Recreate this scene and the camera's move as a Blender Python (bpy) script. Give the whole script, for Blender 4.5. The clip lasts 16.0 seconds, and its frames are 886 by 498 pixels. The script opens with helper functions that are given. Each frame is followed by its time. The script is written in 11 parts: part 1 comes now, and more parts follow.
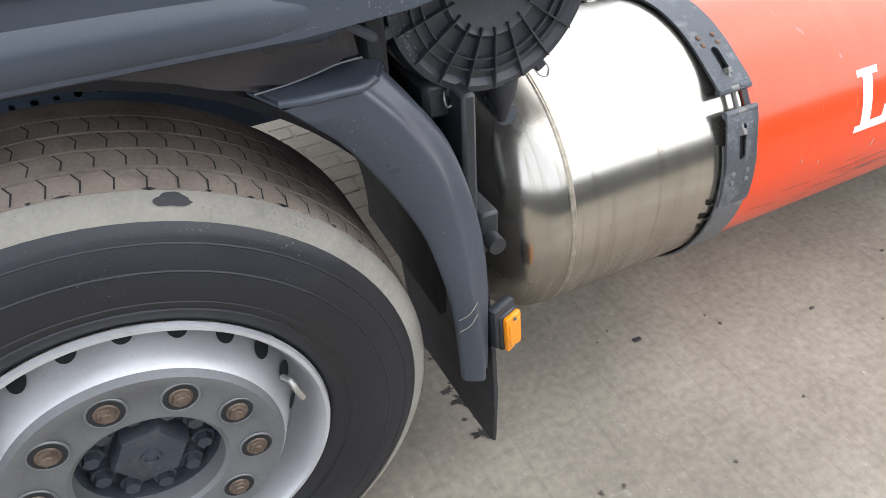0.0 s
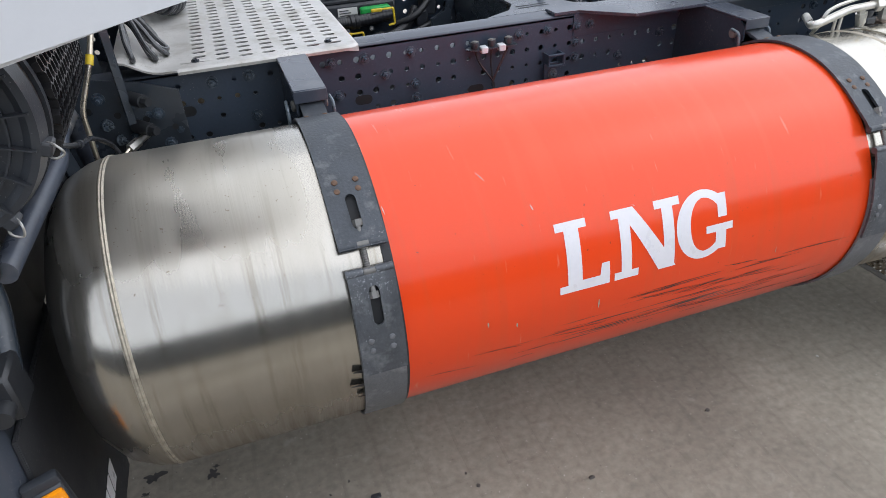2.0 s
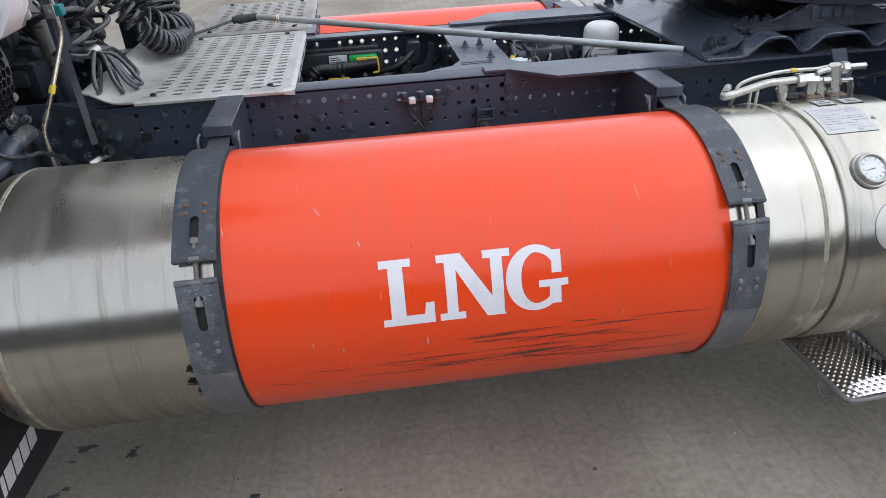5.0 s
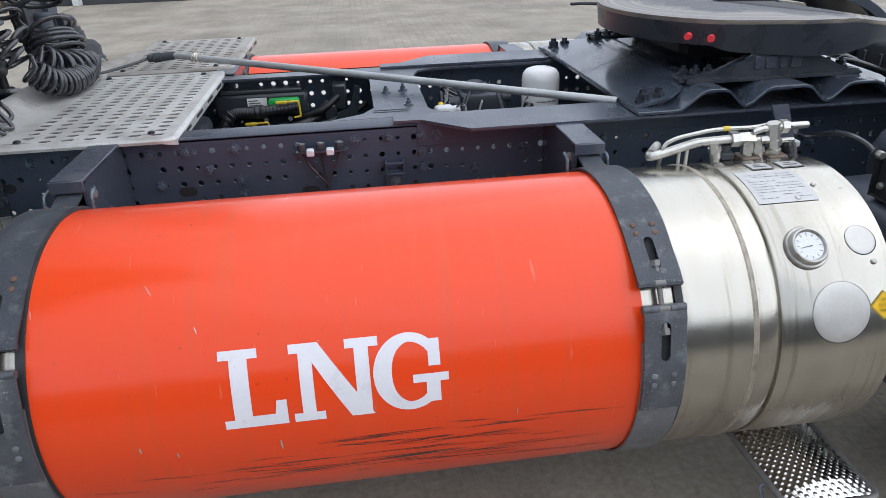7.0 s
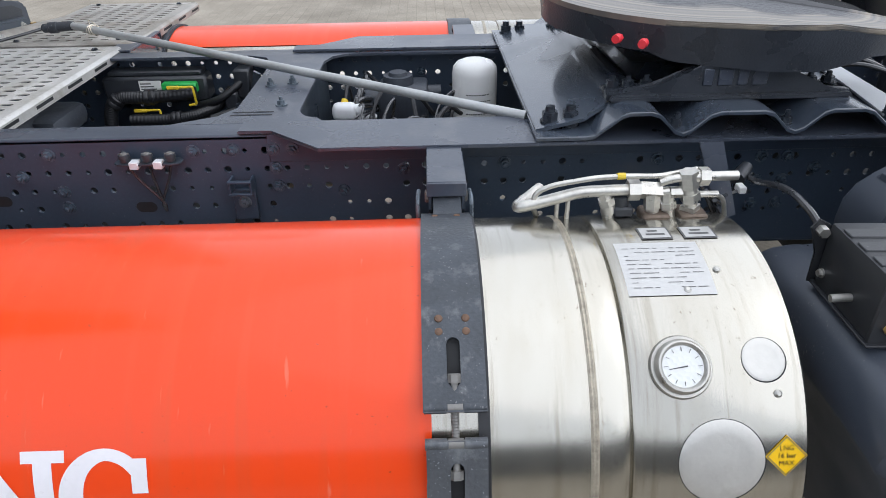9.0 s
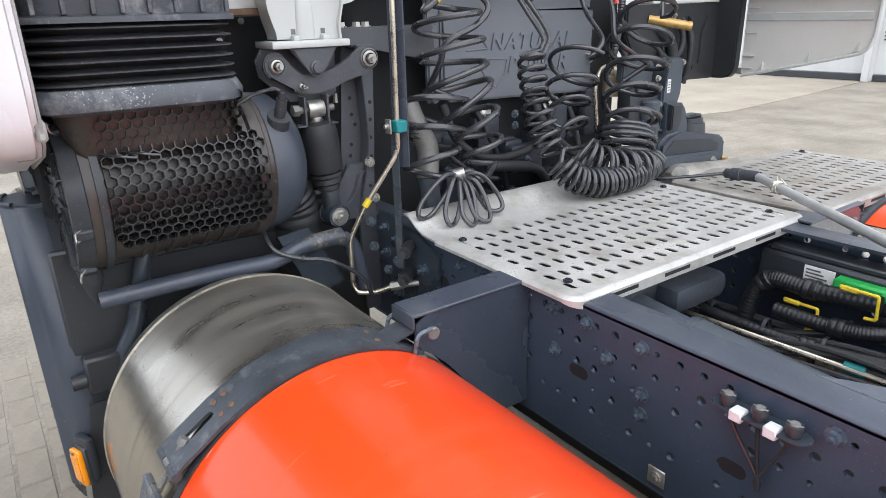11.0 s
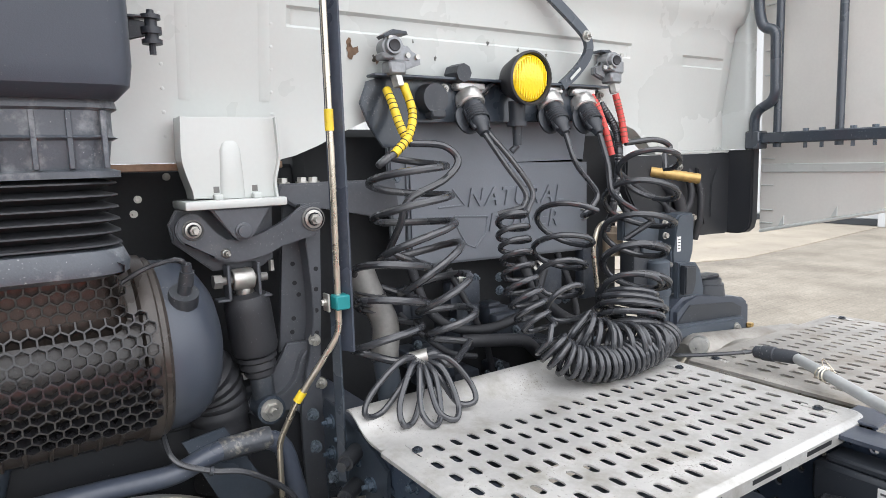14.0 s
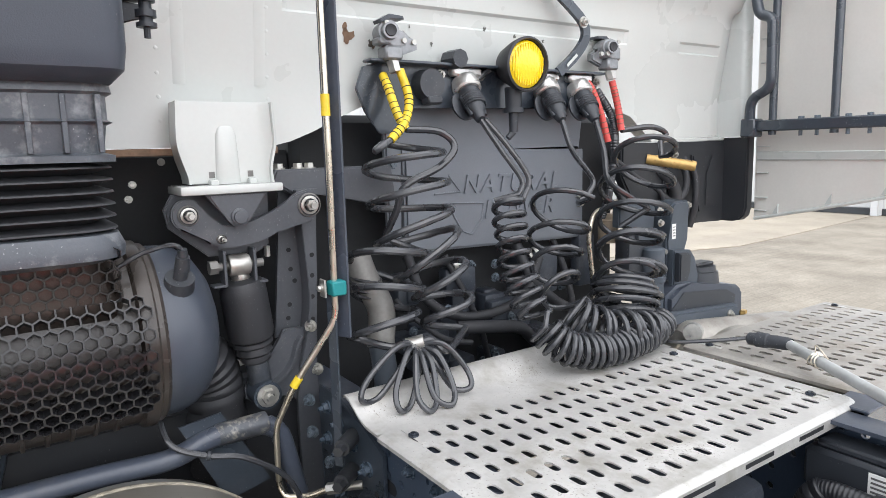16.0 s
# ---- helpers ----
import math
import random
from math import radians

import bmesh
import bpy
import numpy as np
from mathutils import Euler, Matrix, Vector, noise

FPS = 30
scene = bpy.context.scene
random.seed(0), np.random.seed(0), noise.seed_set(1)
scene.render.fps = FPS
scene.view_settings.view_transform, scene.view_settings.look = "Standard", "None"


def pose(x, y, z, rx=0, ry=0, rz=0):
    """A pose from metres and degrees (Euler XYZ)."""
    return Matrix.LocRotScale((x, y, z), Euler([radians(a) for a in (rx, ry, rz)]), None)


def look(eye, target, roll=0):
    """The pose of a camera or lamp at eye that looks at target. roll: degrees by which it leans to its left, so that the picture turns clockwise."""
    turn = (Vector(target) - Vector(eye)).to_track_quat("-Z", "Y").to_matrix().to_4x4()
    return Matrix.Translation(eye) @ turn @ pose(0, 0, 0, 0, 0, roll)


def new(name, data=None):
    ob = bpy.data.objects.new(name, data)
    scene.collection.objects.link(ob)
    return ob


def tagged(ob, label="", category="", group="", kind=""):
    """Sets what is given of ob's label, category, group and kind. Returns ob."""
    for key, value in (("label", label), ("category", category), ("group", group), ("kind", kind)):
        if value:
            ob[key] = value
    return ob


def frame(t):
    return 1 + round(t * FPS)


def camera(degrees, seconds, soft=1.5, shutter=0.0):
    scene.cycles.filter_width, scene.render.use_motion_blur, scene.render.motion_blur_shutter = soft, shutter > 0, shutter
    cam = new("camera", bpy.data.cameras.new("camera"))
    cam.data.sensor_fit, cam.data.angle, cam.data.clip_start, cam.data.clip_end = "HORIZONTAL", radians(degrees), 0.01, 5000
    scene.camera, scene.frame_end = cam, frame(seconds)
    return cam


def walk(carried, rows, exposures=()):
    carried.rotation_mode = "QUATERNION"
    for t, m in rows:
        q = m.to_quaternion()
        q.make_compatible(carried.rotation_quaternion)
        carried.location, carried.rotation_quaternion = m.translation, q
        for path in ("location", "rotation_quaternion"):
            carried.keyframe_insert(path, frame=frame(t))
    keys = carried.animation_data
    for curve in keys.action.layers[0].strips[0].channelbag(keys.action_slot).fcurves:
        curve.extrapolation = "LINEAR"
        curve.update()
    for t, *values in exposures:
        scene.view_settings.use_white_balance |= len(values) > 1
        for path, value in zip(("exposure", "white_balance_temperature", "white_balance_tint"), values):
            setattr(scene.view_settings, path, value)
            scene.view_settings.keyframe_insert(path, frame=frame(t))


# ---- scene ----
cam = camera(68.2, 16.0, soft=0.55)
PATH = [
    (0, (-0.006, -1.969, 1.428), (0.631, -0.554, 0.166), -3.5),
    (0.3, (0.115, -1.972, 1.428), (0.811, -0.489, 0.280), -2.7),
    (0.4, (0.173, -1.971, 1.400), (0.905, -0.433, 0.352), -2.9),
    (0.5, (0.220, -1.993, 1.402), (0.969, -0.406, 0.443), -3.0),
    (1, (0.457, -2.065, 1.422), (1.217, -0.390, 0.636), -3.0),
    (1.5, (0.692, -2.071, 1.431), (1.226, -0.481, 0.342), -3.0),
    (2, (0.892, -2.065, 1.437), (1.404, -0.486, 0.322), -3.0),
    (2.5, (1.135, -2.110, 1.411), (1.651, -0.519, 0.314), -3.4),
    (3, (1.319, -2.081, 1.413), (1.765, -0.476, 0.307), -2.7),
    (3.5, (1.411, -2.116, 1.463), (1.484, -0.454, 0.353), -3.1),
    (4, (1.431, -2.252, 1.473), (1.565, -0.592, 0.365), -3.6),
    (4.2, (1.429, -2.288, 1.463), (1.637, -0.626, 0.370), -3.5),
    (6.3, (1.507, -2.322, 1.488), (1.645, -0.546, 0.579), -1.8),
    (6.5, (1.569, -2.262, 1.466), (1.723, -0.489, 0.552), -1.9),
    (7, (1.713, -2.114, 1.443), (1.927, -0.347, 0.531), -1.9),
    (7.5, (1.884, -2.024, 1.427), (2.111, -0.258, 0.516), -1.5),
    (8, (2.081, -1.966, 1.450), (2.317, -0.201, 0.539), -1.3),
    (8.2, (2.132, -1.933, 1.451), (2.370, -0.169, 0.539), -1.3),
    (10.3, (2.246, -1.422, 1.463), (1.367, -0.103, 0.242), -1.3),
    (10.5, (2.168, -1.361, 1.471), (1.089, -0.110, 0.344), -1.0),
    (10.6, (2.127, -1.324, 1.465), (0.923, -0.113, 0.425), -2.0),
    (11, (1.997, -1.238, 1.457), (0.459, -0.155, 0.777), -1.6),
    (11.5, (1.877, -1.070, 1.447), (0.284, -0.001, 0.882), -1.7),
    (12, (1.792, -0.961, 1.443), (0.167, 0.129, 1.031), -1.6),
    (12.5, (1.775, -0.938, 1.476), (0.112, 0.173, 1.435), -1.4),
    (13, (1.792, -0.947, 1.473), (0.125, 0.156, 1.394), -1.6),
    (13.5, (1.781, -0.942, 1.469), (0.131, 0.159, 1.214), -1.6),
    (14, (1.794, -0.937, 1.465), (0.147, 0.168, 1.200), -1.7),
    (14.5, (1.798, -0.943, 1.467), (0.158, 0.170, 1.197), -1.6),
    (15, (1.794, -0.942, 1.466), (0.157, 0.174, 1.190), -1.5),
    (15.5, (1.795, -0.941, 1.465), (0.156, 0.170, 1.188), -1.4),
    (16, (1.792, -0.941, 1.462), (0.160, 0.174, 1.160), -1.5),
]
walk(cam, [(t, look(eye, target, roll)) for t, eye, target, roll in PATH],
     exposures=[(0, 1.22, 6400, 10), (0.5, 1.00, 6350, 10), (1, 0.60, 6350, 10), (2, 0.48, 6250, 10), (3.5, 0.30, 6150, 10), (6.5, 0.32, 6100, 10), (8, 0.44, 6100, 10), (10.5, 0.50, 6450, 10), (11, 0.92, 6350, 10), (11.5, 1.12, 6450, 10), (12, 1.06, 6500, 10), (12.5, 0.86, 6500, 10), (13, 0.82, 6500, 10), (14, 1.02, 6500, 10), (16, 1.07, 6500, 10)])

# ---- world, sun, exposure ----
SUN_EL, SUN_AZ = 52.0, 100.0
world = bpy.data.worlds.new("sky")
scene.world = world
world.use_nodes = True
wn = world.node_tree.nodes
wl = world.node_tree.links
wn.clear()
w_out = wn.new("ShaderNodeOutputWorld")
w_bg = wn.new("ShaderNodeBackground")
w_sky = wn.new("ShaderNodeTexSky")
w_hsv = wn.new("ShaderNodeHueSaturation")
w_sky.sky_type = 'NISHITA'
w_sky.sun_disc = False
w_sky.sun_elevation = radians(SUN_EL)
w_sky.sun_rotation = radians(SUN_AZ)
w_sky.dust_density = 2.0
w_hsv.inputs["Saturation"].default_value = 0.30
w_bg.inputs["Strength"].default_value = 0.13
wl.new(w_sky.outputs["Color"], w_hsv.inputs["Color"])
w_mix = wn.new("ShaderNodeMix")
w_mix.data_type = 'RGBA'
w_mix.inputs["Factor"].default_value = 0.65
w_mix.inputs["B"].default_value = (8.1, 8.5, 9.35, 1)
wl.new(w_hsv.outputs["Color"], w_mix.inputs["A"])
wl.new(w_mix.outputs["Result"], w_bg.inputs["Color"])
wl.new(w_bg.outputs["Background"], w_out.inputs["Surface"])

sun_data = bpy.data.lights.new("sun", 'SUN')
sun_data.energy = 1.0
sun_data.angle = radians(110)
sun_data.color = (1.0, 0.97, 0.94)
sun = new("sun", sun_data)
_az = radians(SUN_AZ)
sun.matrix_world = look((math.sin(_az) * 20, math.cos(_az) * 20, 20 * math.tan(radians(SUN_EL))), (0, 0, 0))

# ---- materials ----
def node_mat(name):
    m = bpy.data.materials.new(name)
    m.use_nodes = True
    return m, m.node_tree.nodes, m.node_tree.links, m.node_tree.nodes["Principled BSDF"]


def surface(name, col, rough=0.5, metal=0.0, vary=0.15, scale=6.0, grain=120.0, bump=0.1, depth=0.002,
            coat=0.0, dirt=None, dirt_amt=0.0, dirt_scale=3.0, rvary=0.12, stretch=(1, 1, 1), rand=0.0, spec=0.5, specks=0.0, speck_col=(0.34, 0.33, 0.31)):
    """A procedural surface: colour varied at two scales, optional dirt patches, roughness variation and fine relief."""
    m, n, l, b = node_mat(name)
    tc = n.new("ShaderNodeTexCoord")
    mp = n.new("ShaderNodeMapping")
    mp.inputs["Scale"].default_value = stretch
    l.new(tc.outputs["Object"], mp.inputs["Vector"])
    n1 = n.new("ShaderNodeTexNoise")
    n1.inputs["Scale"].default_value = scale
    n1.inputs["Detail"].default_value = 5
    n2 = n.new("ShaderNodeTexNoise")
    n2.inputs["Scale"].default_value = grain
    n2.inputs["Detail"].default_value = 3
    l.new(mp.outputs["Vector"], n1.inputs["Vector"])
    l.new(mp.outputs["Vector"], n2.inputs["Vector"])
    add = n.new("ShaderNodeMath")
    add.operation = 'MULTIPLY_ADD'
    add.inputs[1].default_value = 0.35
    l.new(n2.outputs["Fac"], add.inputs[0])
    l.new(n1.outputs["Fac"], add.inputs[2])
    rmp = n.new("ShaderNodeMapRange")
    rmp.inputs["From Min"].default_value = 0.4
    rmp.inputs["From Max"].default_value = 0.95
    rmp.inputs["To Min"].default_value = 1 - vary
    rmp.inputs["To Max"].default_value = 1 + vary
    l.new(add.outputs[0], rmp.inputs["Value"])
    mul = n.new("ShaderNodeMix")
    mul.data_type = 'RGBA'
    mul.blend_type = 'MULTIPLY'
    mul.inputs["Factor"].default_value = 1
    mul.inputs["A"].default_value = (*col, 1)
    l.new(rmp.outputs["Result"], mul.inputs["B"])
    colour = mul.outputs["Result"]
    if rand:
        oi = n.new("ShaderNodeObjectInfo")
        rr = n.new("ShaderNodeMapRange")
        rr.inputs["To Min"].default_value = 1 - rand
        rr.inputs["To Max"].default_value = 1 + rand
        l.new(oi.outputs["Random"], rr.inputs["Value"])
        m3 = n.new("ShaderNodeMix")
        m3.data_type = 'RGBA'
        m3.blend_type = 'MULTIPLY'
        m3.inputs["Factor"].default_value = 1
        l.new(colour, m3.inputs["A"])
        l.new(rr.outputs["Result"], m3.inputs["B"])
        colour = m3.outputs["Result"]
    rough_src = n.new("ShaderNodeMapRange")
    rough_src.inputs["From Min"].default_value = 0.3
    rough_src.inputs["From Max"].default_value = 0.7
    rough_src.inputs["To Min"].default_value = max(0.02, rough - rvary)
    rough_src.inputs["To Max"].default_value = min(1, rough + rvary)
    l.new(n1.outputs["Fac"], rough_src.inputs["Value"])
    l.new(rough_src.outputs["Result"], b.inputs["Roughness"])
    if dirt:
        nd = n.new("ShaderNodeTexNoise")
        nd.inputs["Scale"].default_value = dirt_scale
        nd.inputs["Detail"].default_value = 8
        nd.inputs["Roughness"].default_value = 0.65
        l.new(mp.outputs["Vector"], nd.inputs["Vector"])
        dr = n.new("ShaderNodeMapRange")
        dr.inputs["From Min"].default_value = 0.62 - 0.3 * dirt_amt
        dr.inputs["From Max"].default_value = 0.80 - 0.2 * dirt_amt
        dr.inputs["To Max"].default_value = min(1, 0.4 + dirt_amt)
        l.new(nd.outputs["Fac"], dr.inputs["Value"])
        md = n.new("ShaderNodeMix")
        md.data_type = 'RGBA'
        md.inputs["B"].default_value = (*dirt, 1)
        l.new(dr.outputs["Result"], md.inputs["Factor"])
        l.new(colour, md.inputs["A"])
        colour = md.outputs["Result"]
    if specks:
        nk = n.new("ShaderNodeTexNoise")
        nk.inputs["Scale"].default_value = 240
        nk.inputs["Detail"].default_value = 2
        nm = n.new("ShaderNodeTexNoise")
        nm.inputs["Scale"].default_value = 9
        nm.inputs["Detail"].default_value = 4
        for q in (nk, nm):
            l.new(tc.outputs["Object"], q.inputs["Vector"])
        ak = n.new("ShaderNodeMath")
        ak.operation = 'MULTIPLY_ADD'
        ak.inputs[1].default_value = 0.45
        l.new(nm.outputs["Fac"], ak.inputs[0])
        l.new(nk.outputs["Fac"], ak.inputs[2])
        rk = n.new("ShaderNodeMapRange")
        rk.inputs["From Min"].default_value = 0.965 - 0.02 * specks
        rk.inputs["From Max"].default_value = 0.995 - 0.02 * specks
        rk.inputs["To Max"].default_value = 0.6
        l.new(ak.outputs[0], rk.inputs["Value"])
        mk = n.new("ShaderNodeMix")
        mk.data_type = 'RGBA'
        mk.inputs["B"].default_value = (*speck_col, 1)
        l.new(rk.outputs["Result"], mk.inputs["Factor"])
        l.new(colour, mk.inputs["A"])
        colour = mk.outputs["Result"]
    l.new(colour, b.inputs["Base Color"])
    b.inputs["Metallic"].default_value = metal
    b.inputs["Coat Weight"].default_value = coat
    b.inputs["Coat Roughness"].default_value = 0.08
    b.inputs["Specular IOR Level"].default_value = spec
    if bump:
        bp = n.new("ShaderNodeBump")
        bp.inputs["Strength"].default_value = bump
        bp.inputs["Distance"].default_value = depth
        l.new(n2.outputs["Fac"], bp.inputs["Height"])
        l.new(bp.outputs["Normal"], b.inputs["Normal"])
    return m


DUST = (0.30, 0.26, 0.21)
M_PLASTIC = surface("black_plastic", (0.029, 0.033, 0.040), 0.42, vary=0.2, grain=400, bump=0.25, depth=0.001, dirt=(0.10, 0.10, 0.10), dirt_amt=0.12, dirt_scale=2.5, specks=1.0, speck_col=(0.20, 0.20, 0.20))
M_PLASTIC_G = surface("grey_black_plastic", (0.048, 0.057, 0.075), 0.38, vary=0.12, grain=500, bump=0.2, depth=0.001, dirt=(0.13, 0.13, 0.13), dirt_amt=0.1, dirt_scale=2, specks=1.0, speck_col=(0.20, 0.20, 0.20))
M_CHASSIS = surface("chassis_paint", (0.036, 0.046, 0.060), 0.30, vary=0.25, scale=4, bump=0.08, coat=0.40, dirt=(0.10, 0.10, 0.105), dirt_amt=0.12, dirt_scale=3, specks=1.0, speck_col=(0.20, 0.20, 0.20))
M_RAIL = surface("frame_rail_paint", (0.044, 0.062, 0.092), 0.40, vary=0.22, scale=4, bump=0.08, spec=0.40, dirt=(0.11, 0.11, 0.115), dirt_amt=0.12, dirt_scale=3, specks=1.0, speck_col=(0.20, 0.20, 0.20))
M_MOUNT = surface("blue_black_plate_paint", (0.042, 0.054, 0.074), 0.26, vary=0.25, scale=4, bump=0.08, coat=0.40, dirt=(0.11, 0.11, 0.115), dirt_amt=0.14, dirt_scale=3, specks=1.0, speck_col=(0.20, 0.20, 0.20))
M_CHASSIS_TOP = surface("worn_chassis_paint", (0.054, 0.064, 0.086), 0.30, vary=0.25, scale=3, bump=0.1, dirt=(0.16, 0.16, 0.16), dirt_amt=0.25, dirt_scale=5, specks=1.0, speck_col=(0.20, 0.20, 0.20))
M_RUBBER = surface("rubber", (0.026, 0.027, 0.031), 0.62, vary=0.25, grain=200, bump=0.2, depth=0.001, dirt=(0.09, 0.085, 0.08), dirt_amt=0.15, dirt_scale=4, specks=1.0, speck_col=(0.20, 0.20, 0.20))
M_TYRE = surface("tyre_sidewall", (0.012, 0.0135, 0.018), 0.44, vary=0.3, scale=4, grain=260, bump=0.15, dirt=(0.04, 0.04, 0.042), dirt_amt=0.2, dirt_scale=3, specks=0.6, speck_col=(0.12, 0.12, 0.12))
M_TREAD = surface("worn_tread", (0.25, 0.205, 0.17), 0.9, vary=0.35, scale=9, grain=160, bump=0.5, dirt=(0.05, 0.045, 0.04), dirt_amt=0.3, dirt_scale=8, specks=1.2, speck_col=(0.08, 0.07, 0.06))
M_SHOULDER = surface("chalky_shoulder", (0.26, 0.247, 0.215), 0.92, vary=0.25, scale=8, grain=150, bump=0.5, dirt=(0.06, 0.06, 0.06), dirt_amt=0.12, dirt_scale=12, specks=1.5, speck_col=(0.10, 0.10, 0.095))
M_RIM = surface("rim_paint", (0.47, 0.475, 0.49), 0.38, metal=0.35, vary=0.12, scale=7, bump=0.08, dirt=(0.28, 0.27, 0.26), dirt_amt=0.2, dirt_scale=6, specks=0.7, speck_col=(0.20, 0.19, 0.18))
M_RIM_DISC = surface("weathered_disc", (0.145, 0.15, 0.155), 0.5, metal=0.2, vary=0.2, scale=8, bump=0.15, dirt=(0.09, 0.09, 0.085), dirt_amt=0.3, dirt_scale=6, specks=1.2, speck_col=(0.08, 0.08, 0.08))
M_HUB = surface("greasy_hub", (0.035, 0.042, 0.055), 0.5, vary=0.35, scale=14, bump=0.35, dirt=(0.12, 0.12, 0.12), dirt_amt=0.2, dirt_scale=12, specks=1.6, speck_col=(0.16, 0.18, 0.21))
M_RUST = surface("rusty_steel", (0.20, 0.13, 0.085), 0.6, metal=0.4, vary=0.35, scale=40, bump=0.3)
M_NUT = surface("dull_rusty_nut", (0.15, 0.115, 0.09), 0.5, metal=0.5, vary=0.35, scale=60, bump=0.3)
M_RUSTY_RIVET = surface("rusty_rivet", (0.15, 0.09, 0.06), 0.75, metal=0.2, vary=0.4, scale=60, bump=0.4)
M_STRAP = surface("galvanised_strap", (0.056, 0.064, 0.076), 0.48, metal=0.2, vary=0.4, scale=12, grain=180, bump=0.35, dirt=(0.20, 0.21, 0.22), dirt_amt=0.26, dirt_scale=30, specks=1.0, speck_col=(0.22, 0.22, 0.23))
M_STRAP_M = surface("speckled_galvanised_strap", (0.085, 0.092, 0.103), 0.48, metal=0.2, vary=0.35, scale=14, grain=180, bump=0.35, dirt=(0.24, 0.25, 0.26), dirt_amt=0.3, dirt_scale=26, specks=2.2, speck_col=(0.40, 0.42, 0.45))
M_STRAP_L = surface("pale_galvanised_strap", (0.15, 0.155, 0.165), 0.52, metal=0.25, vary=0.3, scale=12, grain=180, bump=0.3, dirt=(0.32, 0.32, 0.32), dirt_amt=0.30, dirt_scale=22)
M_ALU = surface("aluminium_tread", (0.53, 0.52, 0.50), 0.46, metal=0.35, vary=0.16, scale=9, bump=0.2, dirt=(0.33, 0.31, 0.265), dirt_amt=0.42, dirt_scale=13, specks=2.2, speck_col=(0.17, 0.15, 0.12))
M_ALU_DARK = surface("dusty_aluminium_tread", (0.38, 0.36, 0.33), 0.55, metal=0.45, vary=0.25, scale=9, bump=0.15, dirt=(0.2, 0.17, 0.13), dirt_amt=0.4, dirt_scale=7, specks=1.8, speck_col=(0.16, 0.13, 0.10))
M_ZINC = surface("zinc_fastener", (0.46, 0.45, 0.42), 0.38, metal=0.8, vary=0.25, scale=50, bump=0.1)
M_BOLT = surface("painted_bolt", (0.11, 0.135, 0.16), 0.30, metal=0.25, vary=0.35, scale=60, bump=0.15)
M_BOLT_RAIL = surface("rail_paint_bolt", (0.060, 0.082, 0.110), 0.28, metal=0.0, spec=0.35, vary=0.35, scale=60, bump=0.15, dirt=(0.16, 0.16, 0.16), dirt_amt=0.2, dirt_scale=60)
M_TOWER = surface("grey_bracket_paint", (0.072, 0.077, 0.088), 0.42, vary=0.22, scale=6, bump=0.1, coat=0.1, dirt=(0.13, 0.13, 0.13), dirt_amt=0.18, dirt_scale=9, specks=1.2, speck_col=(0.22, 0.22, 0.22))
M_GRILLE = surface("black_mesh_plastic", (0.016, 0.016, 0.018), 0.26, vary=0.2, scale=20, grain=300, bump=0.1, dirt=(0.07, 0.065, 0.06), dirt_amt=0.15, dirt_scale=9)
M_DRUM = surface("dusty_black_drum", (0.046, 0.038, 0.033), 0.34, vary=0.3, scale=9, grain=300, bump=0.15, dirt=(0.075, 0.062, 0.052), dirt_amt=0.25, dirt_scale=7, specks=0.6, speck_col=(0.15, 0.15, 0.15))
M_BOLT_DARK = surface("black_bolt", (0.030, 0.037, 0.048), 0.26, metal=0.3, vary=0.35, scale=60, bump=0.15)
M_BOX = surface("matt_black_paint", (0.026, 0.028, 0.032), 0.45, vary=0.15, scale=6, grain=400, bump=0.15, depth=0.001, dirt=(0.07, 0.07, 0.07), dirt_amt=0.1, dirt_scale=4, specks=0.6, speck_col=(0.15, 0.15, 0.15))
M_CAST = surface("black_cast_steel", (0.030, 0.035, 0.044), 0.32, vary=0.25, scale=12, grain=220, bump=0.45, depth=0.002, dirt=(0.06, 0.06, 0.06), dirt_amt=0.15, dirt_scale=9, specks=0.8, speck_col=(0.14, 0.13, 0.12))
M_HARNESS = surface("black_conduit", (0.014, 0.015, 0.018), 0.38, vary=0.2, scale=10, bump=0.1)
M_STEELPIPE = surface("steel_pipe", (0.62, 0.56, 0.46), 0.28, metal=0.9, vary=0.15, scale=20, bump=0.05)
M_POLE = surface("grey_pole", (0.44, 0.45, 0.45), 0.42, metal=0.45, vary=0.2, scale=8, bump=0.1, dirt=(0.45, 0.43, 0.4), dirt_amt=0.1, dirt_scale=20)
M_WHITE = surface("white_cab_paint", (0.540, 0.560, 0.540), 0.28, vary=0.04, scale=2.5, bump=0.03, coat=0.4, dirt=(0.56, 0.555, 0.525), dirt_amt=0.12, dirt_scale=1.1, specks=0.0)
M_WHITE_P = surface("white_plastic", (0.69, 0.70, 0.72), 0.35, vary=0.03, bump=0.05, coat=0.2)
M_HOSE = surface("black_hose", (0.036, 0.038, 0.043), 0.22, spec=0.75, vary=0.2, grain=200, bump=0.1, dirt=(0.09, 0.085, 0.08), dirt_amt=0.12, dirt_scale=6, specks=0.8, speck_col=(0.14, 0.135, 0.13))
M_YELLOW = surface("yellow_sleeve", (0.72, 0.52, 0.03), 0.45, vary=0.15, scale=30, bump=0.1, dirt=(0.2, 0.15, 0.04), dirt_amt=0.2, dirt_scale=20)
M_REDSLV = surface("red_sleeve", (0.60, 0.075, 0.065), 0.45, vary=0.15, scale=30, bump=0.1)
M_REDCAP = surface("red_cap", (0.80, 0.045, 0.06), 0.35, vary=0.1, bump=0.05, coat=0.2)
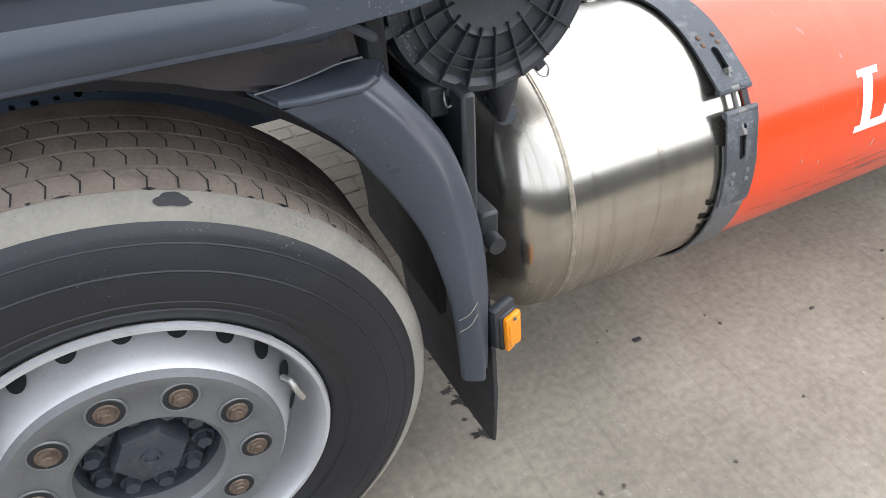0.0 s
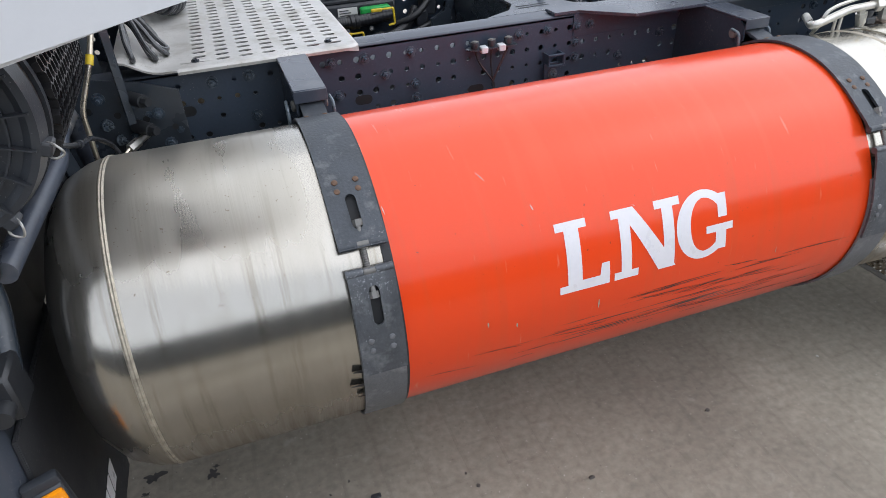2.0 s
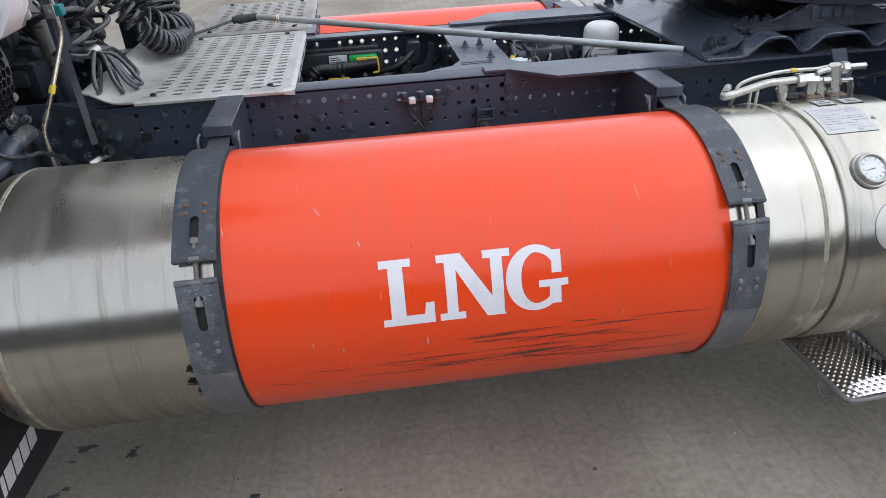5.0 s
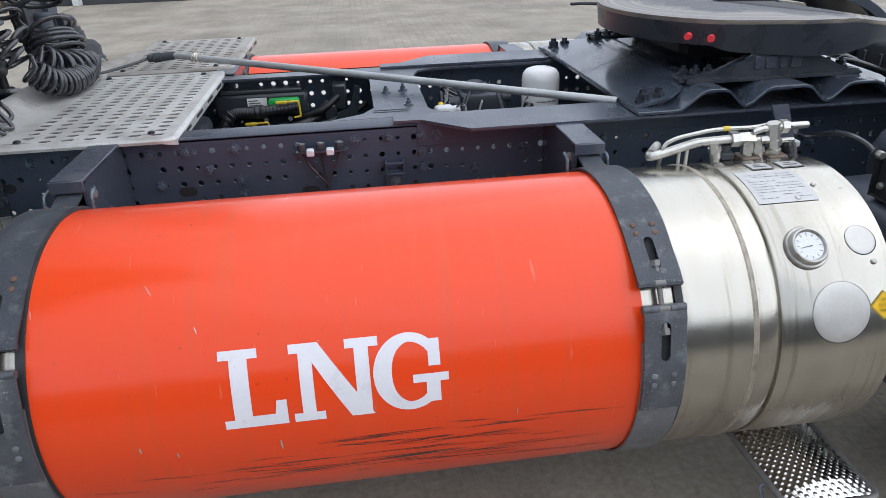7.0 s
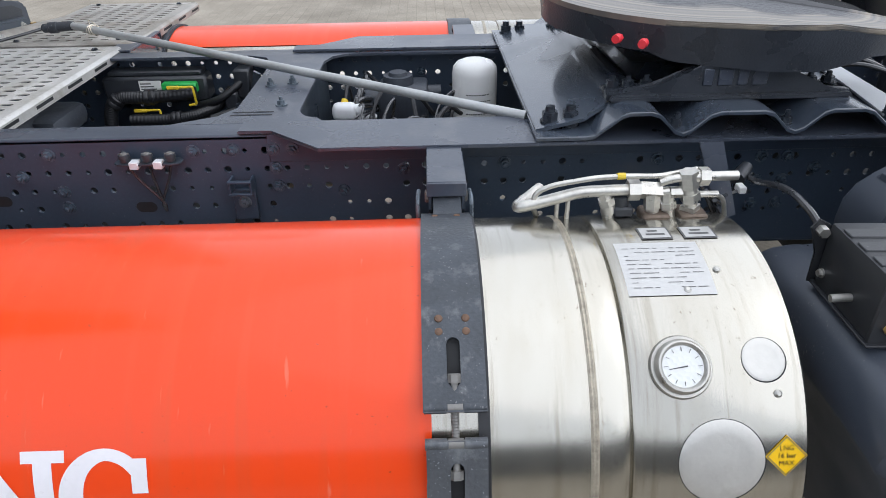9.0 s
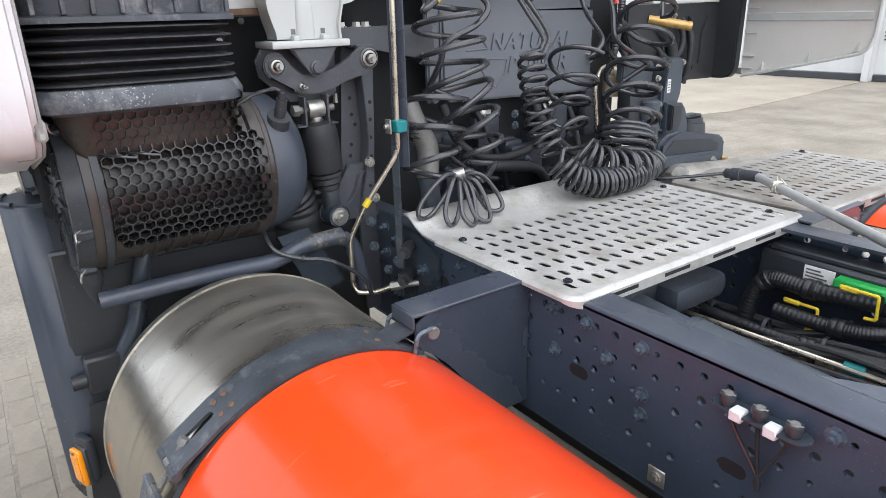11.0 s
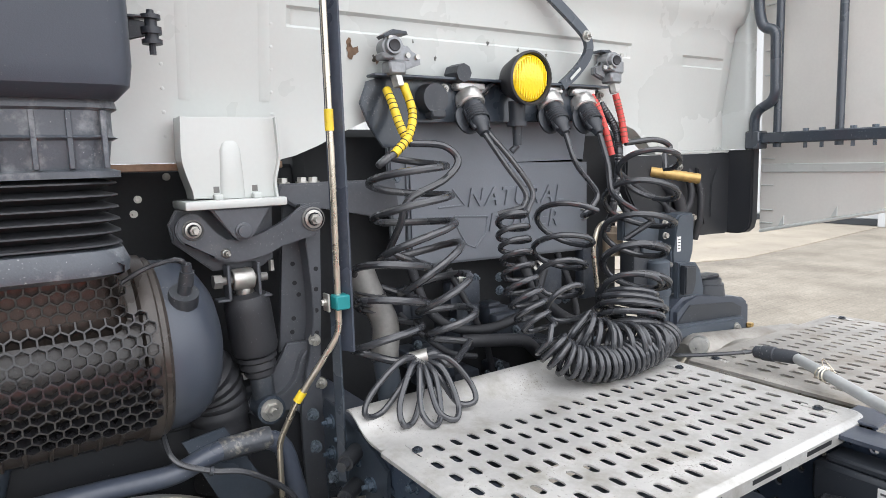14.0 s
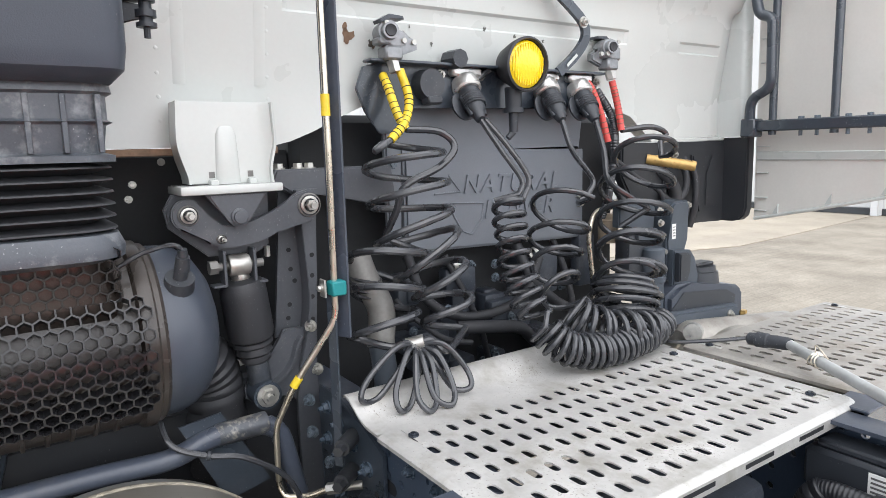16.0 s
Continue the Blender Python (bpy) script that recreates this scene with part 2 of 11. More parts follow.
M_JOINT = surface("dull_grey_joint", (0.19, 0.185, 0.175), 0.5, metal=0.3, vary=0.25, scale=15, bump=0.2, dirt=(0.08, 0.08, 0.08), dirt_amt=0.25, dirt_scale=10)
M_TEAL = surface("teal_clamp", (0.01, 0.20, 0.21), 0.45, vary=0.12, bump=0.1)
M_GREEN = surface("green_connector", (0.02, 0.36, 0.07), 0.45, vary=0.1, bump=0.05)
M_LABEL = surface("paper_label", (0.72, 0.72, 0.70), 0.5, vary=0.06, scale=20, bump=0.02)
M_INK = surface("black_ink", (0.10, 0.10, 0.10), 0.6, vary=0.1, bump=0)
M_SIGN = surface("yellow_sign", (0.88, 0.53, 0.0), 0.4, vary=0.04, bump=0.02)
M_FILTER = surface("white_filter_can", (0.76, 0.76, 0.75), 0.3, vary=0.05, bump=0.03, coat=0.3, dirt=(0.5, 0.48, 0.45), dirt_amt=0.15)
M_GOLD = surface("brass_hose", (0.50, 0.33, 0.12), 0.4, metal=0.5, vary=0.2, scale=40, bump=0.2)
# near-black: the shade of holes, slots and closed spaces as colour; also print
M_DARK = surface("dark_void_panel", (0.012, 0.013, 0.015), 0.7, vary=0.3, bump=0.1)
M_PRINT = surface("white_print", (0.78, 0.76, 0.79), 0.35, vary=0.05, scale=20, bump=0.0, dirt=(0.45, 0.4, 0.4), dirt_amt=0.05, dirt_scale=40)
M_FENCE = surface("white_fence_paint", (0.78, 0.78, 0.77), 0.5, vary=0.06, bump=0.05)
M_HALL = surface("grey_cladding", (0.05, 0.055, 0.06), 0.7, vary=0.2, scale=0.6, bump=0.1, stretch=(6, 1, 0.2))
M_HALL_L = surface("light_cladding", (0.62, 0.63, 0.63), 0.6, vary=0.08, scale=0.6, bump=0.1, stretch=(6, 6, 0.3))


def m_glass(name, col):
    m, n, l, b = node_mat(name)
    tc = n.new("ShaderNodeTexCoord")
    wv = n.new("ShaderNodeTexVoronoi")
    wv.inputs["Scale"].default_value = 130
    l.new(tc.outputs["Object"], wv.inputs["Vector"])
    bp = n.new("ShaderNodeBump")
    bp.inputs["Strength"].default_value = 0.35
    bp.inputs["Distance"].default_value = 0.002
    l.new(wv.outputs["Distance"], bp.inputs["Height"])
    l.new(bp.outputs["Normal"], b.inputs["Normal"])
    b.inputs["Base Color"].default_value = (*col, 1)
    b.inputs["Roughness"].default_value = 0.15
    b.inputs["Transmission Weight"].default_value = 0.08
    b.inputs["Coat Weight"].default_value = 0.6
    return m


M_AMBER = m_glass("amber_lens", (1.0, 0.33, 0.005))
M_YLENS = m_glass("yellow_lens", (0.95, 0.66, 0.01))
M_DIAL = m_glass("dial_face", (0.75, 0.77, 0.76))


def m_steel(name, col, rough, low_col):
    """Brushed stainless steel: fine rings, grime on the crown by the cab; low on the flank, dusty runs and the ground's
    reflection put into the colour.
    """
    m, n, l, b = node_mat(name)
    tc = n.new("ShaderNodeTexCoord")
    sep = n.new("ShaderNodeSeparateXYZ")
    l.new(tc.outputs["Object"], sep.inputs["Vector"])

    def noise(scale, vec, detail=5, rg=0.55):
        mp = n.new("ShaderNodeMapping")
        mp.inputs["Scale"].default_value = vec
        l.new(tc.outputs["Object"], mp.inputs["Vector"])
        q = n.new("ShaderNodeTexNoise")
        q.inputs["Scale"].default_value = scale
        q.inputs["Detail"].default_value = detail
        q.inputs["Roughness"].default_value = rg
        l.new(mp.outputs["Vector"], q.inputs["Vector"])
        return q.outputs["Fac"]

    def ramp(src, a0, a1, t0=0.0, t1=1.0):
        r = n.new("ShaderNodeMapRange")
        r.interpolation_type = 'SMOOTHSTEP'
        r.inputs["From Min"].default_value = a0
        r.inputs["From Max"].default_value = a1
        r.inputs["To Min"].default_value = t0
        r.inputs["To Max"].default_value = t1
        l.new(src, r.inputs["Value"])
        return r.outputs["Result"]

    def mult(p, q):
        r = n.new("ShaderNodeMath")
        r.operation = 'MULTIPLY'
        l.new(p, r.inputs[0])
        l.new(q, r.inputs[1])
        return r.outputs[0]

    def mixc(fac, p, q):
        r = n.new("ShaderNodeMix")
        r.data_type = 'RGBA'
        l.new(fac, r.inputs["Factor"])
        for src, sock in ((p, "A"), (q, "B")):
            if isinstance(src, tuple):
                r.inputs[sock].default_value = (*src, 1)
            else:
                l.new(src, r.inputs[sock])
        return r.outputs["Result"]
    rings = noise(1.0, (220, 1.2, 1.2), 3)
    smear = noise(4.0, (4, 1, 1), 6)
    runs = noise(1.0, (46, 2.2, 2.2), 6, 0.65)
    spots = noise(1.0, (150, 150, 150), 3, 0.6)
    # brown lower flank: dust plus the ground's dark reflection, put into the colour
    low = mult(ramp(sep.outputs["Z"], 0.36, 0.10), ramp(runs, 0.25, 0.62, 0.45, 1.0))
    front = mult(ramp(sep.outputs["X"], -0.50, -0.70), ramp(sep.outputs["Z"], 0.50, 0.62))
    grime = mult(front, ramp(smear, 0.2, 0.8, 0.35, 0.60))
    flecks = mult(ramp(spots, 0.65, 0.72), ramp(smear, 0.40, 0.6, 0.1, 0.7))
    c1 = mixc(ramp(smear, 0.40, 0.75, 0.0, 0.35), col, (col[0] * 0.76, col[1] * 0.72, col[2] * 0.63))
    c2 = mixc(ramp(runs, 0.52, 0.72, 0.0, 0.50), c1, (col[0] * 0.52, col[1] * 0.47, col[2] * 0.38))
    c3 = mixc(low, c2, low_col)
    c4 = mixc(grime, c3, (0.43, 0.405, 0.355))
    c5 = mixc(flecks, c4, (0.20, 0.15, 0.10))
    l.new(c5, b.inputs["Base Color"])
    mt = n.new("ShaderNodeMath")
    mt.operation = 'MAXIMUM'
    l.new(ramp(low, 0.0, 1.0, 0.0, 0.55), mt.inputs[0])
    l.new(ramp(grime, 0.0, 1.0, 0.0, 0.5), mt.inputs[1])
    l.new(ramp(mt.outputs[0], 0.0, 1.0, 0.95, 0.15), b.inputs["Metallic"])
    ra = n.new("ShaderNodeMath")
    ra.operation = 'MULTIPLY_ADD'
    ra.inputs[1].default_value = 0.55
    l.new(mt.outputs[0], ra.inputs[0])
    l.new(ramp(smear, 0.3, 0.75, rough, rough + 0.06), ra.inputs[2])
    l.new(ra.outputs[0], b.inputs["Roughness"])
    bp = n.new("ShaderNodeBump")
    bp.inputs["Strength"].default_value = 0.22
    bp.inputs["Distance"].default_value = 0.0006
    l.new(rings, bp.inputs["Height"])
    l.new(bp.outputs["Normal"], b.inputs["Normal"])
    return m


M_WELD = surface("weld_bead", (0.40, 0.36, 0.29), 0.45, metal=0.6, vary=0.4, scale=60, grain=300, bump=0.6, depth=0.002)
M_COVER_DISC = surface("sheet_cover", (0.56, 0.55, 0.52), 0.42, metal=0.55, vary=0.08, scale=12, bump=0.15, dirt=(0.42, 0.40, 0.36), dirt_amt=0.15, dirt_scale=20)
M_PLATE = surface("etched_plate", (0.50, 0.50, 0.49), 0.45, metal=0.3, vary=0.08, scale=30, bump=0.05)
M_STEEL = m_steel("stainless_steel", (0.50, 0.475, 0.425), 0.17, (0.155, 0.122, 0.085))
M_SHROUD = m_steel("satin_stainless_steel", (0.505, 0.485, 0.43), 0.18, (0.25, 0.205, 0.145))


def m_red():
    """Glossy orange-red sleeve, thin scratches, with dark scrape marks low on the flank."""
    m, n, l, b = node_mat("red_tank_paint")
    tc = n.new("ShaderNodeTexCoord")
    sep = n.new("ShaderNodeSeparateXYZ")
    l.new(tc.outputs["Object"], sep.inputs["Vector"])
    mp = n.new("ShaderNodeMapping")
    mp.inputs["Scale"].default_value = (2.0, 60, 80)
    l.new(tc.outputs["Object"], mp.inputs["Vector"])
    ns = n.new("ShaderNodeTexNoise")
    ns.inputs["Scale"].default_value = 1.6
    ns.inputs["Detail"].default_value = 5
    ns.inputs["Roughness"].default_value = 0.6
    l.new(mp.outputs["Vector"], ns.inputs["Vector"])

    def band(out, lo, hi, soft):
        a = n.new("ShaderNodeMapRange")
        a.inputs["From Min"].default_value = lo - soft
        a.inputs["From Max"].default_value = lo + soft
        l.new(out, a.inputs["Value"])
        c = n.new("ShaderNodeMapRange")
        c.inputs["From Min"].default_value = hi + soft
        c.inputs["From Max"].default_value = hi - soft
        l.new(out, c.inputs["Value"])
        p = n.new("ShaderNodeMath")
        p.operation = 'MULTIPLY'
        l.new(a.outputs["Result"], p.inputs[0])
        l.new(c.outputs["Result"], p.inputs[1])
        return p.outputs[0]
    # the scrape marks lie on a belt of the flank, most of them in its middle
    zb = band(sep.outputs["Z"], 0.20, 0.345, 0.03)
    xb = band(sep.outputs["X"], -0.30, 0.50, 0.18)
    both = n.new("ShaderNodeMath")
    both.operation = 'MULTIPLY'
    l.new(zb, both.inputs[0])
    l.new(xb, both.inputs[1])
    th = n.new("ShaderNodeMath")
    th.operation = 'MULTIPLY_ADD'
    th.inputs[1].default_value = -0.275
    th.inputs[2].default_value = 0.84
    l.new(both.outputs[0], th.inputs[0])
    gt = n.new("ShaderNodeMath")
    gt.operation = 'SUBTRACT'
    l.new(ns.outputs["Fac"], gt.inputs[0])
    l.new(th.outputs[0], gt.inputs[1])
    sc = n.new("ShaderNodeMath")
    sc.operation = 'MULTIPLY'
    sc.use_clamp = True
    sc.inputs[1].default_value = 18
    l.new(gt.outputs[0], sc.inputs[0])
    big = n.new("ShaderNodeTexNoise")
    big.inputs["Scale"].default_value = 2.5
    big.inputs["Detail"].default_value = 4
    l.new(tc.outputs["Object"], big.inputs["Vector"])
    base = n.new("ShaderNodeMix")
    base.data_type = 'RGBA'
    base.inputs["A"].default_value = (0.86, 0.060, 0.006, 1)
    base.inputs["B"].default_value = (0.80, 0.066, 0.010, 1)
    l.new(big.outputs["Fac"], base.inputs["Factor"])
    # light chips and fine scratches across the sheet
    mp3 = n.new("ShaderNodeMapping")
    mp3.inputs["Scale"].default_value = (70, 9, 9)
    mp3.inputs["Rotation"].default_value = (0, 0.3, 0)
    l.new(tc.outputs["Object"], mp3.inputs["Vector"])
    fs = n.new("ShaderNodeTexNoise")
    fs.inputs["Scale"].default_value = 1.3
    fs.inputs["Detail"].default_value = 4
    l.new(mp3.outputs["Vector"], fs.inputs["Vector"])
    fr = n.new("ShaderNodeMapRange")
    fr.inputs["From Min"].default_value = 0.69
    fr.inputs["From Max"].default_value = 0.76
    fr.inputs["To Max"].default_value = 0.28
    l.new(fs.outputs["Fac"], fr.inputs["Value"])
    chips = n.new("ShaderNodeMix")
    chips.data_type = 'RGBA'
    chips.inputs["B"].default_value = (0.78, 0.35, 0.24, 1)
    l.new(fr.outputs["Result"], chips.inputs["Factor"])
    l.new(base.outputs["Result"], chips.inputs["A"])
    fin = n.new("ShaderNodeMix")
    fin.data_type = 'RGBA'
    fin.inputs["B"].default_value = (0.025, 0.022, 0.022, 1)
    l.new(sc.outputs[0], fin.inputs["Factor"])
    # wiped streaks down the curve and tiny dark specks
    mp4 = n.new("ShaderNodeMapping")
    mp4.inputs["Scale"].default_value = (34, 2.0, 2.0)
    l.new(tc.outputs["Object"], mp4.inputs["Vector"])
    wipe = n.new("ShaderNodeTexNoise")
    wipe.inputs["Scale"].default_value = 1.0
    wipe.inputs["Detail"].default_value = 6
    wipe.inputs["Distortion"].default_value = 0.4
    l.new(mp4.outputs["Vector"], wipe.inputs["Vector"])
    wr = n.new("ShaderNodeMapRange")
    wr.inputs["From Min"].default_value = 0.50
    wr.inputs["From Max"].default_value = 0.72
    wr.inputs["To Max"].default_value = 0.40
    l.new(wipe.outputs["Fac"], wr.inputs["Value"])
    streak = n.new("ShaderNodeMix")
    streak.data_type = 'RGBA'
    streak.inputs["B"].default_value = (0.70, 0.085, 0.022, 1)
    l.new(wr.outputs["Result"], streak.inputs["Factor"])
    l.new(chips.outputs["Result"], streak.inputs["A"])
    spk = n.new("ShaderNodeTexNoise")
    spk.inputs["Scale"].default_value = 130
    spk.inputs["Detail"].default_value = 2
    l.new(tc.outputs["Object"], spk.inputs["Vector"])
    sr = n.new("ShaderNodeMapRange")
    sr.inputs["From Min"].default_value = 0.745
    sr.inputs["From Max"].default_value = 0.775
    sr.inputs["To Max"].default_value = 0.7
    l.new(spk.outputs["Fac"], sr.inputs["Value"])
    speck = n.new("ShaderNodeMix")
    speck.data_type = 'RGBA'
    speck.inputs["B"].default_value = (0.22, 0.035, 0.02, 1)
    l.new(sr.outputs["Result"], speck.inputs["Factor"])
    l.new(streak.outputs["Result"], speck.inputs["A"])
    l.new(speck.outputs["Result"], fin.inputs["A"])
    rw = n.new("ShaderNodeMapRange")
    rw.inputs["From Min"].default_value = 0.35
    rw.inputs["From Max"].default_value = 0.72
    rw.inputs["To Min"].default_value = 0.11
    rw.inputs["To Max"].default_value = 0.22
    l.new(wipe.outputs["Fac"], rw.inputs["Value"])
    l.new(rw.outputs["Result"], b.inputs["Coat Roughness"])
    l.new(fin.outputs["Result"], b.inputs["Base Color"])
    b.inputs["Roughness"].default_value = 0.36
    b.inputs["Specular IOR Level"].default_value = 0.18
    b.inputs["Coat Weight"].default_value = 0.65
    b.inputs["Coat Roughness"].default_value = 0.13
    bp = n.new("ShaderNodeBump")
    bp.inputs["Strength"].default_value = 0.25
    bp.inputs["Distance"].default_value = 0.001
    l.new(sc.outputs[0], bp.inputs["Height"])
    l.new(bp.outputs["Normal"], b.inputs["Normal"])
    return m


M_RED = m_red()
M_SCRAPE = surface("scraped_to_primer", (0.07, 0.035, 0.03), 0.7, vary=0.4, scale=40, bump=0.2)
M_GALV = surface("bare_zinc_mark", (0.36, 0.34, 0.28), 0.6, vary=0.2, scale=40, bump=0.1)


def m_ground():
    """Old block paving under a film of sand: joints just show, damp and dark patches."""
    m, n, l, b = node_mat("sandy_paving")
    tc = n.new("ShaderNodeTexCoord")
    br = n.new("ShaderNodeTexBrick")
    br.inputs["Scale"].default_value = 1.0
    br.inputs["Brick Width"].default_value = 0.21
    br.inputs["Row Height"].default_value = 0.105
    br.inputs["Mortar Size"].default_value = 0.006
    br.inputs["Mortar Smooth"].default_value = 0.6
    br.inputs["Color1"].default_value = (0.82, 0.81, 0.80, 1)
    br.inputs["Color2"].default_value = (1.10, 1.09, 1.08, 1)
    br.inputs["Mortar"].default_value = (0.50, 0.48, 0.45, 1)
    mp = n.new("ShaderNodeMapping")
    mp.inputs["Rotation"].default_value = (0, 0, radians(90))
    nw = n.new("ShaderNodeTexNoise")
    nw.inputs["Scale"].default_value = 3
    wa = n.new("ShaderNodeMix")
    wa.data_type = 'VECTOR'
    wa.inputs["Factor"].default_value = 0.012
    l.new(tc.outputs["Object"], mp.inputs["Vector"])
    l.new(tc.outputs["Object"], nw.inputs["Vector"])
    l.new(mp.outputs["Vector"], wa.inputs["A"])
    l.new(nw.outputs["Color"], wa.inputs["B"])
    l.new(wa.outputs["Result"], br.inputs["Vector"])
    n1 = n.new("ShaderNodeTexNoise")
    n1.inputs["Scale"].default_value = 1.1
    n1.inputs["Detail"].default_value = 9
    n1.inputs["Roughness"].default_value = 0.62
    n2 = n.new("ShaderNodeTexNoise")
    n2.inputs["Scale"].default_value = 45
    n2.inputs["Detail"].default_value = 6
    n3 = n.new("ShaderNodeTexNoise")
    n3.inputs["Scale"].default_value = 0.5
    n3.inputs["Detail"].default_value = 5
    for q in (n1, n2, n3):
        l.new(tc.outputs["Object"], q.inputs["Vector"])
    cr = n.new("ShaderNodeValToRGB")
    cr.color_ramp.elements[0].position = 0.36
    cr.color_ramp.elements[0].color = (0.215, 0.190, 0.152, 1)
    cr.color_ramp.elements[1].position = 0.64
    cr.color_ramp.elements[1].color = (0.335, 0.299, 0.242, 1)
    l.new(n1.outputs["Fac"], cr.inputs["Fac"])
    sand = n.new("ShaderNodeMapRange")
    sand.inputs["From Min"].default_value = 0.42
    sand.inputs["From Max"].default_value = 0.60
    sand.inputs["To Min"].default_value = 0.20
    sand.inputs["To Max"].default_value = 0.72
    l.new(n3.outputs["Fac"], sand.inputs["Value"])
    mu = n.new("ShaderNodeMix")
    mu.data_type = 'RGBA'
    mu.blend_type = 'MULTIPLY'
    sy_ = n.new("ShaderNodeSeparateXYZ")
    l.new(tc.outputs["Object"], sy_.inputs["Vector"])
    worn = n.new("ShaderNodeMapRange")
    worn.inputs["From Min"].default_value = 1.5
    worn.inputs["From Max"].default_value = 4.0
    worn.inputs["To Min"].default_value = 0.17
    worn.inputs["To Max"].default_value = 0.72
    l.new(sy_.outputs["Y"], worn.inputs["Value"])
    jm = n.new("ShaderNodeMath")
    jm.operation = 'MULTIPLY'
    jm.use_clamp = True
    l.new(sand.outputs["Result"], jm.inputs[0])
    l.new(worn.outputs["Result"], jm.inputs[1])
    l.new(jm.outputs[0], mu.inputs["Factor"])
    l.new(cr.outputs["Color"], mu.inputs["A"])
    l.new(br.outputs["Color"], mu.inputs["B"])
    gr = n.new("ShaderNodeMapRange")
    gr.inputs["From Min"].default_value = 0.3
    gr.inputs["From Max"].default_value = 0.7
    gr.inputs["To Min"].default_value = 0.84
    gr.inputs["To Max"].default_value = 1.16
    l.new(n2.outputs["Fac"], gr.inputs["Value"])
    mg = n.new("ShaderNodeMix")
    mg.data_type = 'RGBA'
    mg.blend_type = 'MULTIPLY'
    mg.inputs["Factor"].default_value = 1
    l.new(mu.outputs["Result"], mg.inputs["A"])
    l.new(gr.outputs["Result"], mg.inputs["B"])
    # broad damp patches, pale grit and dark crumbs
    n4 = n.new("ShaderNodeTexNoise")
    n4.inputs["Scale"].default_value = 0.33
    n4.inputs["Detail"].default_value = 8
    n4.inputs["Roughness"].default_value = 0.6
    n5 = n.new("ShaderNodeTexNoise")
    n5.inputs["Scale"].default_value = 120
    n5.inputs["Detail"].default_value = 2
    n6 = n.new("ShaderNodeTexNoise")
    n6.inputs["Scale"].default_value = 14
    n6.inputs["Detail"].default_value = 6
    n6.inputs["Roughness"].default_value = 0.7
    for q in (n4, n5, n6):
        l.new(tc.outputs["Object"], q.inputs["Vector"])

    def over(src, a0, a1, amt, col_, below):
        r_ = n.new("ShaderNodeMapRange")
        r_.inputs["From Min"].default_value = a0
        r_.inputs["From Max"].default_value = a1
        r_.inputs["To Max"].default_value = amt
        l.new(src, r_.inputs["Value"])
        x_ = n.new("ShaderNodeMix")
        x_.data_type = 'RGBA'
        x_.inputs["B"].default_value = (*col_, 1)
        l.new(r_.outputs["Result"], x_.inputs["Factor"])
        l.new(below, x_.inputs["A"])
        return x_.outputs["Result"]
    top = over(n4.outputs["Fac"], 0.54, 0.72, 0.55, (0.130, 0.117, 0.099), mg.outputs["Result"])
    top = over(n6.outputs["Fac"], 0.60, 0.74, 0.40, (0.15, 0.135, 0.112), top)
    top = over(n6.outputs["Fac"], 0.40, 0.28, 0.45, (0.42, 0.39, 0.335), top)
    top = over(n5.outputs["Fac"], 0.70, 0.76, 0.7, (0.60, 0.57, 0.52), top)
    top = over(n5.outputs["Fac"], 0.29, 0.23, 0.7, (0.07, 0.06, 0.05), top)
    l.new(top, b.inputs["Base Color"])
    b.inputs["Roughness"].default_value = 0.88
    hs = n.new("ShaderNodeMath")
    hs.operation = 'MULTIPLY_ADD'
    hs.inputs[1].default_value = 0.9
    l.new(n2.outputs["Fac"], hs.inputs[0])
    jf = n.new("ShaderNodeMath")
    jf.operation = 'MULTIPLY'
    jf.inputs[1].default_value = 0.4
    l.new(br.outputs["Fac"], jf.inputs[0])
    l.new(jf.outputs[0], hs.inputs[2])
    inv = n.new("ShaderNodeMath")
    inv.operation = 'MULTIPLY'
    inv.inputs[1].default_value = -1
    l.new(hs.outputs[0], inv.inputs[0])
    bp = n.new("ShaderNodeBump")
    bp.inputs["Strength"].default_value = 0.45
    bp.inputs["Distance"].default_value = 0.004
    l.new(inv.outputs[0], bp.inputs["Height"])
    l.new(bp.outputs["Normal"], b.inputs["Normal"])
    return m


M_GROUND = m_ground()
M_PAVER = surface("sandy_paver", (0.270, 0.238, 0.190), 0.9, vary=0.2, scale=10, grain=60, bump=0.5, depth=0.004, dirt=(0.19, 0.165, 0.135), dirt_amt=0.3, dirt_scale=7, rand=0.06, specks=1.2, speck_col=(0.40, 0.37, 0.33))
M_OIL = surface("oil_stain", (0.045, 0.042, 0.04), 0.45, vary=0.4, scale=30, bump=0.3)
M_APRON = surface("sandy_concrete", (0.37, 0.326, 0.26), 0.9, vary=0.20, scale=1.2, grain=40, bump=0.3, depth=0.003, dirt=(0.25, 0.215, 0.165), dirt_amt=0.25, dirt_scale=2.5, specks=1.5, speck_col=(0.14, 0.12, 0.09))
M_GRIT = surface("dark_grit", (0.10, 0.09, 0.08), 0.9, vary=0.3, scale=60, bump=0.2)
M_PALEGRIT = surface("pale_grit", (0.55, 0.53, 0.49), 0.85, vary=0.2, scale=60, bump=0.2)


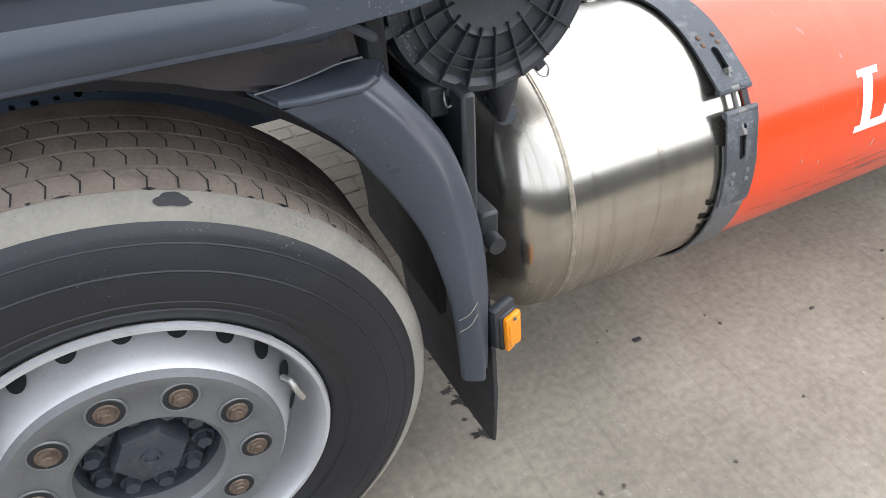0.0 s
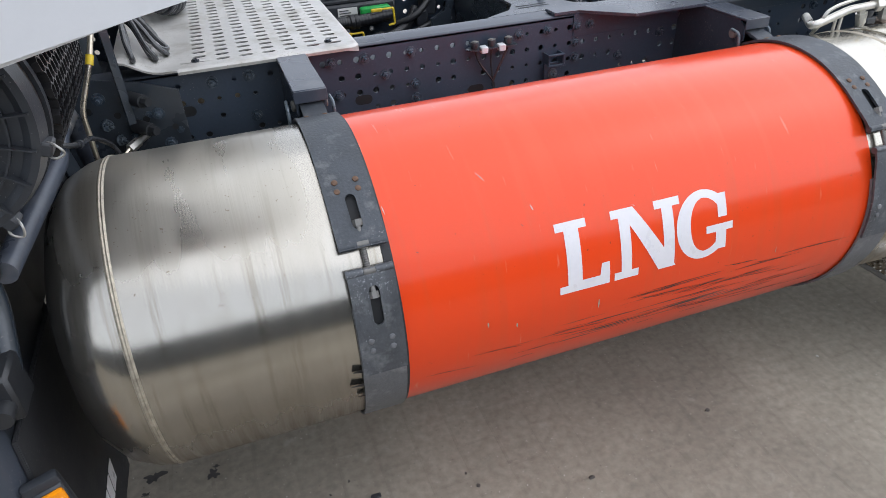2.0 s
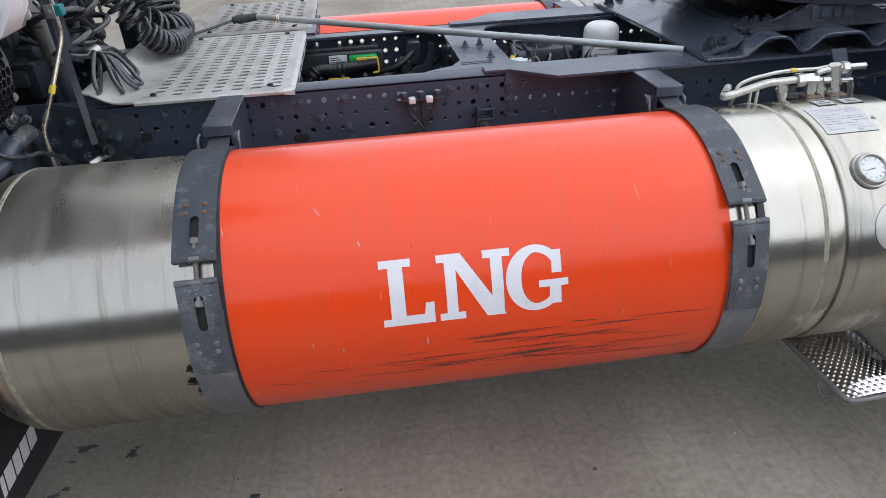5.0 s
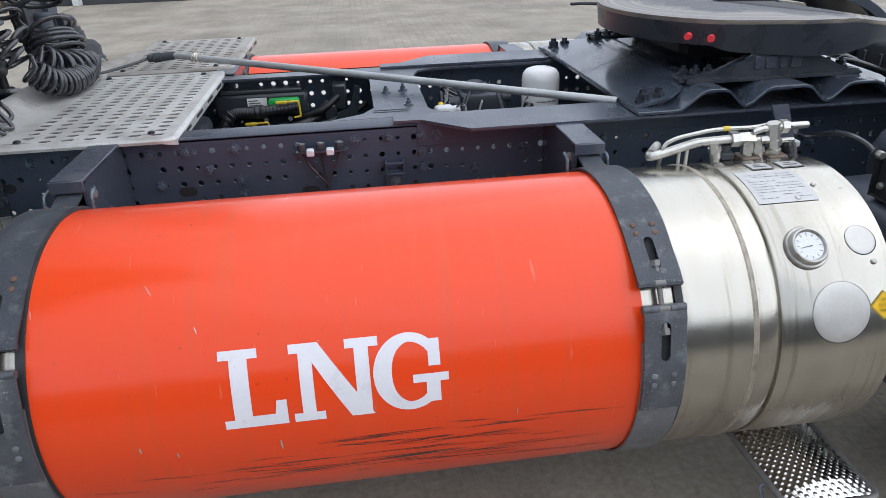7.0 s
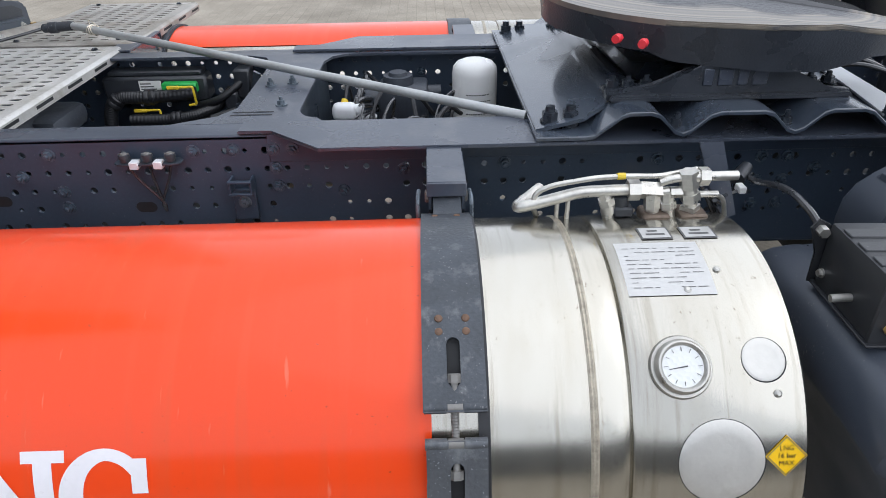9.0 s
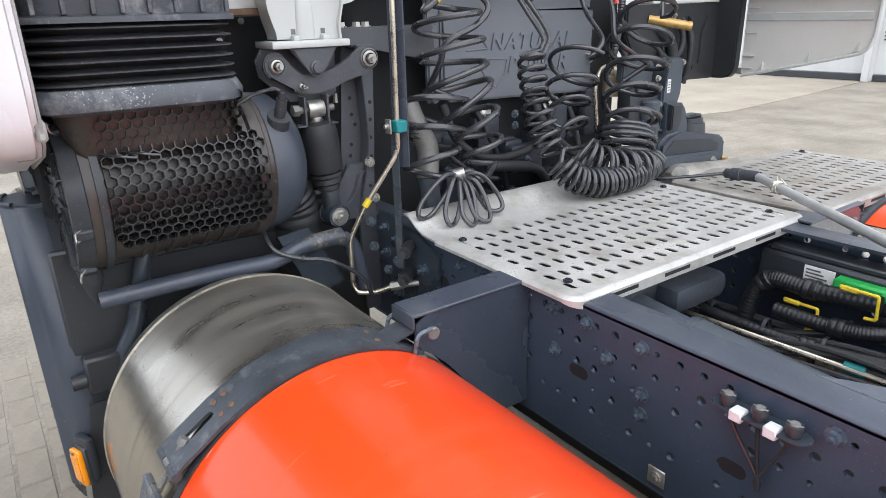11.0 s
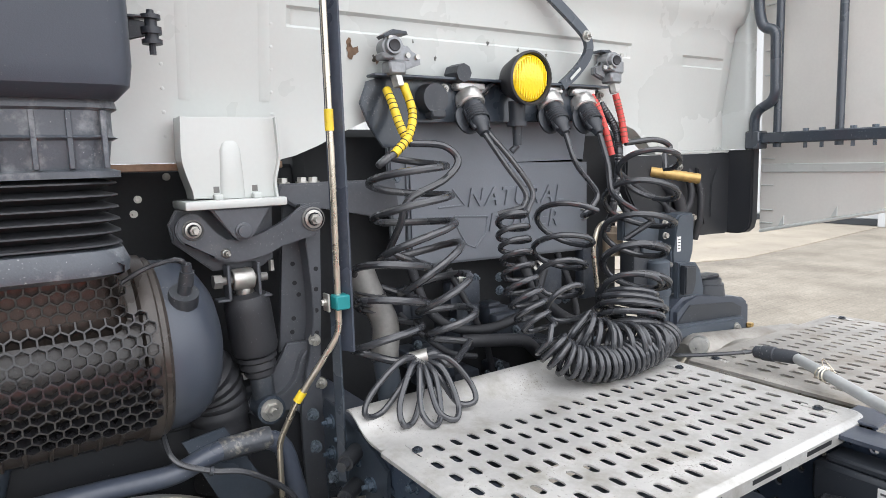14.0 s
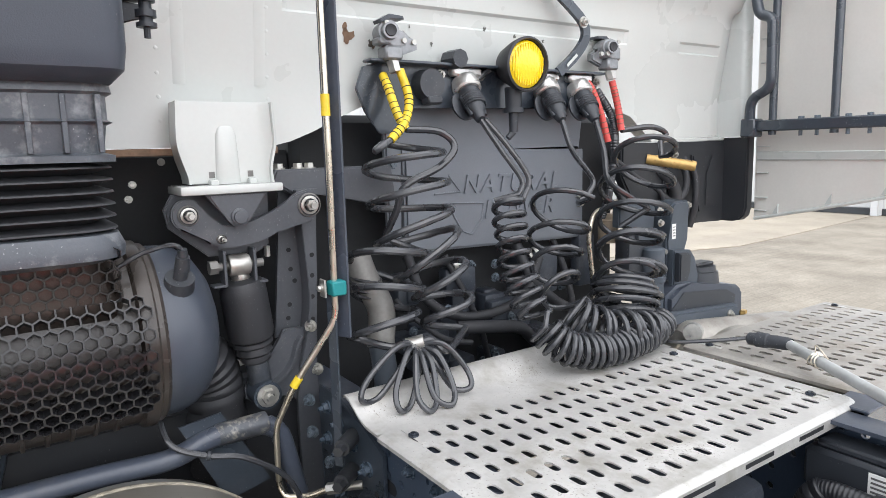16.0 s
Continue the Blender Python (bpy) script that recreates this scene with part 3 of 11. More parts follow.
def m_grease():
    """Worn coupling face: turned scoring, bare tan steel towards the rim, black grease in the middle."""
    m, n, l, b = node_mat("greasy_plate")
    tc = n.new("ShaderNodeTexCoord")
    sp = n.new("ShaderNodeSeparateXYZ")
    l.new(tc.outputs["Object"], sp.inputs["Vector"])
    flat = n.new("ShaderNodeCombineXYZ")
    l.new(sp.outputs["X"], flat.inputs["X"])
    l.new(sp.outputs["Y"], flat.inputs["Y"])
    ln = n.new("ShaderNodeVectorMath")
    ln.operation = 'LENGTH'
    l.new(flat.outputs["Vector"], ln.inputs[0])
    rv = n.new("ShaderNodeCombineXYZ")
    l.new(ln.outputs["Value"], rv.inputs["X"])
    ring = n.new("ShaderNodeTexNoise")
    ring.inputs["Scale"].default_value = 60
    ring.inputs["Detail"].default_value = 5
    l.new(rv.outputs["Vector"], ring.inputs["Vector"])
    blot_n = n.new("ShaderNodeTexNoise")
    blot_n.inputs["Scale"].default_value = 5
    blot_n.inputs["Detail"].default_value = 7
    l.new(tc.outputs["Object"], blot_n.inputs["Vector"])
    cr = n.new("ShaderNodeValToRGB")
    cr.color_ramp.elements[0].position = 0.35
    cr.color_ramp.elements[0].color = (0.085, 0.088, 0.094, 1)
    cr.color_ramp.elements[1].position = 0.66
    cr.color_ramp.elements[1].color = (0.30, 0.26, 0.205, 1)
    l.new(ring.outputs["Fac"], cr.inputs["Fac"])
    mid = n.new("ShaderNodeMapRange")
    mid.inputs["From Min"].default_value = 0.36
    mid.inputs["From Max"].default_value = 0.14
    mid.inputs["To Max"].default_value = 0.55
    l.new(ln.outputs["Value"], mid.inputs["Value"])
    ad = n.new("ShaderNodeMath")
    ad.operation = 'ADD'
    l.new(mid.outputs["Result"], ad.inputs[0])
    l.new(blot_n.outputs["Fac"], ad.inputs[1])
    gr = n.new("ShaderNodeMapRange")
    gr.inputs["From Min"].default_value = 0.62
    gr.inputs["From Max"].default_value = 0.76
    l.new(ad.outputs[0], gr.inputs["Value"])
    mx = n.new("ShaderNodeMix")
    mx.data_type = 'RGBA'
    mx.inputs["B"].default_value = (0.032, 0.033, 0.038, 1)
    l.new(gr.outputs["Result"], mx.inputs["Factor"])
    l.new(cr.outputs["Color"], mx.inputs["A"])
    l.new(mx.outputs["Result"], b.inputs["Base Color"])
    b.inputs["Metallic"].default_value = 0.35
    b.inputs["Roughness"].default_value = 0.42
    b.inputs["Specular IOR Level"].default_value = 0.35
    bp = n.new("ShaderNodeBump")
    bp.inputs["Strength"].default_value = 0.8
    bp.inputs["Distance"].default_value = 0.002
    lump = n.new("ShaderNodeTexNoise")
    lump.inputs["Scale"].default_value = 45
    lump.inputs["Detail"].default_value = 6
    l.new(tc.outputs["Object"], lump.inputs["Vector"])
    lm = n.new("ShaderNodeMath")
    lm.operation = 'MULTIPLY'
    l.new(lump.outputs["Fac"], lm.inputs[0])
    l.new(gr.outputs["Result"], lm.inputs[1])
    sm = n.new("ShaderNodeMath")
    sm.operation = 'MULTIPLY_ADD'
    sm.inputs[1].default_value = 2.5
    l.new(lm.outputs[0], sm.inputs[0])
    l.new(ring.outputs["Fac"], sm.inputs[2])
    l.new(sm.outputs[0], bp.inputs["Height"])
    l.new(bp.outputs["Normal"], b.inputs["Normal"])
    return m


M_GREASE = m_grease()

# ---- mesh helpers ----
def thing(name, label, category, at=(0, 0, 0), group="", kind=""):
    ob = new(name)
    ob.empty_display_size = 0.05
    ob.location = at
    return tagged(ob, label, category, group, kind)


def finish(name, bm, mat, smooth=True, angle=38):
    bmesh.ops.remove_doubles(bm, verts=bm.verts, dist=1e-6)
    bmesh.ops.recalc_face_normals(bm, faces=bm.faces)
    me = bpy.data.meshes.new(name)
    bm.to_mesh(me)
    bm.free()
    me.materials.append(mat)
    if smooth:
        me.polygons.foreach_set("use_smooth", [True] * len(me.polygons))
        me.set_sharp_from_angle(angle=radians(angle))
    return me


def part(name, bm, mat, parent, label="", smooth=True, angle=38):
    """Links a bmesh in world coordinates as one mesh under a thing or a part."""
    ob = new(name, finish(name, bm, mat, smooth, angle))
    world_of = Vector()
    p = parent
    while p is not None:
        world_of += p.location
        p = p.parent
    ob.data.transform(Matrix.Translation(-world_of))
    ob.parent = parent
    if label:
        ob["label"] = label
    return ob


def solo(name, bm, mat, label, category, group="", kind="", smooth=True):
    ob = new(name, finish(name, bm, mat, smooth))
    return tagged(ob, label, category, group, kind)


def B():
    return bmesh.new()


def box(bm, lo, hi, bev=0.0, m=None, seg=1):
    lo, hi = Vector(lo), Vector(hi)
    c, s = (lo + hi) / 2, hi - lo
    mat = Matrix.Translation(c) @ Matrix.Diagonal((abs(s.x), abs(s.y), abs(s.z), 1))
    r = bmesh.ops.create_cube(bm, size=1, matrix=mat)
    vs = r["verts"]
    if bev:
        es = list({e for v in vs for e in v.link_edges})
        out = bmesh.ops.bevel(bm, geom=es, offset=bev, segments=seg, affect='EDGES', profile=0.5)
        vs = list({v for f in out["faces"] for v in f.verts} | {v for v in vs if v.is_valid})
    if m is not None:
        bmesh.ops.transform(bm, matrix=m, verts=[v for v in vs if v.is_valid])
    return bm


def basis(d):
    d = Vector(d).normalized()
    a = Vector((0, 0, 1)) if abs(d.z) < 0.9 else Vector((1, 0, 0))
    u = d.cross(a).normalized()
    return u, d.cross(u).normalized(), d


def rod(bm, p0, p1, r0, r1=None, seg=16, caps=True):
    p0, p1 = Vector(p0), Vector(p1)
    r1 = r0 if r1 is None else r1
    u, v, d = basis(p1 - p0)
    ring = []
    for p, r in ((p0, r0), (p1, r1)):
        ring.append([bm.verts.new(p + (u * math.cos(2 * math.pi * i / seg) + v * math.sin(2 * math.pi * i / seg)) * r) for i in range(seg)])
    for i in range(seg):
        bm.faces.new((ring[0][i], ring[0][(i + 1) % seg], ring[1][(i + 1) % seg], ring[1][i]))
    if caps:
        bm.faces.new(ring[0][::-1])
        bm.faces.new(ring[1])
    return bm


def lathe(bm, origin, axis, prof, seg=32, closed=False, start=0.0, sweep=360.0):
    """Turns the profile (distance along the axis, radius) round it."""
    o = Vector(origin)
    u, v, d = basis(axis)
    full = sweep >= 359.9
    n = seg if full else seg + 1
    rings = []
    for t, r in prof:
        c = o + d * t
        if r < 1e-5:
            rings.append([bm.verts.new(c)])
        else:
            rings.append([bm.verts.new(c + (u * math.cos(a) + v * math.sin(a)) * r)
                          for a in (radians(start + sweep * i / seg) for i in range(n))])
    pairs = list(zip(rings, rings[1:])) + ([(rings[-1], rings[0])] if closed else [])
    for a, b in pairs:
        for i in range(seg):
            j = (i + 1) % n
            if len(a) == 1 and len(b) == 1:
                continue
            if len(a) == 1:
                bm.faces.new((a[0], b[j], b[i]))
            elif len(b) == 1:
                bm.faces.new((a[i], a[j], b[0]))
            else:
                bm.faces.new((a[i], a[j], b[j], b[i]))
    return bm


def smooth_path(pts, per=8):
    """Catmull-Rom through the points."""
    P = [Vector(p) for p in pts]
    P = [P[0] * 2 - P[1]] + P + [P[-1] * 2 - P[-2]]
    out = []
    for i in range(1, len(P) - 2):
        a, b, c, d = P[i - 1:i + 3]
        for k in range(per):
            t = k / per
            out.append(0.5 * ((2 * b) + (c - a) * t + (2 * a - 5 * b + 4 * c - d) * t * t + (3 * b - a - 3 * c + d) * t ** 3))
    out.append(P[-2])
    return out


def tube(bm, pts, r, seg=10, caps=True):
    pts = [Vector(p) for p in pts]
    rad = r if callable(r) else (lambda s: r)
    n = len(pts)
    t0 = (pts[1] - pts[0]).normalized()
    u = basis(t0)[0]
    rings = []
    for i, p in enumerate(pts):
        t = (pts[min(i + 1, n - 1)] - pts[max(i - 1, 0)]).normalized()
        u = (u - t * u.dot(t))
        u = u.normalized() if u.length > 1e-6 else basis(t)[0]
        v = t.cross(u)
        q = rad(i / (n - 1))
        rings.append([bm.verts.new(p + (u * math.cos(2 * math.pi * k / seg) + v * math.sin(2 * math.pi * k / seg)) * q) for k in range(seg)])
    for a, b in zip(rings, rings[1:]):
        for k in range(seg):
            bm.faces.new((a[k], a[(k + 1) % seg], b[(k + 1) % seg], b[k]))
    if caps:
        bm.faces.new(rings[0][::-1])
        bm.faces.new(rings[-1])
    return bm


def bent(bm, pts, r, fillet=0.02, seg=10):
    """A tube with straight runs and rounded bends."""
    P = [Vector(p) for p in pts]
    out = [P[0]]
    for a, b, c in zip(P, P[1:], P[2:]):
        f = min(fillet, (b - a).length * 0.45, (c - b).length * 0.45)
        s, e = b + (a - b).normalized() * f, b + (c - b).normalized() * f
        for k in range(6):
            t = k / 5
            out.append(s * (1 - t) ** 2 + b * 2 * t * (1 - t) + e * t * t)
    out.append(P[-1])
    return tube(bm, out, r, seg)


def prism(bm, outline, thick, m=None, bev=0.0):
    """Extrudes a flat outline (x, y) up by thick; m places it."""
    lo = [bm.verts.new((x, y, 0)) for x, y in outline]
    hi = [bm.verts.new((x, y, thick)) for x, y in outline]
    k = len(outline)
    fs = [bm.faces.new(lo[::-1]), bm.faces.new(hi)]
    for i in range(k):
        fs.append(bm.faces.new((lo[i], lo[(i + 1) % k], hi[(i + 1) % k], hi[i])))
    vs = lo + hi
    if bev:
        es = list({e for f in fs[:2] for e in f.edges})
        out = bmesh.ops.bevel(bm, geom=es, offset=bev, segments=2, affect='EDGES')
        vs = list({v for f in out["faces"] for v in f.verts} | {v for v in vs if v.is_valid})
    if m is not None:
        bmesh.ops.transform(bm, matrix=m, verts=[v for v in vs if v.is_valid])
    return bm


def frame_of(o, ex, ey):
    """A pose with its x along ex and its y along ey."""
    ex = Vector(ex).normalized()
    ey = Vector(ey)
    ey = (ey - ex * ey.dot(ex)).normalized()
    m = Matrix((ex, ey, ex.cross(ey))).transposed().to_4x4()
    m.translation = o
    return m


def stadium(cx, cy, w, h, n=6):
    """Outline of a slot with round ends, w long along x."""
    r = h / 2
    a = max(w / 2 - r, 0)
    pts = [(cx + a + r * math.cos(t), cy + r * math.sin(t)) for t in (-math.pi / 2 + math.pi * i / n for i in range(n + 1))]
    pts += [(cx - a + r * math.cos(t), cy + r * math.sin(t)) for t in (math.pi / 2 + math.pi * i / n for i in range(n + 1))]
    return pts


def perforated(bm, xs, ys, holes, thick, m):
    """A plate cut by the grid lines xs, ys into cells; holes[(i, j)] is the outline of a cell's hole. With real depth."""
    def v(x, y, z):
        return bm.verts.new(m @ Vector((x, y, z)))
    for i in range(len(xs) - 1):
        for j in range(len(ys) - 1):
            x0, x1, y0, y1 = xs[i], xs[i + 1], ys[j], ys[j + 1]
            h = holes.get((i, j))
            if not h:
                for z in (0, thick):
                    bm.faces.new((v(x0, y0, z), v(x1, y0, z), v(x1, y1, z), v(x0, y1, z)))
                continue
            cx = sum(p[0] for p in h) / len(h)
            cy = sum(p[1] for p in h) / len(h)
            rim = []
            for px, py in h:
                dx, dy = px - cx, py - cy
                s = min((x1 - cx) / dx if dx > 1e-9 else 1e9, (x0 - cx) / dx if dx < -1e-9 else 1e9,
                        (y1 - cy) / dy if dy > 1e-9 else 1e9, (y0 - cy) / dy if dy < -1e-9 else 1e9)
                rim.append((cx + dx * s, cy + dy * s))
            k = len(h)
            for z in (0, thick):
                a = [v(*p, z) for p in h]
                b = [v(*p, z) for p in rim]
                for q in range(k):
                    w = (q + 1) % k
                    bm.faces.new((a[q], a[w], b[w], b[q]))
                    # the corner that the straight rim cuts off
                    (ax, ay), (bx, by) = rim[q], rim[w]
                    on_top = [abs(yy - y0) < 1e-7 or abs(yy - y1) < 1e-7 for yy in (ay, by)]
                    if all(on_top) and abs(ay - by) > 1e-7:
                        kx = x1 if ax > cx else x0
                        bm.faces.new((b[q], b[w], v(kx, by, z), v(kx, ay, z)))
                    elif abs(ax - bx) > 1e-7 and abs(ay - by) > 1e-7:
                        kx = x1 if max(ax, bx) > x1 - 1e-6 else x0
                        ky = y1 if max(ay, by) > y1 - 1e-6 else y0
                        bm.faces.new((b[q], b[w], v(kx, ky, z)))
            lo = [v(*p, 0) for p in h]
            hi = [v(*p, thick) for p in h]
            for q in range(k):
                w = (q + 1) % k
                bm.faces.new((lo[q], lo[w], hi[w], hi[q]))
    return bm


def hexbolt(bm, p, d, r=0.012, h=0.009, washer=0.016, stud=0.006):
    """A bolt head with washer and stud end, standing on p along d."""
    p, d = Vector(p), Vector(d).normalized()
    rod(bm, p, p + d * 0.003, washer, seg=14)
    rod(bm, p + d * 0.003, p + d * (0.003 + h), r, r * 0.94, seg=6)
    if stud:
        rod(bm, p + d * (0.003 + h), p + d * (0.003 + h + stud), r * 0.5, r * 0.42, seg=8)
    return bm


def helix(path, turns, rad, squash=1.0, phase=0.0, per=18, wob=0.0, seed=1):
    """Points of a coil round a path; rad may be a function of 0..1."""
    rnd = random.Random(seed)
    P = smooth_path(path, 12)
    L = [0.0]
    for a, b in zip(P, P[1:]):
        L.append(L[-1] + (b - a).length)
    n = int(turns * per)
    out = []
    u = basis(P[1] - P[0])[0]
    j = 0
    offs = [rnd.uniform(-1, 1) for _ in range(int(turns) + 3)]
    for i in range(n + 1):
        s = L[-1] * i / n
        while j < len(L) - 2 and L[j + 1] < s:
            j += 1
        f = (s - L[j]) / max(1e-9, L[j + 1] - L[j])
        c = P[j].lerp(P[j + 1], f)
        t = (P[min(j + 2, len(P) - 1)] - P[max(j - 1, 0)]).normalized()
        u = (u - t * u.dot(t)).normalized()
        v = t.cross(u)
        a = phase + 2 * math.pi * i / per
        k = i / per
        w = offs[int(k)] * (1 - k % 1) + offs[int(k) + 1] * (k % 1)
        r = (rad(i / n) if callable(rad) else rad) * (1 + wob * w)
        out.append(c + u * (r * math.cos(a)) + v * (r * squash * math.sin(a)) + t * (wob * 0.03 * w))
    return out


def lettering(text, size, m, depth=0.0015, bold=0.0, spacing=1.0, shear=0.0):
    """Mesh of a word in the built-in font, centred, as a bmesh."""
    cu = bpy.data.curves.new("word", 'FONT')
    cu.body = text
    cu.size = size
    cu.align_x, cu.align_y = 'CENTER', 'CENTER'
    cu.extrude = depth
    cu.offset = bold
    cu.space_character = spacing
    cu.shear = shear
    ob = bpy.data.objects.new("word", cu)
    scene.collection.objects.link(ob)
    dg = bpy.context.evaluated_depsgraph_get()
    me = bpy.data.meshes.new_from_object(ob.evaluated_get(dg))
    bm = bmesh.new()
    bm.from_mesh(me)
    bpy.data.objects.remove(ob)
    bpy.data.curves.remove(cu)
    bpy.data.meshes.remove(me)
    bmesh.ops.transform(bm, matrix=m, verts=bm.verts)
    return bm

# ---- ground and distance ----
bm = B()
n_g = 24
for i in range(n_g):
    a0, a1 = 2 * math.pi * i / n_g, 2 * math.pi * (i + 1) / n_g
    c = bm.verts.new((0, 0, 0))
    bm.faces.new((c, bm.verts.new((900 * math.cos(a0), 900 * math.sin(a0), 0)), bm.verts.new((900 * math.cos(a1), 900 * math.sin(a1), 0))))
ground = solo("ground", bm, M_GROUND, "sand-dusted grey-brown block paving of a yard", "ground", kind="structure")


def hall(name, lo, hi, mat, label):
    bm = B()
    box(bm, lo, hi, 0.02)
    ob = thing(name, label, "building", (lo[0], lo[1], 0), kind="structure")
    part("wall", bm, mat, ob)
    bm = B()
    box(bm, (lo[0] - 0.15, lo[1] - 0.15, hi[2]), (hi[0] + 0.15, hi[1] + 0.15, hi[2] + 0.12), 0.03)
    part("roof_edge", bm, M_HALL, ob)
    return ob


# unseen low dark box, added for the dark band reflected in the tank
hall("backdrop", (-24, -8.4, 0), (30, -5.6, 1.45), M_HALL, "unseen plain dark box closing the yard, added for tank reflections")

# ---- front wheel ----
HX, HY, HZ = -0.20, -1.19, 0.507
WHEEL_R = 0.507


def front_wheel():
    w = thing("wheel_assembly", "truck front wheel, worn chalky tyre on silver ten-bolt rim", "wheel", (HX, -1.03, 0))
    o = (HX, HY, HZ)
    ax = (0, -1, 0)
    bm = B()
    # sidewall from bead to shoulder, then round the back
    lathe(bm, o, ax, [(0.005, 0.298), (0.016, 0.312), (0.030, 0.345), (0.040, 0.385), (0.036, 0.425), (0.024, 0.450), (0.022, 0.456), (0.012, 0.468)], 96)
    tyre = part("tyre", bm, M_TYRE, w, "dusty black tyre with chalky scuffed shoulder")
    bm = B()
    lathe(bm, o, ax, [(0.0135, 0.4665), (0.010, 0.476), (0.004, 0.486), (-0.004, 0.4935), (-0.012, 0.4975)], 96)
    part("shoulder", bm, M_SHOULDER, tyre)
    bm = B()
    ribs = [(-0.013, -0.058), (-0.068, -0.113), (-0.123, -0.168), (-0.178, -0.223), (-0.233, -0.285)]
    for k, (a, b) in enumerate(ribs):
        lathe(bm, o, ax, [(a, 0.486), (a, 0.4985 if k == 0 else 0.5035), (b, 0.5050 if k else 0.5035), (b, 0.488)], 96)
    part("tread", bm, M_TREAD, tyre, "brown dusty ribbed tread")
    bm = B()
    lathe(bm, o, ax, [(-0.013, 0.488), (-0.300, 0.489), (-0.330, 0.45), (-0.330, 0.30)], 96)
    part("groove_floor", bm, M_RUBBER, tyre)
    # torn edge between shoulder and first rib, damp mark, moulded rings and sidewall marks
    rnd = random.Random(15)
    for i in range(46):
        a = 2 * math.pi * i / 46 + rnd.uniform(-0.04, 0.04)
        q, w_ = rnd.uniform(0.004, 0.012), rnd.uniform(0.002, 0.005)
        bm = B()
        vs = []
        for da, al, r_ in ((-q / 0.5, -0.0135, 0.4995), (0, -0.0135 + w_, 0.4985), (q / 0.5, -0.0135, 0.4995), (0, -0.0150, 0.5000)):
            vs.append(bm.verts.new((HX + r_ * math.sin(a + da), HY - al, HZ + r_ * math.cos(a + da))))
        bm.faces.new(vs)
        part("torn_edge", bm, M_DARK, tyre)
    for r_, al in ((0.332, 0.0265), (0.350, 0.0320), (0.405, 0.0392), (0.442, 0.0290)):
        bm = B()
        lathe(bm, o, ax, [(al - 0.001, r_ - 0.0022), (al + 0.0004, r_), (al - 0.001, r_ + 0.0022)], 96)
        part("sidewall_ring", bm, M_TYRE, tyre)
    bm = B()
    ring = []
    for i in range(22):
        a = 2 * math.pi * i / 22
        q = 0.017 * (1 + 0.2 * math.sin(3 * a) + rnd.uniform(-0.08, 0.08))
        al = 0.0 + 0.45 * q * math.sin(a)
        r_ = 0.4938 - 0.9 * max(0, al + 0.004) if al > -0.004 else 0.4935 + 0.5 * (-0.004 - al)
        t_ = 0.355 + q * 1.3 * math.cos(a) / 0.49
        ring.append(bm.verts.new((HX + (r_ + 0.0012) * math.sin(t_), HY - al - 0.0008, HZ + (r_ + 0.0012) * math.cos(t_))))
    bm.faces.new(ring)
    part("damp_mark", bm, M_TYRE, tyre)
    # sipes: thin zigzag cuts laid across the ribs
    bm = B()
    for k, (a, b) in enumerate(ribs[:4]):
        for i in range(84):
            t = 2 * math.pi * (i + 0.5 * (k % 2)) / 84
            for q in range(2):
                y0, y1 = a + (b - a) * (0.0 if q == 0 else 0.55), a + (b - a) * (0.55 if q == 0 else 1.0)
                t0, t1 = t + (0.0 if q == 0 else 0.004), t + (0.004 if q == 0 else -0.016)
                r = 0.5004 if k == 0 else 0.5054
                r2 = 0.5042 if k == 0 else 0.5054
                vs = []
                for yy, tt, dt, rr_ in ((y0, t0, -0.0022, r if q == 0 else (r + r2) / 2), (y0, t0, 0.0022, r if q == 0 else (r + r2) / 2), (y1, t1, 0.0022, r2), (y1, t1, -0.0022, r2)):
                    vs.append(bm.verts.new((HX + rr_ * math.sin(tt + dt), HY - yy, HZ + rr_ * math.cos(tt + dt))))
                bm.faces.new(vs)
    sipes = part("sipe", bm, M_DARK, tyre)
    sipes["kind"] = "stuff"
    # rim: flange, well and dished outer barrel
    bm = B()
    lathe(bm, o, ax, [(0.0, 0.292), (0.012, 0.300), (0.020, 0.297), (0.020, 0.290), (0.010, 0.283), (-0.010, 0.279), (-0.045, 0.272), (-0.075, 0.262), (-0.085, 0.250)], 96)
    part("rim", bm, M_RIM, w, "scratched silver steel rim")
    bm = B()
    lathe(bm, o, ax, [(-0.085, 0.255), (-0.055, 0.247), (-0.020, 0.232), (0.010, 0.220), (0.016, 0.215)], 96)
    part("dish", bm, M_RIM, w)
    # disc: ring with the bolt holes and the open centre
    bm = B()
    lathe(bm, o, ax, [(0.016, 0.215), (0.027, 0.207), (0.0245, 0.185), (0.0225, 0.182), (0.0225, 0.122), (0.016, 0.114), (-0.02, 0.113)], 96)
    part("disc", bm, M_RIM_DISC, w, "dull grey wheel disc")
    # vent openings are dark ovals; their shade is in the colour
    for i in range(20):
        t = 2 * math.pi * (i + 0.5) / 20
        c = Vector((HX + 0.2440 * math.sin(t), HY + 0.047, HZ + 0.2440 * math.cos(t)))
        nrm = Vector((math.sin(t) * 0.85, -0.5, math.cos(t) * 0.85)).normalized()
        bm = B()
        uu = nrm.cross(Vector((math.cos(t), 0, -math.sin(t)))).normalized()
        vv = Vector((math.cos(t), 0, -math.sin(t)))
        ring = [bm.verts.new(c + nrm * 0.0028 + uu * 0.021 * math.cos(q) + vv * 0.017 * math.sin(q)) for q in (2 * math.pi * k / 18 for k in range(18))]
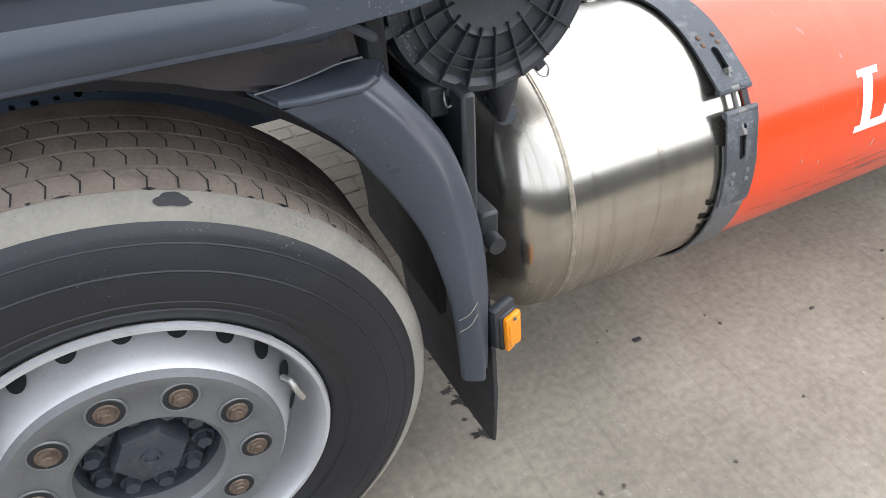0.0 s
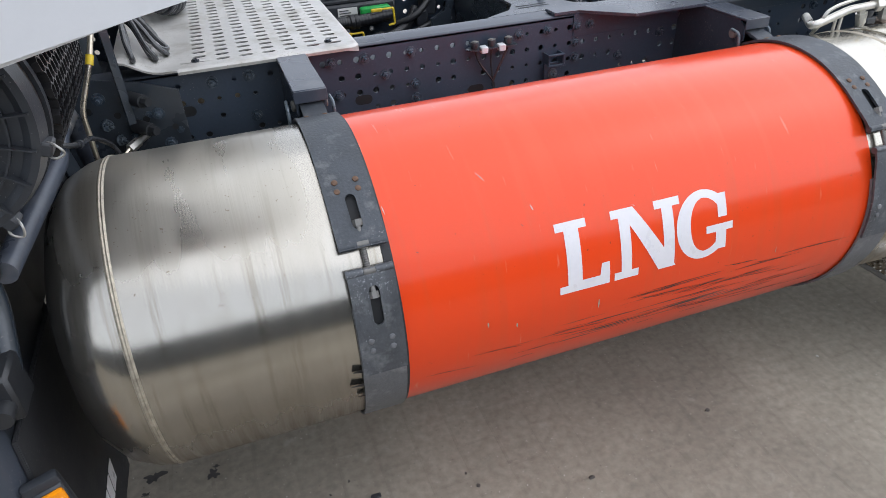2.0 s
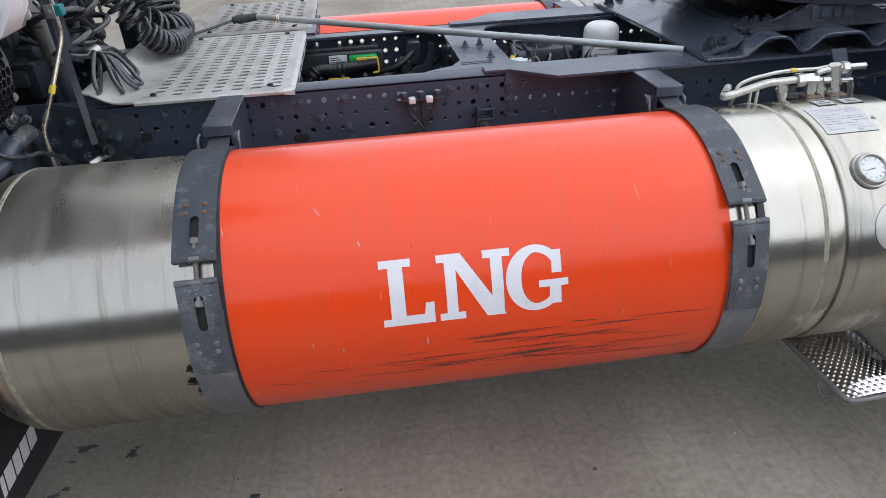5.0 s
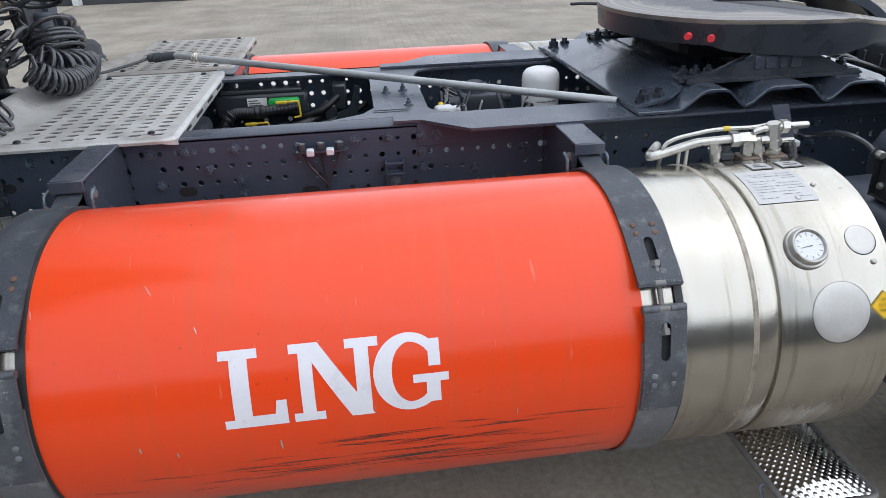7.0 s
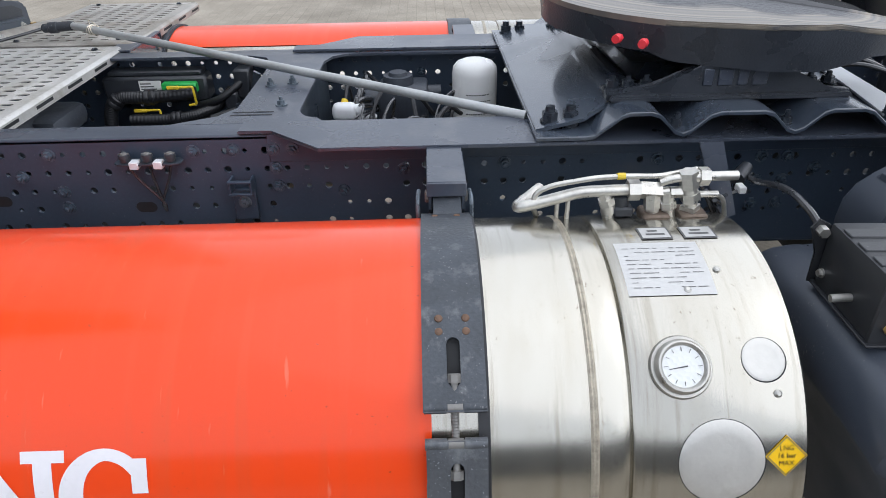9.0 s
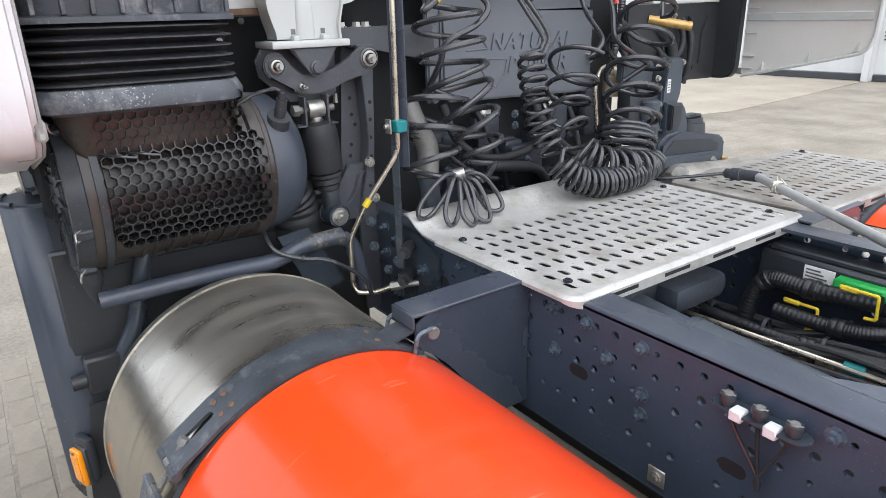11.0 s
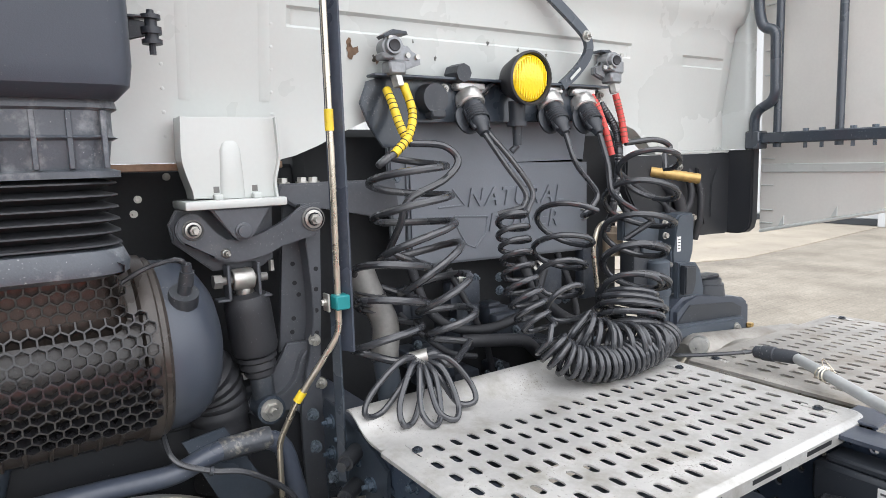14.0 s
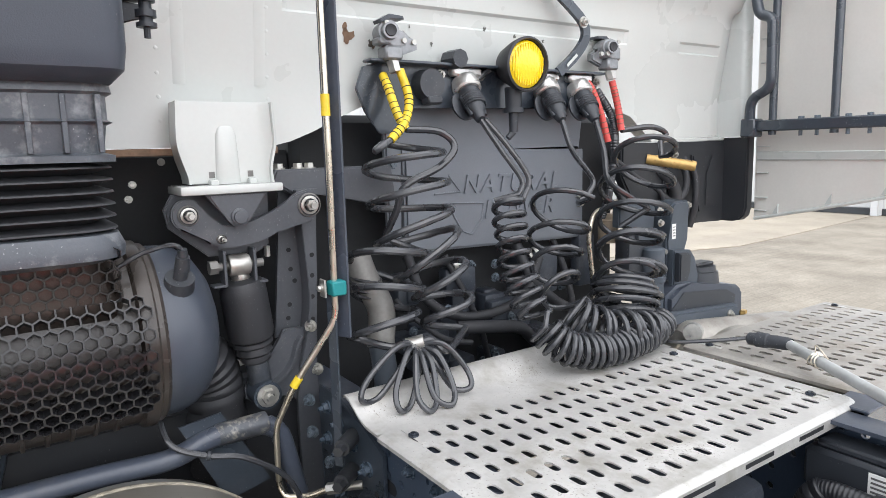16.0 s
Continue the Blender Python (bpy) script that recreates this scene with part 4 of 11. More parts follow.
        inn = [bm.verts.new(c + nrm * 0.0024 + uu * 0.019 * math.cos(q) + vv * 0.015 * math.sin(q)) for q in (2 * math.pi * k / 18 for k in range(18))]
        for k in range(18):
            bm.faces.new((ring[k], ring[(k + 1) % 18], inn[(k + 1) % 18], inn[k]))
        bm.faces.new(inn)
        part("vent_hole", bm, M_DARK, w)
    # ten nuts in round recesses, whose shade is painted as dark discs
    for i in range(10):
        t = math.atan2(0.085, 0.143) + 2 * math.pi * i / 10
        p = Vector((HX + 0.164 * math.sin(t), HY - 0.024, HZ + 0.164 * math.cos(t)))
        bm = B()
        lathe(bm, p, ax, [(0.0, 0.0300), (0.0022, 0.0285), (0.0016, 0.0262), (-0.0002, 0.0245)], 26)
        part("nut_rim", bm, M_RIM_DISC, w)
        bm = B()
        lathe(bm, p, ax, [(0.0012, 0.0262), (0.0007, 0.0)], 26)
        rec = part("nut_recess", bm, M_DARK, w)
        bm = B()
        rod(bm, p + Vector((0, -0.0012, 0)), p + Vector((0, -0.004, 0)), 0.0180, 0.0170, 18)
        rod(bm, p + Vector((0, -0.004, 0)), p + Vector((0, -0.009, 0)), 0.0145, 0.0135, 6)
        rod(bm, p + Vector((0, -0.009, 0)), p + Vector((0, -0.012, 0)), 0.0082, 0.0072, 12)
        part("wheel_nut", bm, M_NUT, rec, "rusty wheel nut")
    # hub: dark cavity, cap and ring of small bolts
    bm = B()
    lathe(bm, o, ax, [(-0.02, 0.113), (-0.05, 0.11), (-0.05, 0.0)], 48)
    part("hub_cavity", bm, M_HUB, w)
    bm = B()
    lathe(bm, o, ax, [(-0.05, 0.064), (-0.014, 0.062), (-0.008, 0.057), (-0.008, 0.0)], 6)
    part("hub_cap", bm, M_HUB, w, "greasy hexagonal hub cap")
    bm = B()
    lathe(bm, (HX, HY + 0.008, HZ), ax, [(0, 0.017), (0.005, 0.016), (0.006, 0.012), (0.001, 0.010), (0.003, 0.006), (0.003, 0)], 20)
    part("grease_nipple", bm, M_HUB, w)
    for i in range(10):
        t = 2 * math.pi * i / 10
        bm = B()
        p = Vector((HX + 0.086 * math.sin(t), HY + 0.05, HZ + 0.086 * math.cos(t)))
        rod(bm, p, p + Vector((0, -0.020, 0)), 0.0215, 0.019, 12)
        rod(bm, p + Vector((0, -0.020, 0)), p + Vector((0, -0.034, 0)), 0.0145, 0.013, 6)
        part("hub_bolt", bm, M_HUB, w)
    bm = B()
    tube(bm, smooth_path([(HX + 0.235, HY - 0.0, HZ + 0.075), (HX + 0.245, HY - 0.02, HZ + 0.078), (HX + 0.25, HY - 0.03, HZ + 0.062), (HX + 0.256, HY - 0.034, HZ + 0.045)], 5), 0.0055, 8)
    part("valve", bm, M_ZINC, w)
    return w


front_wheel()

# ---- gas tanks ----
TR, TY, TZ = 0.322, -0.840, 0.595


def on_tank(x, arc, lift=0.0, sy=1.0, tr=TR):
    """A point of the tank's skin: arc metres up from the horizontal on the outer flank."""
    a = arc / tr
    return Vector((x, sy * (TY - (tr + lift) * math.cos(a)), TZ + (tr + lift) * math.sin(a)))


def strap(parent, x0, x1, a0, a1, slots, lift, thick, mat, sy=1.0, flare=None):
    """A steel band on the tank between two angles; slots are (from, to) in degrees."""
    w = x1 - x0
    edges = [a0]
    cells = []
    for s0, s1 in sorted(slots):
        while edges[-1] < s0 - 5:
            edges.append(edges[-1] + 4)
        edges += [s0 - 1.0, s1 + 1.0]
        cells.append(len(edges) - 2)
    while edges[-1] < a1 - 5:
        edges.append(edges[-1] + 4)
    edges.append(a1)
    ys = [radians(e) * TR for e in edges]
    holes = {}
    for c, (s0, s1) in zip(cells, sorted(slots)):
        L = radians(s1 - s0) * TR
        holes[(0, c)] = [(px, py) for py, px in stadium((ys[c] + ys[c + 1]) / 2, x0 + w / 2, L, 0.019)]
    bm = B()
    perforated(bm, [x0, x1], ys, holes, thick, Matrix.Identity(4))
    # close the long edges and the ends
    for xx in (x0, x1):
        for ya, yb in zip(ys, ys[1:]):
            bm.faces.new([bm.verts.new(q) for q in ((xx, ya, 0), (xx, yb, 0), (xx, yb, thick), (xx, ya, thick))])
    for yy in (ys[0], ys[-1]):
        bm.faces.new([bm.verts.new(q) for q in ((x0, yy, 0), (x1, yy, 0), (x1, yy, thick), (x0, yy, thick))])
    for v in bm.verts:
        off = 0.0
        if flare:
            f0, f1, rise = flare
            off = rise * max(0.0, min(1.0, (math.degrees(v.co.y / TR) - f0) / (f1 - f0))) ** 1.6
        v.co = on_tank(v.co.x, v.co.y, lift + off + v.co.z, sy)
    return part("strap", bm, mat, parent, "grey galvanised tank strap with slotted end")


def band_set(parent, x0, x1, sy=1.0):
    """Upper and lower strap, fold-over ends, tension bolt, rivets."""
    xm = (x0 + x1) / 2
    up = strap(parent, x0, x1, 38.0, 124, [(43.5, 55.5)], 0.005, 0.006, M_STRAP, sy, (62, 38, 0.016))
    base = strap(parent, x0 + 0.002, x1 - 0.002, -95, 20, [], 0.005, 0.005, M_STRAP_L, sy)
    lo = strap(parent, x0 + 0.003, x1 - 0.001, -5, 31.8, [(13.5, 26.5)], 0.0105, 0.005, M_STRAP_M, sy, (4, 32, 0.013))
    # rolled strap ends, cut out in the middle for the bolt's cross pin
    for s, a, e, lift in ((up, 38.9, 1, 0.0200), (lo, 30.9, -1, 0.0220)):
        c = on_tank(xm, radians(a) * TR, lift, sy)
        for xa, xb in ((-0.0425, -0.012), (0.012, 0.0425)):
            bm = B()
            rod(bm, c + Vector((xa, 0, 0)), c + Vector((xb, 0, 0)), 0.0078, seg=16)
            part("rolled_end", bm, M_STRAP if e > 0 else M_STRAP_M, s)
        bm = B()
        rod(bm, c - Vector((0.0105, 0, 0)), c + Vector((0.0105, 0, 0)), 0.0074, seg=12)
        part("cross_pin", bm, M_JOINT, s)
        bm = B()
        # dark patch under the slot paints the shade inside it
        for k in range(5):
            q = [on_tank(xm + dx, radians(aa) * TR, 0.0042 if e > 0 else 0.0102, sy) for dx, aa in ((-0.015, a + e * (3 + 3 * k)), (0.015, a + e * (3 + 3 * k)), (0.015, a + e * (6 + 3 * k)), (-0.015, a + e * (6 + 3 * k)))]
            bm.faces.new([bm.verts.new(p) for p in q])
        part("slot_pocket", bm, M_DARK, s)
    bm = B()
    p0, p1 = on_tank(xm, radians(44.5) * TR, 0.019, sy), on_tank(xm, radians(24.5) * TR, 0.020, sy)
    rod(bm, p0, p1, 0.0050, seg=12)
    d = (p1 - p0).normalized()
    for k in range(9):
        c = p0.lerp(p1, 0.36 + 0.035 * k)
        lathe(bm, c, d, [(-0.0012, 0.0050), (0.0, 0.0058), (0.0012, 0.0050)], 10)
    for q, dd in ((p0, -1), (p1, 1)):
        rod(bm, q, q + d * 0.012 * dd, 0.009, seg=6)
    part("tension_bolt", bm, M_JOINT, parent, "threaded tension bolt")
    for a in (57.0, 60.5, 5.0, 8.5, 108):
        for dx in (-0.0195, 0.0195):
            bm = B()
            c = on_tank(xm + dx, radians(a) * TR, 0.0112 if 30 < a < 70 else 0.010 if a > 70 else 0.0158, sy)
            nrm = Vector((0, c.y - sy * TY, c.z - TZ)).normalized()
            lathe(bm, c, nrm, [(0, 0.0062), (0.0022, 0.0055), (0.0032, 0.003), (0.0034, 0)], 12)
            part("rivet", bm, M_RUSTY_RIVET if a > 50 else M_STRAP_L, up if a > 30 else lo)
    # rubber liner that peeps out beside the band
    bm = B()
    lathe(bm, (x1 - 0.012, sy * TY, TZ), (1, 0, 0), [(0, TR + 0.0035), (0, TR + 0.005), (0.0165, TR + 0.005), (0.0165, TR + 0.0035)], 96)
    part("liner", bm, M_RUBBER, parent)


STRAPS = ((1.011, 1.100), (2.201, 2.289))
FAR_STRAPS = ((1.185, 1.270), (2.302, 2.387))


def gas_tank(sy):
    near = sy > 0
    straps = STRAPS if near else FAR_STRAPS
    xl, xr = straps[0][1] - 0.010, straps[1][0] + 0.011
    t = thing("gas_tank", "cylindrical steel gas tank with orange-red sleeve" + (" lettered LNG" if near else " beyond the frame rails"),
              "fuel tank", (1.6, sy * TY, 0.25), group="gas tanks")
    o = (0, sy * TY, TZ)
    bm = B()
    prof = [(0.487, 0.0), (0.492, 0.10), (0.506, 0.19), (0.530, 0.255), (0.565, 0.295), (0.605, 0.315), (0.637, TR - 0.0005)]
    prof += [(x, TR) for x in (0.655, 0.80, 1.0, 1.3, 2.2)]
    lathe(bm, o, (1, 0, 0), prof, 128)
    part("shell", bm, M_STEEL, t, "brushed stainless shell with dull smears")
    for xw in (0.643, 2.440):
        bm = B()
        lathe(bm, (xw, sy * TY, TZ), (1, 0, 0), [(-0.006, TR), (-0.0025, TR + 0.0018), (0.0, TR + 0.0008), (0.0025, TR + 0.0018), (0.006, TR)], 128)
        part("weld_seam", bm, M_WELD, t)
    bm = B()
    lathe(bm, o, (1, 0, 0), [(2.20, TR), (2.46, TR), (2.478, TR - 0.0010), (2.492, TR - 0.0045), (2.50, TR - 0.009)], 128)
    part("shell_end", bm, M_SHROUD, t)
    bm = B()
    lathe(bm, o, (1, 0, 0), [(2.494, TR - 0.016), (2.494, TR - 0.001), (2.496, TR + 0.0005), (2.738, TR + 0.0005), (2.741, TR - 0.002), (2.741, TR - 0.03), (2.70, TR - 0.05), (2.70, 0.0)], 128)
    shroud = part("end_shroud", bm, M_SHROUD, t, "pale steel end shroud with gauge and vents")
    bm = B()
    lathe(bm, o, (1, 0, 0), [(xl, TR), (xl, TR + 0.0025), (xr, TR + 0.0025), (xr, TR)], 120, start=-148 if near else 80, sweep=248 if near else 218)
    sleeve = part("sleeve", bm, M_RED, t, "scratched orange-red painted sleeve")
    for x0, x1 in straps:
        band_set(t, x0, x1, sy)
    return t, sleeve, shroud


tank, sleeve, shroud = gas_tank(1.0)
for x, a, w in ((1.004, -4, 0.010), (1.001, -11, 0.014), (1.007, -18, 0.008)):
    bm = B()
    q = [on_tank(x - w, radians(a) * TR, 0.004), on_tank(x + 0.012, radians(a - 1) * TR, 0.005), on_tank(x + 0.013, radians(a + 1.2) * TR, 0.006), on_tank(x - w * 0.6, radians(a + 1.6) * TR, 0.010)]
    top_v = [bm.verts.new(p) for p in q]
    low_v = [bm.verts.new(p + Vector((0, 0.002, -0.002))) for p in q]
    bm.faces.new(top_v)
    bm.faces.new(low_v[::-1])
    for k in range(4):
        bm.faces.new((top_v[k], top_v[(k + 1) % 4], low_v[(k + 1) % 4], low_v[k]))
    part("frayed_liner", bm, M_RUBBER, tank)
gas_tank(-1.0)


# slab-serif letters, drawn as bars and an arc on the curved flank
def curved(bm, quad, nu=6, nv=8, lift=0.0034):
    """A four-cornered patch (x, height) laid on the tank."""
    (a, b, c, d) = quad
    g = []
    for j in range(nv + 1):
        row = []
        for i in range(nu + 1):
            s, q = i / nu, j / nv
            x = (a[0] * (1 - s) + b[0] * s) * (1 - q) + (d[0] * (1 - s) + c[0] * s) * q
            h = (a[1] * (1 - s) + b[1] * s) * (1 - q) + (d[1] * (1 - s) + c[1] * s) * q
            row.append(bm.verts.new(on_tank(x, LET_BASE + h, lift)))
        g.append(row)
    for j in range(nv):
        for i in range(nu):
            bm.faces.new((g[j][i], g[j][i + 1], g[j + 1][i + 1], g[j + 1][i]))


LET_BASE = 0.030
H = 0.146


def rect(bm, x0, h0, x1, h1):
    curved(bm, ((x0, h0), (x1, h0), (x1, h1), (x0, h1)), 2, 8)


def letters():
    bm = B()
    x = 1.424
    rect(bm, x, 0, x + 0.030, 0.017)
    rect(bm, x + 0.018, 0.017, x + 0.050, H - 0.017)
    rect(bm, x, H - 0.017, x + 0.068, H)
    rect(bm, x + 0.030, 0, x + 0.112, 0.022)
    curved(bm, ((x + 0.090, 0.022), (x + 0.112, 0.022), (x + 0.112, 0.048), (x + 0.094, 0.048)), 2, 4)
    part("letter_L", bm, M_PRINT, sleeve, "white letter L")
    bm = B()
    x = 1.547
    rect(bm, x, 0, x + 0.056, 0.017)
    rect(bm, x + 0.016, 0.017, x + 0.040, H - 0.017)
    curved(bm, ((x, H - 0.017), (x + 0.048, H - 0.017), (x + 0.042, H), (x, H)), 2, 3)
    curved(bm, ((x + 0.104, 0), (x + 0.146, 0), (x + 0.052, H), (x + 0.020, H)), 3, 12, 0.0037)
    rect(bm, x + 0.116, 0.0, x + 0.142, H - 0.017)
    rect(bm, x + 0.100, H - 0.017, x + 0.160, H)
    part("letter_N", bm, M_PRINT, sleeve, "white letter N")
    bm = B()
    x, cx, cz, ro = 1.696, 1.7605, H / 2, H / 2 + 0.001
    n = 44
    a0, a1 = 38, 322
    prev = None
    for i in range(n + 1):
        a = radians(a0 + (a1 - a0) * i / n)
        th = 0.020 + 0.014 * max(0, -math.cos(a))
        po = (cx + 0.066 * math.cos(a), cz + ro * math.sin(a))
        pi_ = (cx + (0.066 - th) * math.cos(a), cz + (ro - th * 0.85) * math.sin(a))
        if prev:
            curved(bm, (prev[1], prev[0], po, pi_), 2, 1)
        prev = (po, pi_)
    rect(bm, cx + 0.036, 0.082, cx + 0.058, 0.132)
    rect(bm, cx + 0.006, 0.052, cx + 0.072, 0.068)
    rect(bm, cx + 0.030, 0.012, cx + 0.056, 0.056)
    part("letter_G", bm, M_PRINT, sleeve, "white letter G")


letters()


def sleeve_scratches():
    """Bare chips and fine scrapes on the red sleeve."""
    for x, z, dx, da, w, mat in ((1.300, 0.858, 0.012, -0.020, 0.0020, M_PALEGRIT), (1.387, 0.801, 0.004, -0.012, 0.0022, M_PALEGRIT), (1.108, 0.841, 0.002, -0.016, 0.0016, M_PALEGRIT),
                              (1.268, 0.606, 0.001, -0.012, 0.0034, M_GALV), (1.330, 0.585, 0.001, -0.011, 0.0036, M_GALV), (1.515, 0.588, 0.001, -0.022, 0.0036, M_GALV),
                              (1.60, 0.765, 0.005, -0.003, 0.002, M_PALEGRIT), (1.72, 0.88, 0.003, -0.003, 0.002, M_GRIT), (1.45, 0.90, 0.004, 0.002, 0.002, M_GRIT), (2.05, 0.86, 0.004, -0.002, 0.002, M_GRIT),
                              (1.36, 0.775, 0.003, -0.004, 0.002, M_GRIT), (1.15, 0.77, 0.003, -0.003, 0.002, M_GRIT), (1.25, 0.905, 0.003, -0.002, 0.0018, M_GRIT), (1.96, 0.60, 0.002, -0.015, 0.0018, M_GALV)):
        arc = math.asin(max(-1, min(1, (z - TZ) / TR))) * TR
        bm = B()
        pts = [on_tank(x + dx * q, arc + da * q, 0.0032) for q in (0, 0.5, 1)]
        vs = [[bm.verts.new(p + Vector((s_ * w / 2 * (1 if k == 1 else 0.5), 0, 0))) for s_ in (-1, 1)] for k, p in enumerate(pts)]
        for a, b in zip(vs, vs[1:]):
            bm.faces.new((a[0], a[1], b[1], b[0]))
        part("paint_scratch", bm, mat, sleeve)
    # long dark scrapes along the low flank
    rnd = random.Random(40)
    for k in range(34):
        x = rnd.gauss(1.72, 0.20)
        z = rnd.uniform(0.455, 0.60) - 0.06 * max(0, x - 1.7)
        L = rnd.uniform(0.05, 0.26) * (0.6 if x < 1.4 else 1)
        if x < 1.13 or x + L > 2.19:
            continue
        arc = math.asin((z - TZ) / TR) * TR
        n = 9
        ph, sl = rnd.uniform(0, 6), rnd.uniform(-0.012, 0.010)
        bm = B()
        rows = []
        for i in range(n + 1):
            q = i / n
            h = (0.0004 + 0.0011 * rnd.random()) * math.sin(math.pi * (0.04 + 0.92 * q))
            a = arc + sl * q + 0.0016 * math.sin(ph + 4 * q)
            rows.append([bm.verts.new(on_tank(x + L * q, a - h, 0.0031)), bm.verts.new(on_tank(x + L * q, a + h, 0.0031))])
        for a, b in zip(rows, rows[1:]):
            bm.faces.new((a[0], b[0], b[1], a[1]))
        part("scrape_mark", bm, M_SCRAPE, sleeve)


sleeve_scratches()


def shroud_fittings():
    # pressure gauge
    c = on_tank(2.565, math.atan2(0.837 - TZ, 1.068 + TY) * TR)
    nrm = Vector((0, c.y - TY, c.z - TZ)).normalized()
    c = c + nrm * 0.002
    bm = B()
    lathe(bm, c, nrm, [(0, 0.045), (0.004, 0.045), (0.007, 0.043), (0.007, 0.039), (0.014, 0.0385), (0.018, 0.0355), (0.0185, 0.033), (0.017, 0.031), (0.0132, 0.029)], 40)
    gauge = part("pressure_gauge", bm, M_ZINC, shroud, "round pressure gauge in chrome bezel")
    bm = B()
    lathe(bm, c, nrm, [(0.0135, 0.0325), (0.0135, 0.0)], 32)
    part("dial", bm, M_DIAL, gauge)
    u, v, d = basis(nrm)
    for k in range(12):
        a = radians(k * 30)
        bm = B()
        e = c + d * 0.0142
        p, q = e + (u * math.cos(a) + v * math.sin(a)) * 0.021, e + (u * math.cos(a) + v * math.sin(a)) * 0.027
        rod(bm, p, q, 0.0005, seg=4)
        part("dial_mark", bm, M_INK, gauge)
    bm = B()
    rod(bm, c + d * 0.0146 - u * 0.006, c + d * 0.0146 + u * 0.02 + v * 0.004, 0.0011, 0.0004, seg=5)
    part("needle", bm, M_INK, gauge)
    # covered round openings
    for x, y, z, r in ((2.618, -1.141, 0.722, 0.061), (2.686, -1.058, 0.838, 0.031)):
        arc = math.atan2(z - TZ, -(y - TY)) * TR
        bm = B()
        ring_o, ring_i = [], []
        n = 40
        for k in range(n):
            a = 2 * math.pi * k / n
            ring_o.append(bm.verts.new(on_tank(x + r * math.cos(a), arc + r * math.sin(a), 0.0016)))
            ring_i.append(bm.verts.new(on_tank(x + (r - 0.003) * math.cos(a), arc + (r - 0.003) * math.sin(a), 0.0028)))
        for k in range(n):
            bm.faces.new((ring_o[k], ring_o[(k + 1) % n], ring_i[(k + 1) % n], ring_i[k]))
        rings = [ring_i]
        for f in (0.66, 0.33):
            rings.append([bm.verts.new(on_tank(x + r * f * math.cos(2 * math.pi * k / n), arc + r * f * math.sin(2 * math.pi * k / n), 0.0012)) for k in range(n)])
        for p, q in zip(rings, rings[1:]):
            for k in range(n):
                bm.faces.new((p[k], p[(k + 1) % n], q[(k + 1) % n], q[k]))
        bm.faces.new(rings[-1])
        cover = part("blank_cover", bm, M_COVER_DISC, shroud, "round sheet cover set in the shroud")
        bm = B()
        for k in range(n):
            a, b = 2 * math.pi * k / n, 2 * math.pi * (k + 1) / n
            w = 0.0013 + 0.0009 * math.cos(a + 0.8)
            bm.faces.new([bm.verts.new(on_tank(x + rr * math.cos(g), arc + rr * math.sin(g), 0.0012)) for rr, g in ((r, a), (r + w, a), (r + w, b), (r, b))])
        part("joint", bm, M_DARK, cover)
    # data plate with rows of print
    a0, a1 = math.atan2(0.893 - TZ, 0.972 + TY), math.atan2(0.917 - TZ, 0.862 + TY)
    bm = B()
    g = [[bm.verts.new(on_tank(2.510 + 0.133 * i / 6, TR * (a0 + (a1 - a0) * j / 6), 0.0022)) for i in range(7)] for j in range(7)]
    for j in range(6):
        for i in range(6):
            bm.faces.new((g[j][i], g[j][i + 1], g[j + 1][i + 1], g[j + 1][i]))
    plate = part("data_plate", bm, M_PLATE, shroud, "riveted silver data plate with small print")
    rnd = random.Random(4)
    for j in range(10):
        a = a0 + (a1 - a0) * (0.12 + 0.082 * j)
        xa = 2.520
        while xa < 2.630:
            L = rnd.uniform(0.006, 0.026)
            if rnd.random() < 0.72:
                bm = B()
                xb = min(xa + L, 2.634)
                q = [on_tank(xx, TR * aa, 0.0028) for xx, aa in ((xa, a), (xb, a), (xb, a + 0.0032), (xa, a + 0.0032))]
                bm.faces.new([bm.verts.new(p) for p in q])
                part("print_bar", bm, M_INK, plate)
            xa += L + 0.004
    # yellow diamond sign with its words
    arc = math.atan2(0.724 - TZ, 1.134 + TY) * TR + 0.002
    s = 0.030
    bm = B()
    for k, (rr, lf) in enumerate(((s, 0.0020),)):
        n = 8
        vs = []
        for ed in range(4):
            for q in range(n):
                f = q / n
                cs = [(0, rr), (rr, 0), (0, -rr), (-rr, 0), (0, rr)]
                px = cs[ed][0] * (1 - f) + cs[ed + 1][0] * f
                py = cs[ed][1] * (1 - f) + cs[ed + 1][1] * f
                vs.append((px, py))
        ctr = bm.verts.new(on_tank(2.7085, arc, lf))
        vv = [bm.verts.new(on_tank(2.7085 + p, arc + q, lf)) for p, q in vs]
        for i in range(len(vv)):
            bm.faces.new((ctr, vv[i], vv[(i + 1) % len(vv)]))
    sign = part("diamond_sign", bm, M_SIGN, shroud, "yellow diamond sticker reading LNG 16 bar MAX")
    bm = B()
    cs = [(0, 1), (1, 0), (0, -1), (-1, 0), (0, 1)]
    for ed in range(4):
        for q in range(6):
            pts = []
            for f, k in ((q / 6, s - 0.0016), ((q + 1) / 6, s - 0.0016), ((q + 1) / 6, s - 0.0034), (q / 6, s - 0.0034)):
                pts.append(bm.verts.new(on_tank(2.7085 + k * (cs[ed][0] * (1 - f) + cs[ed + 1][0] * f), arc + k * (cs[ed][1] * (1 - f) + cs[ed + 1][1] * f), 0.0026)))
            bm.faces.new(pts)
    part("sign_border", bm, M_INK, sign)
    for txt, dy in (("LNG", 0.0115), ("16 bar", 0.0005), ("MAX", -0.0105)):
        bm = lettering(txt, 0.0104, Matrix.Identity(4), 0.0, 0.0)
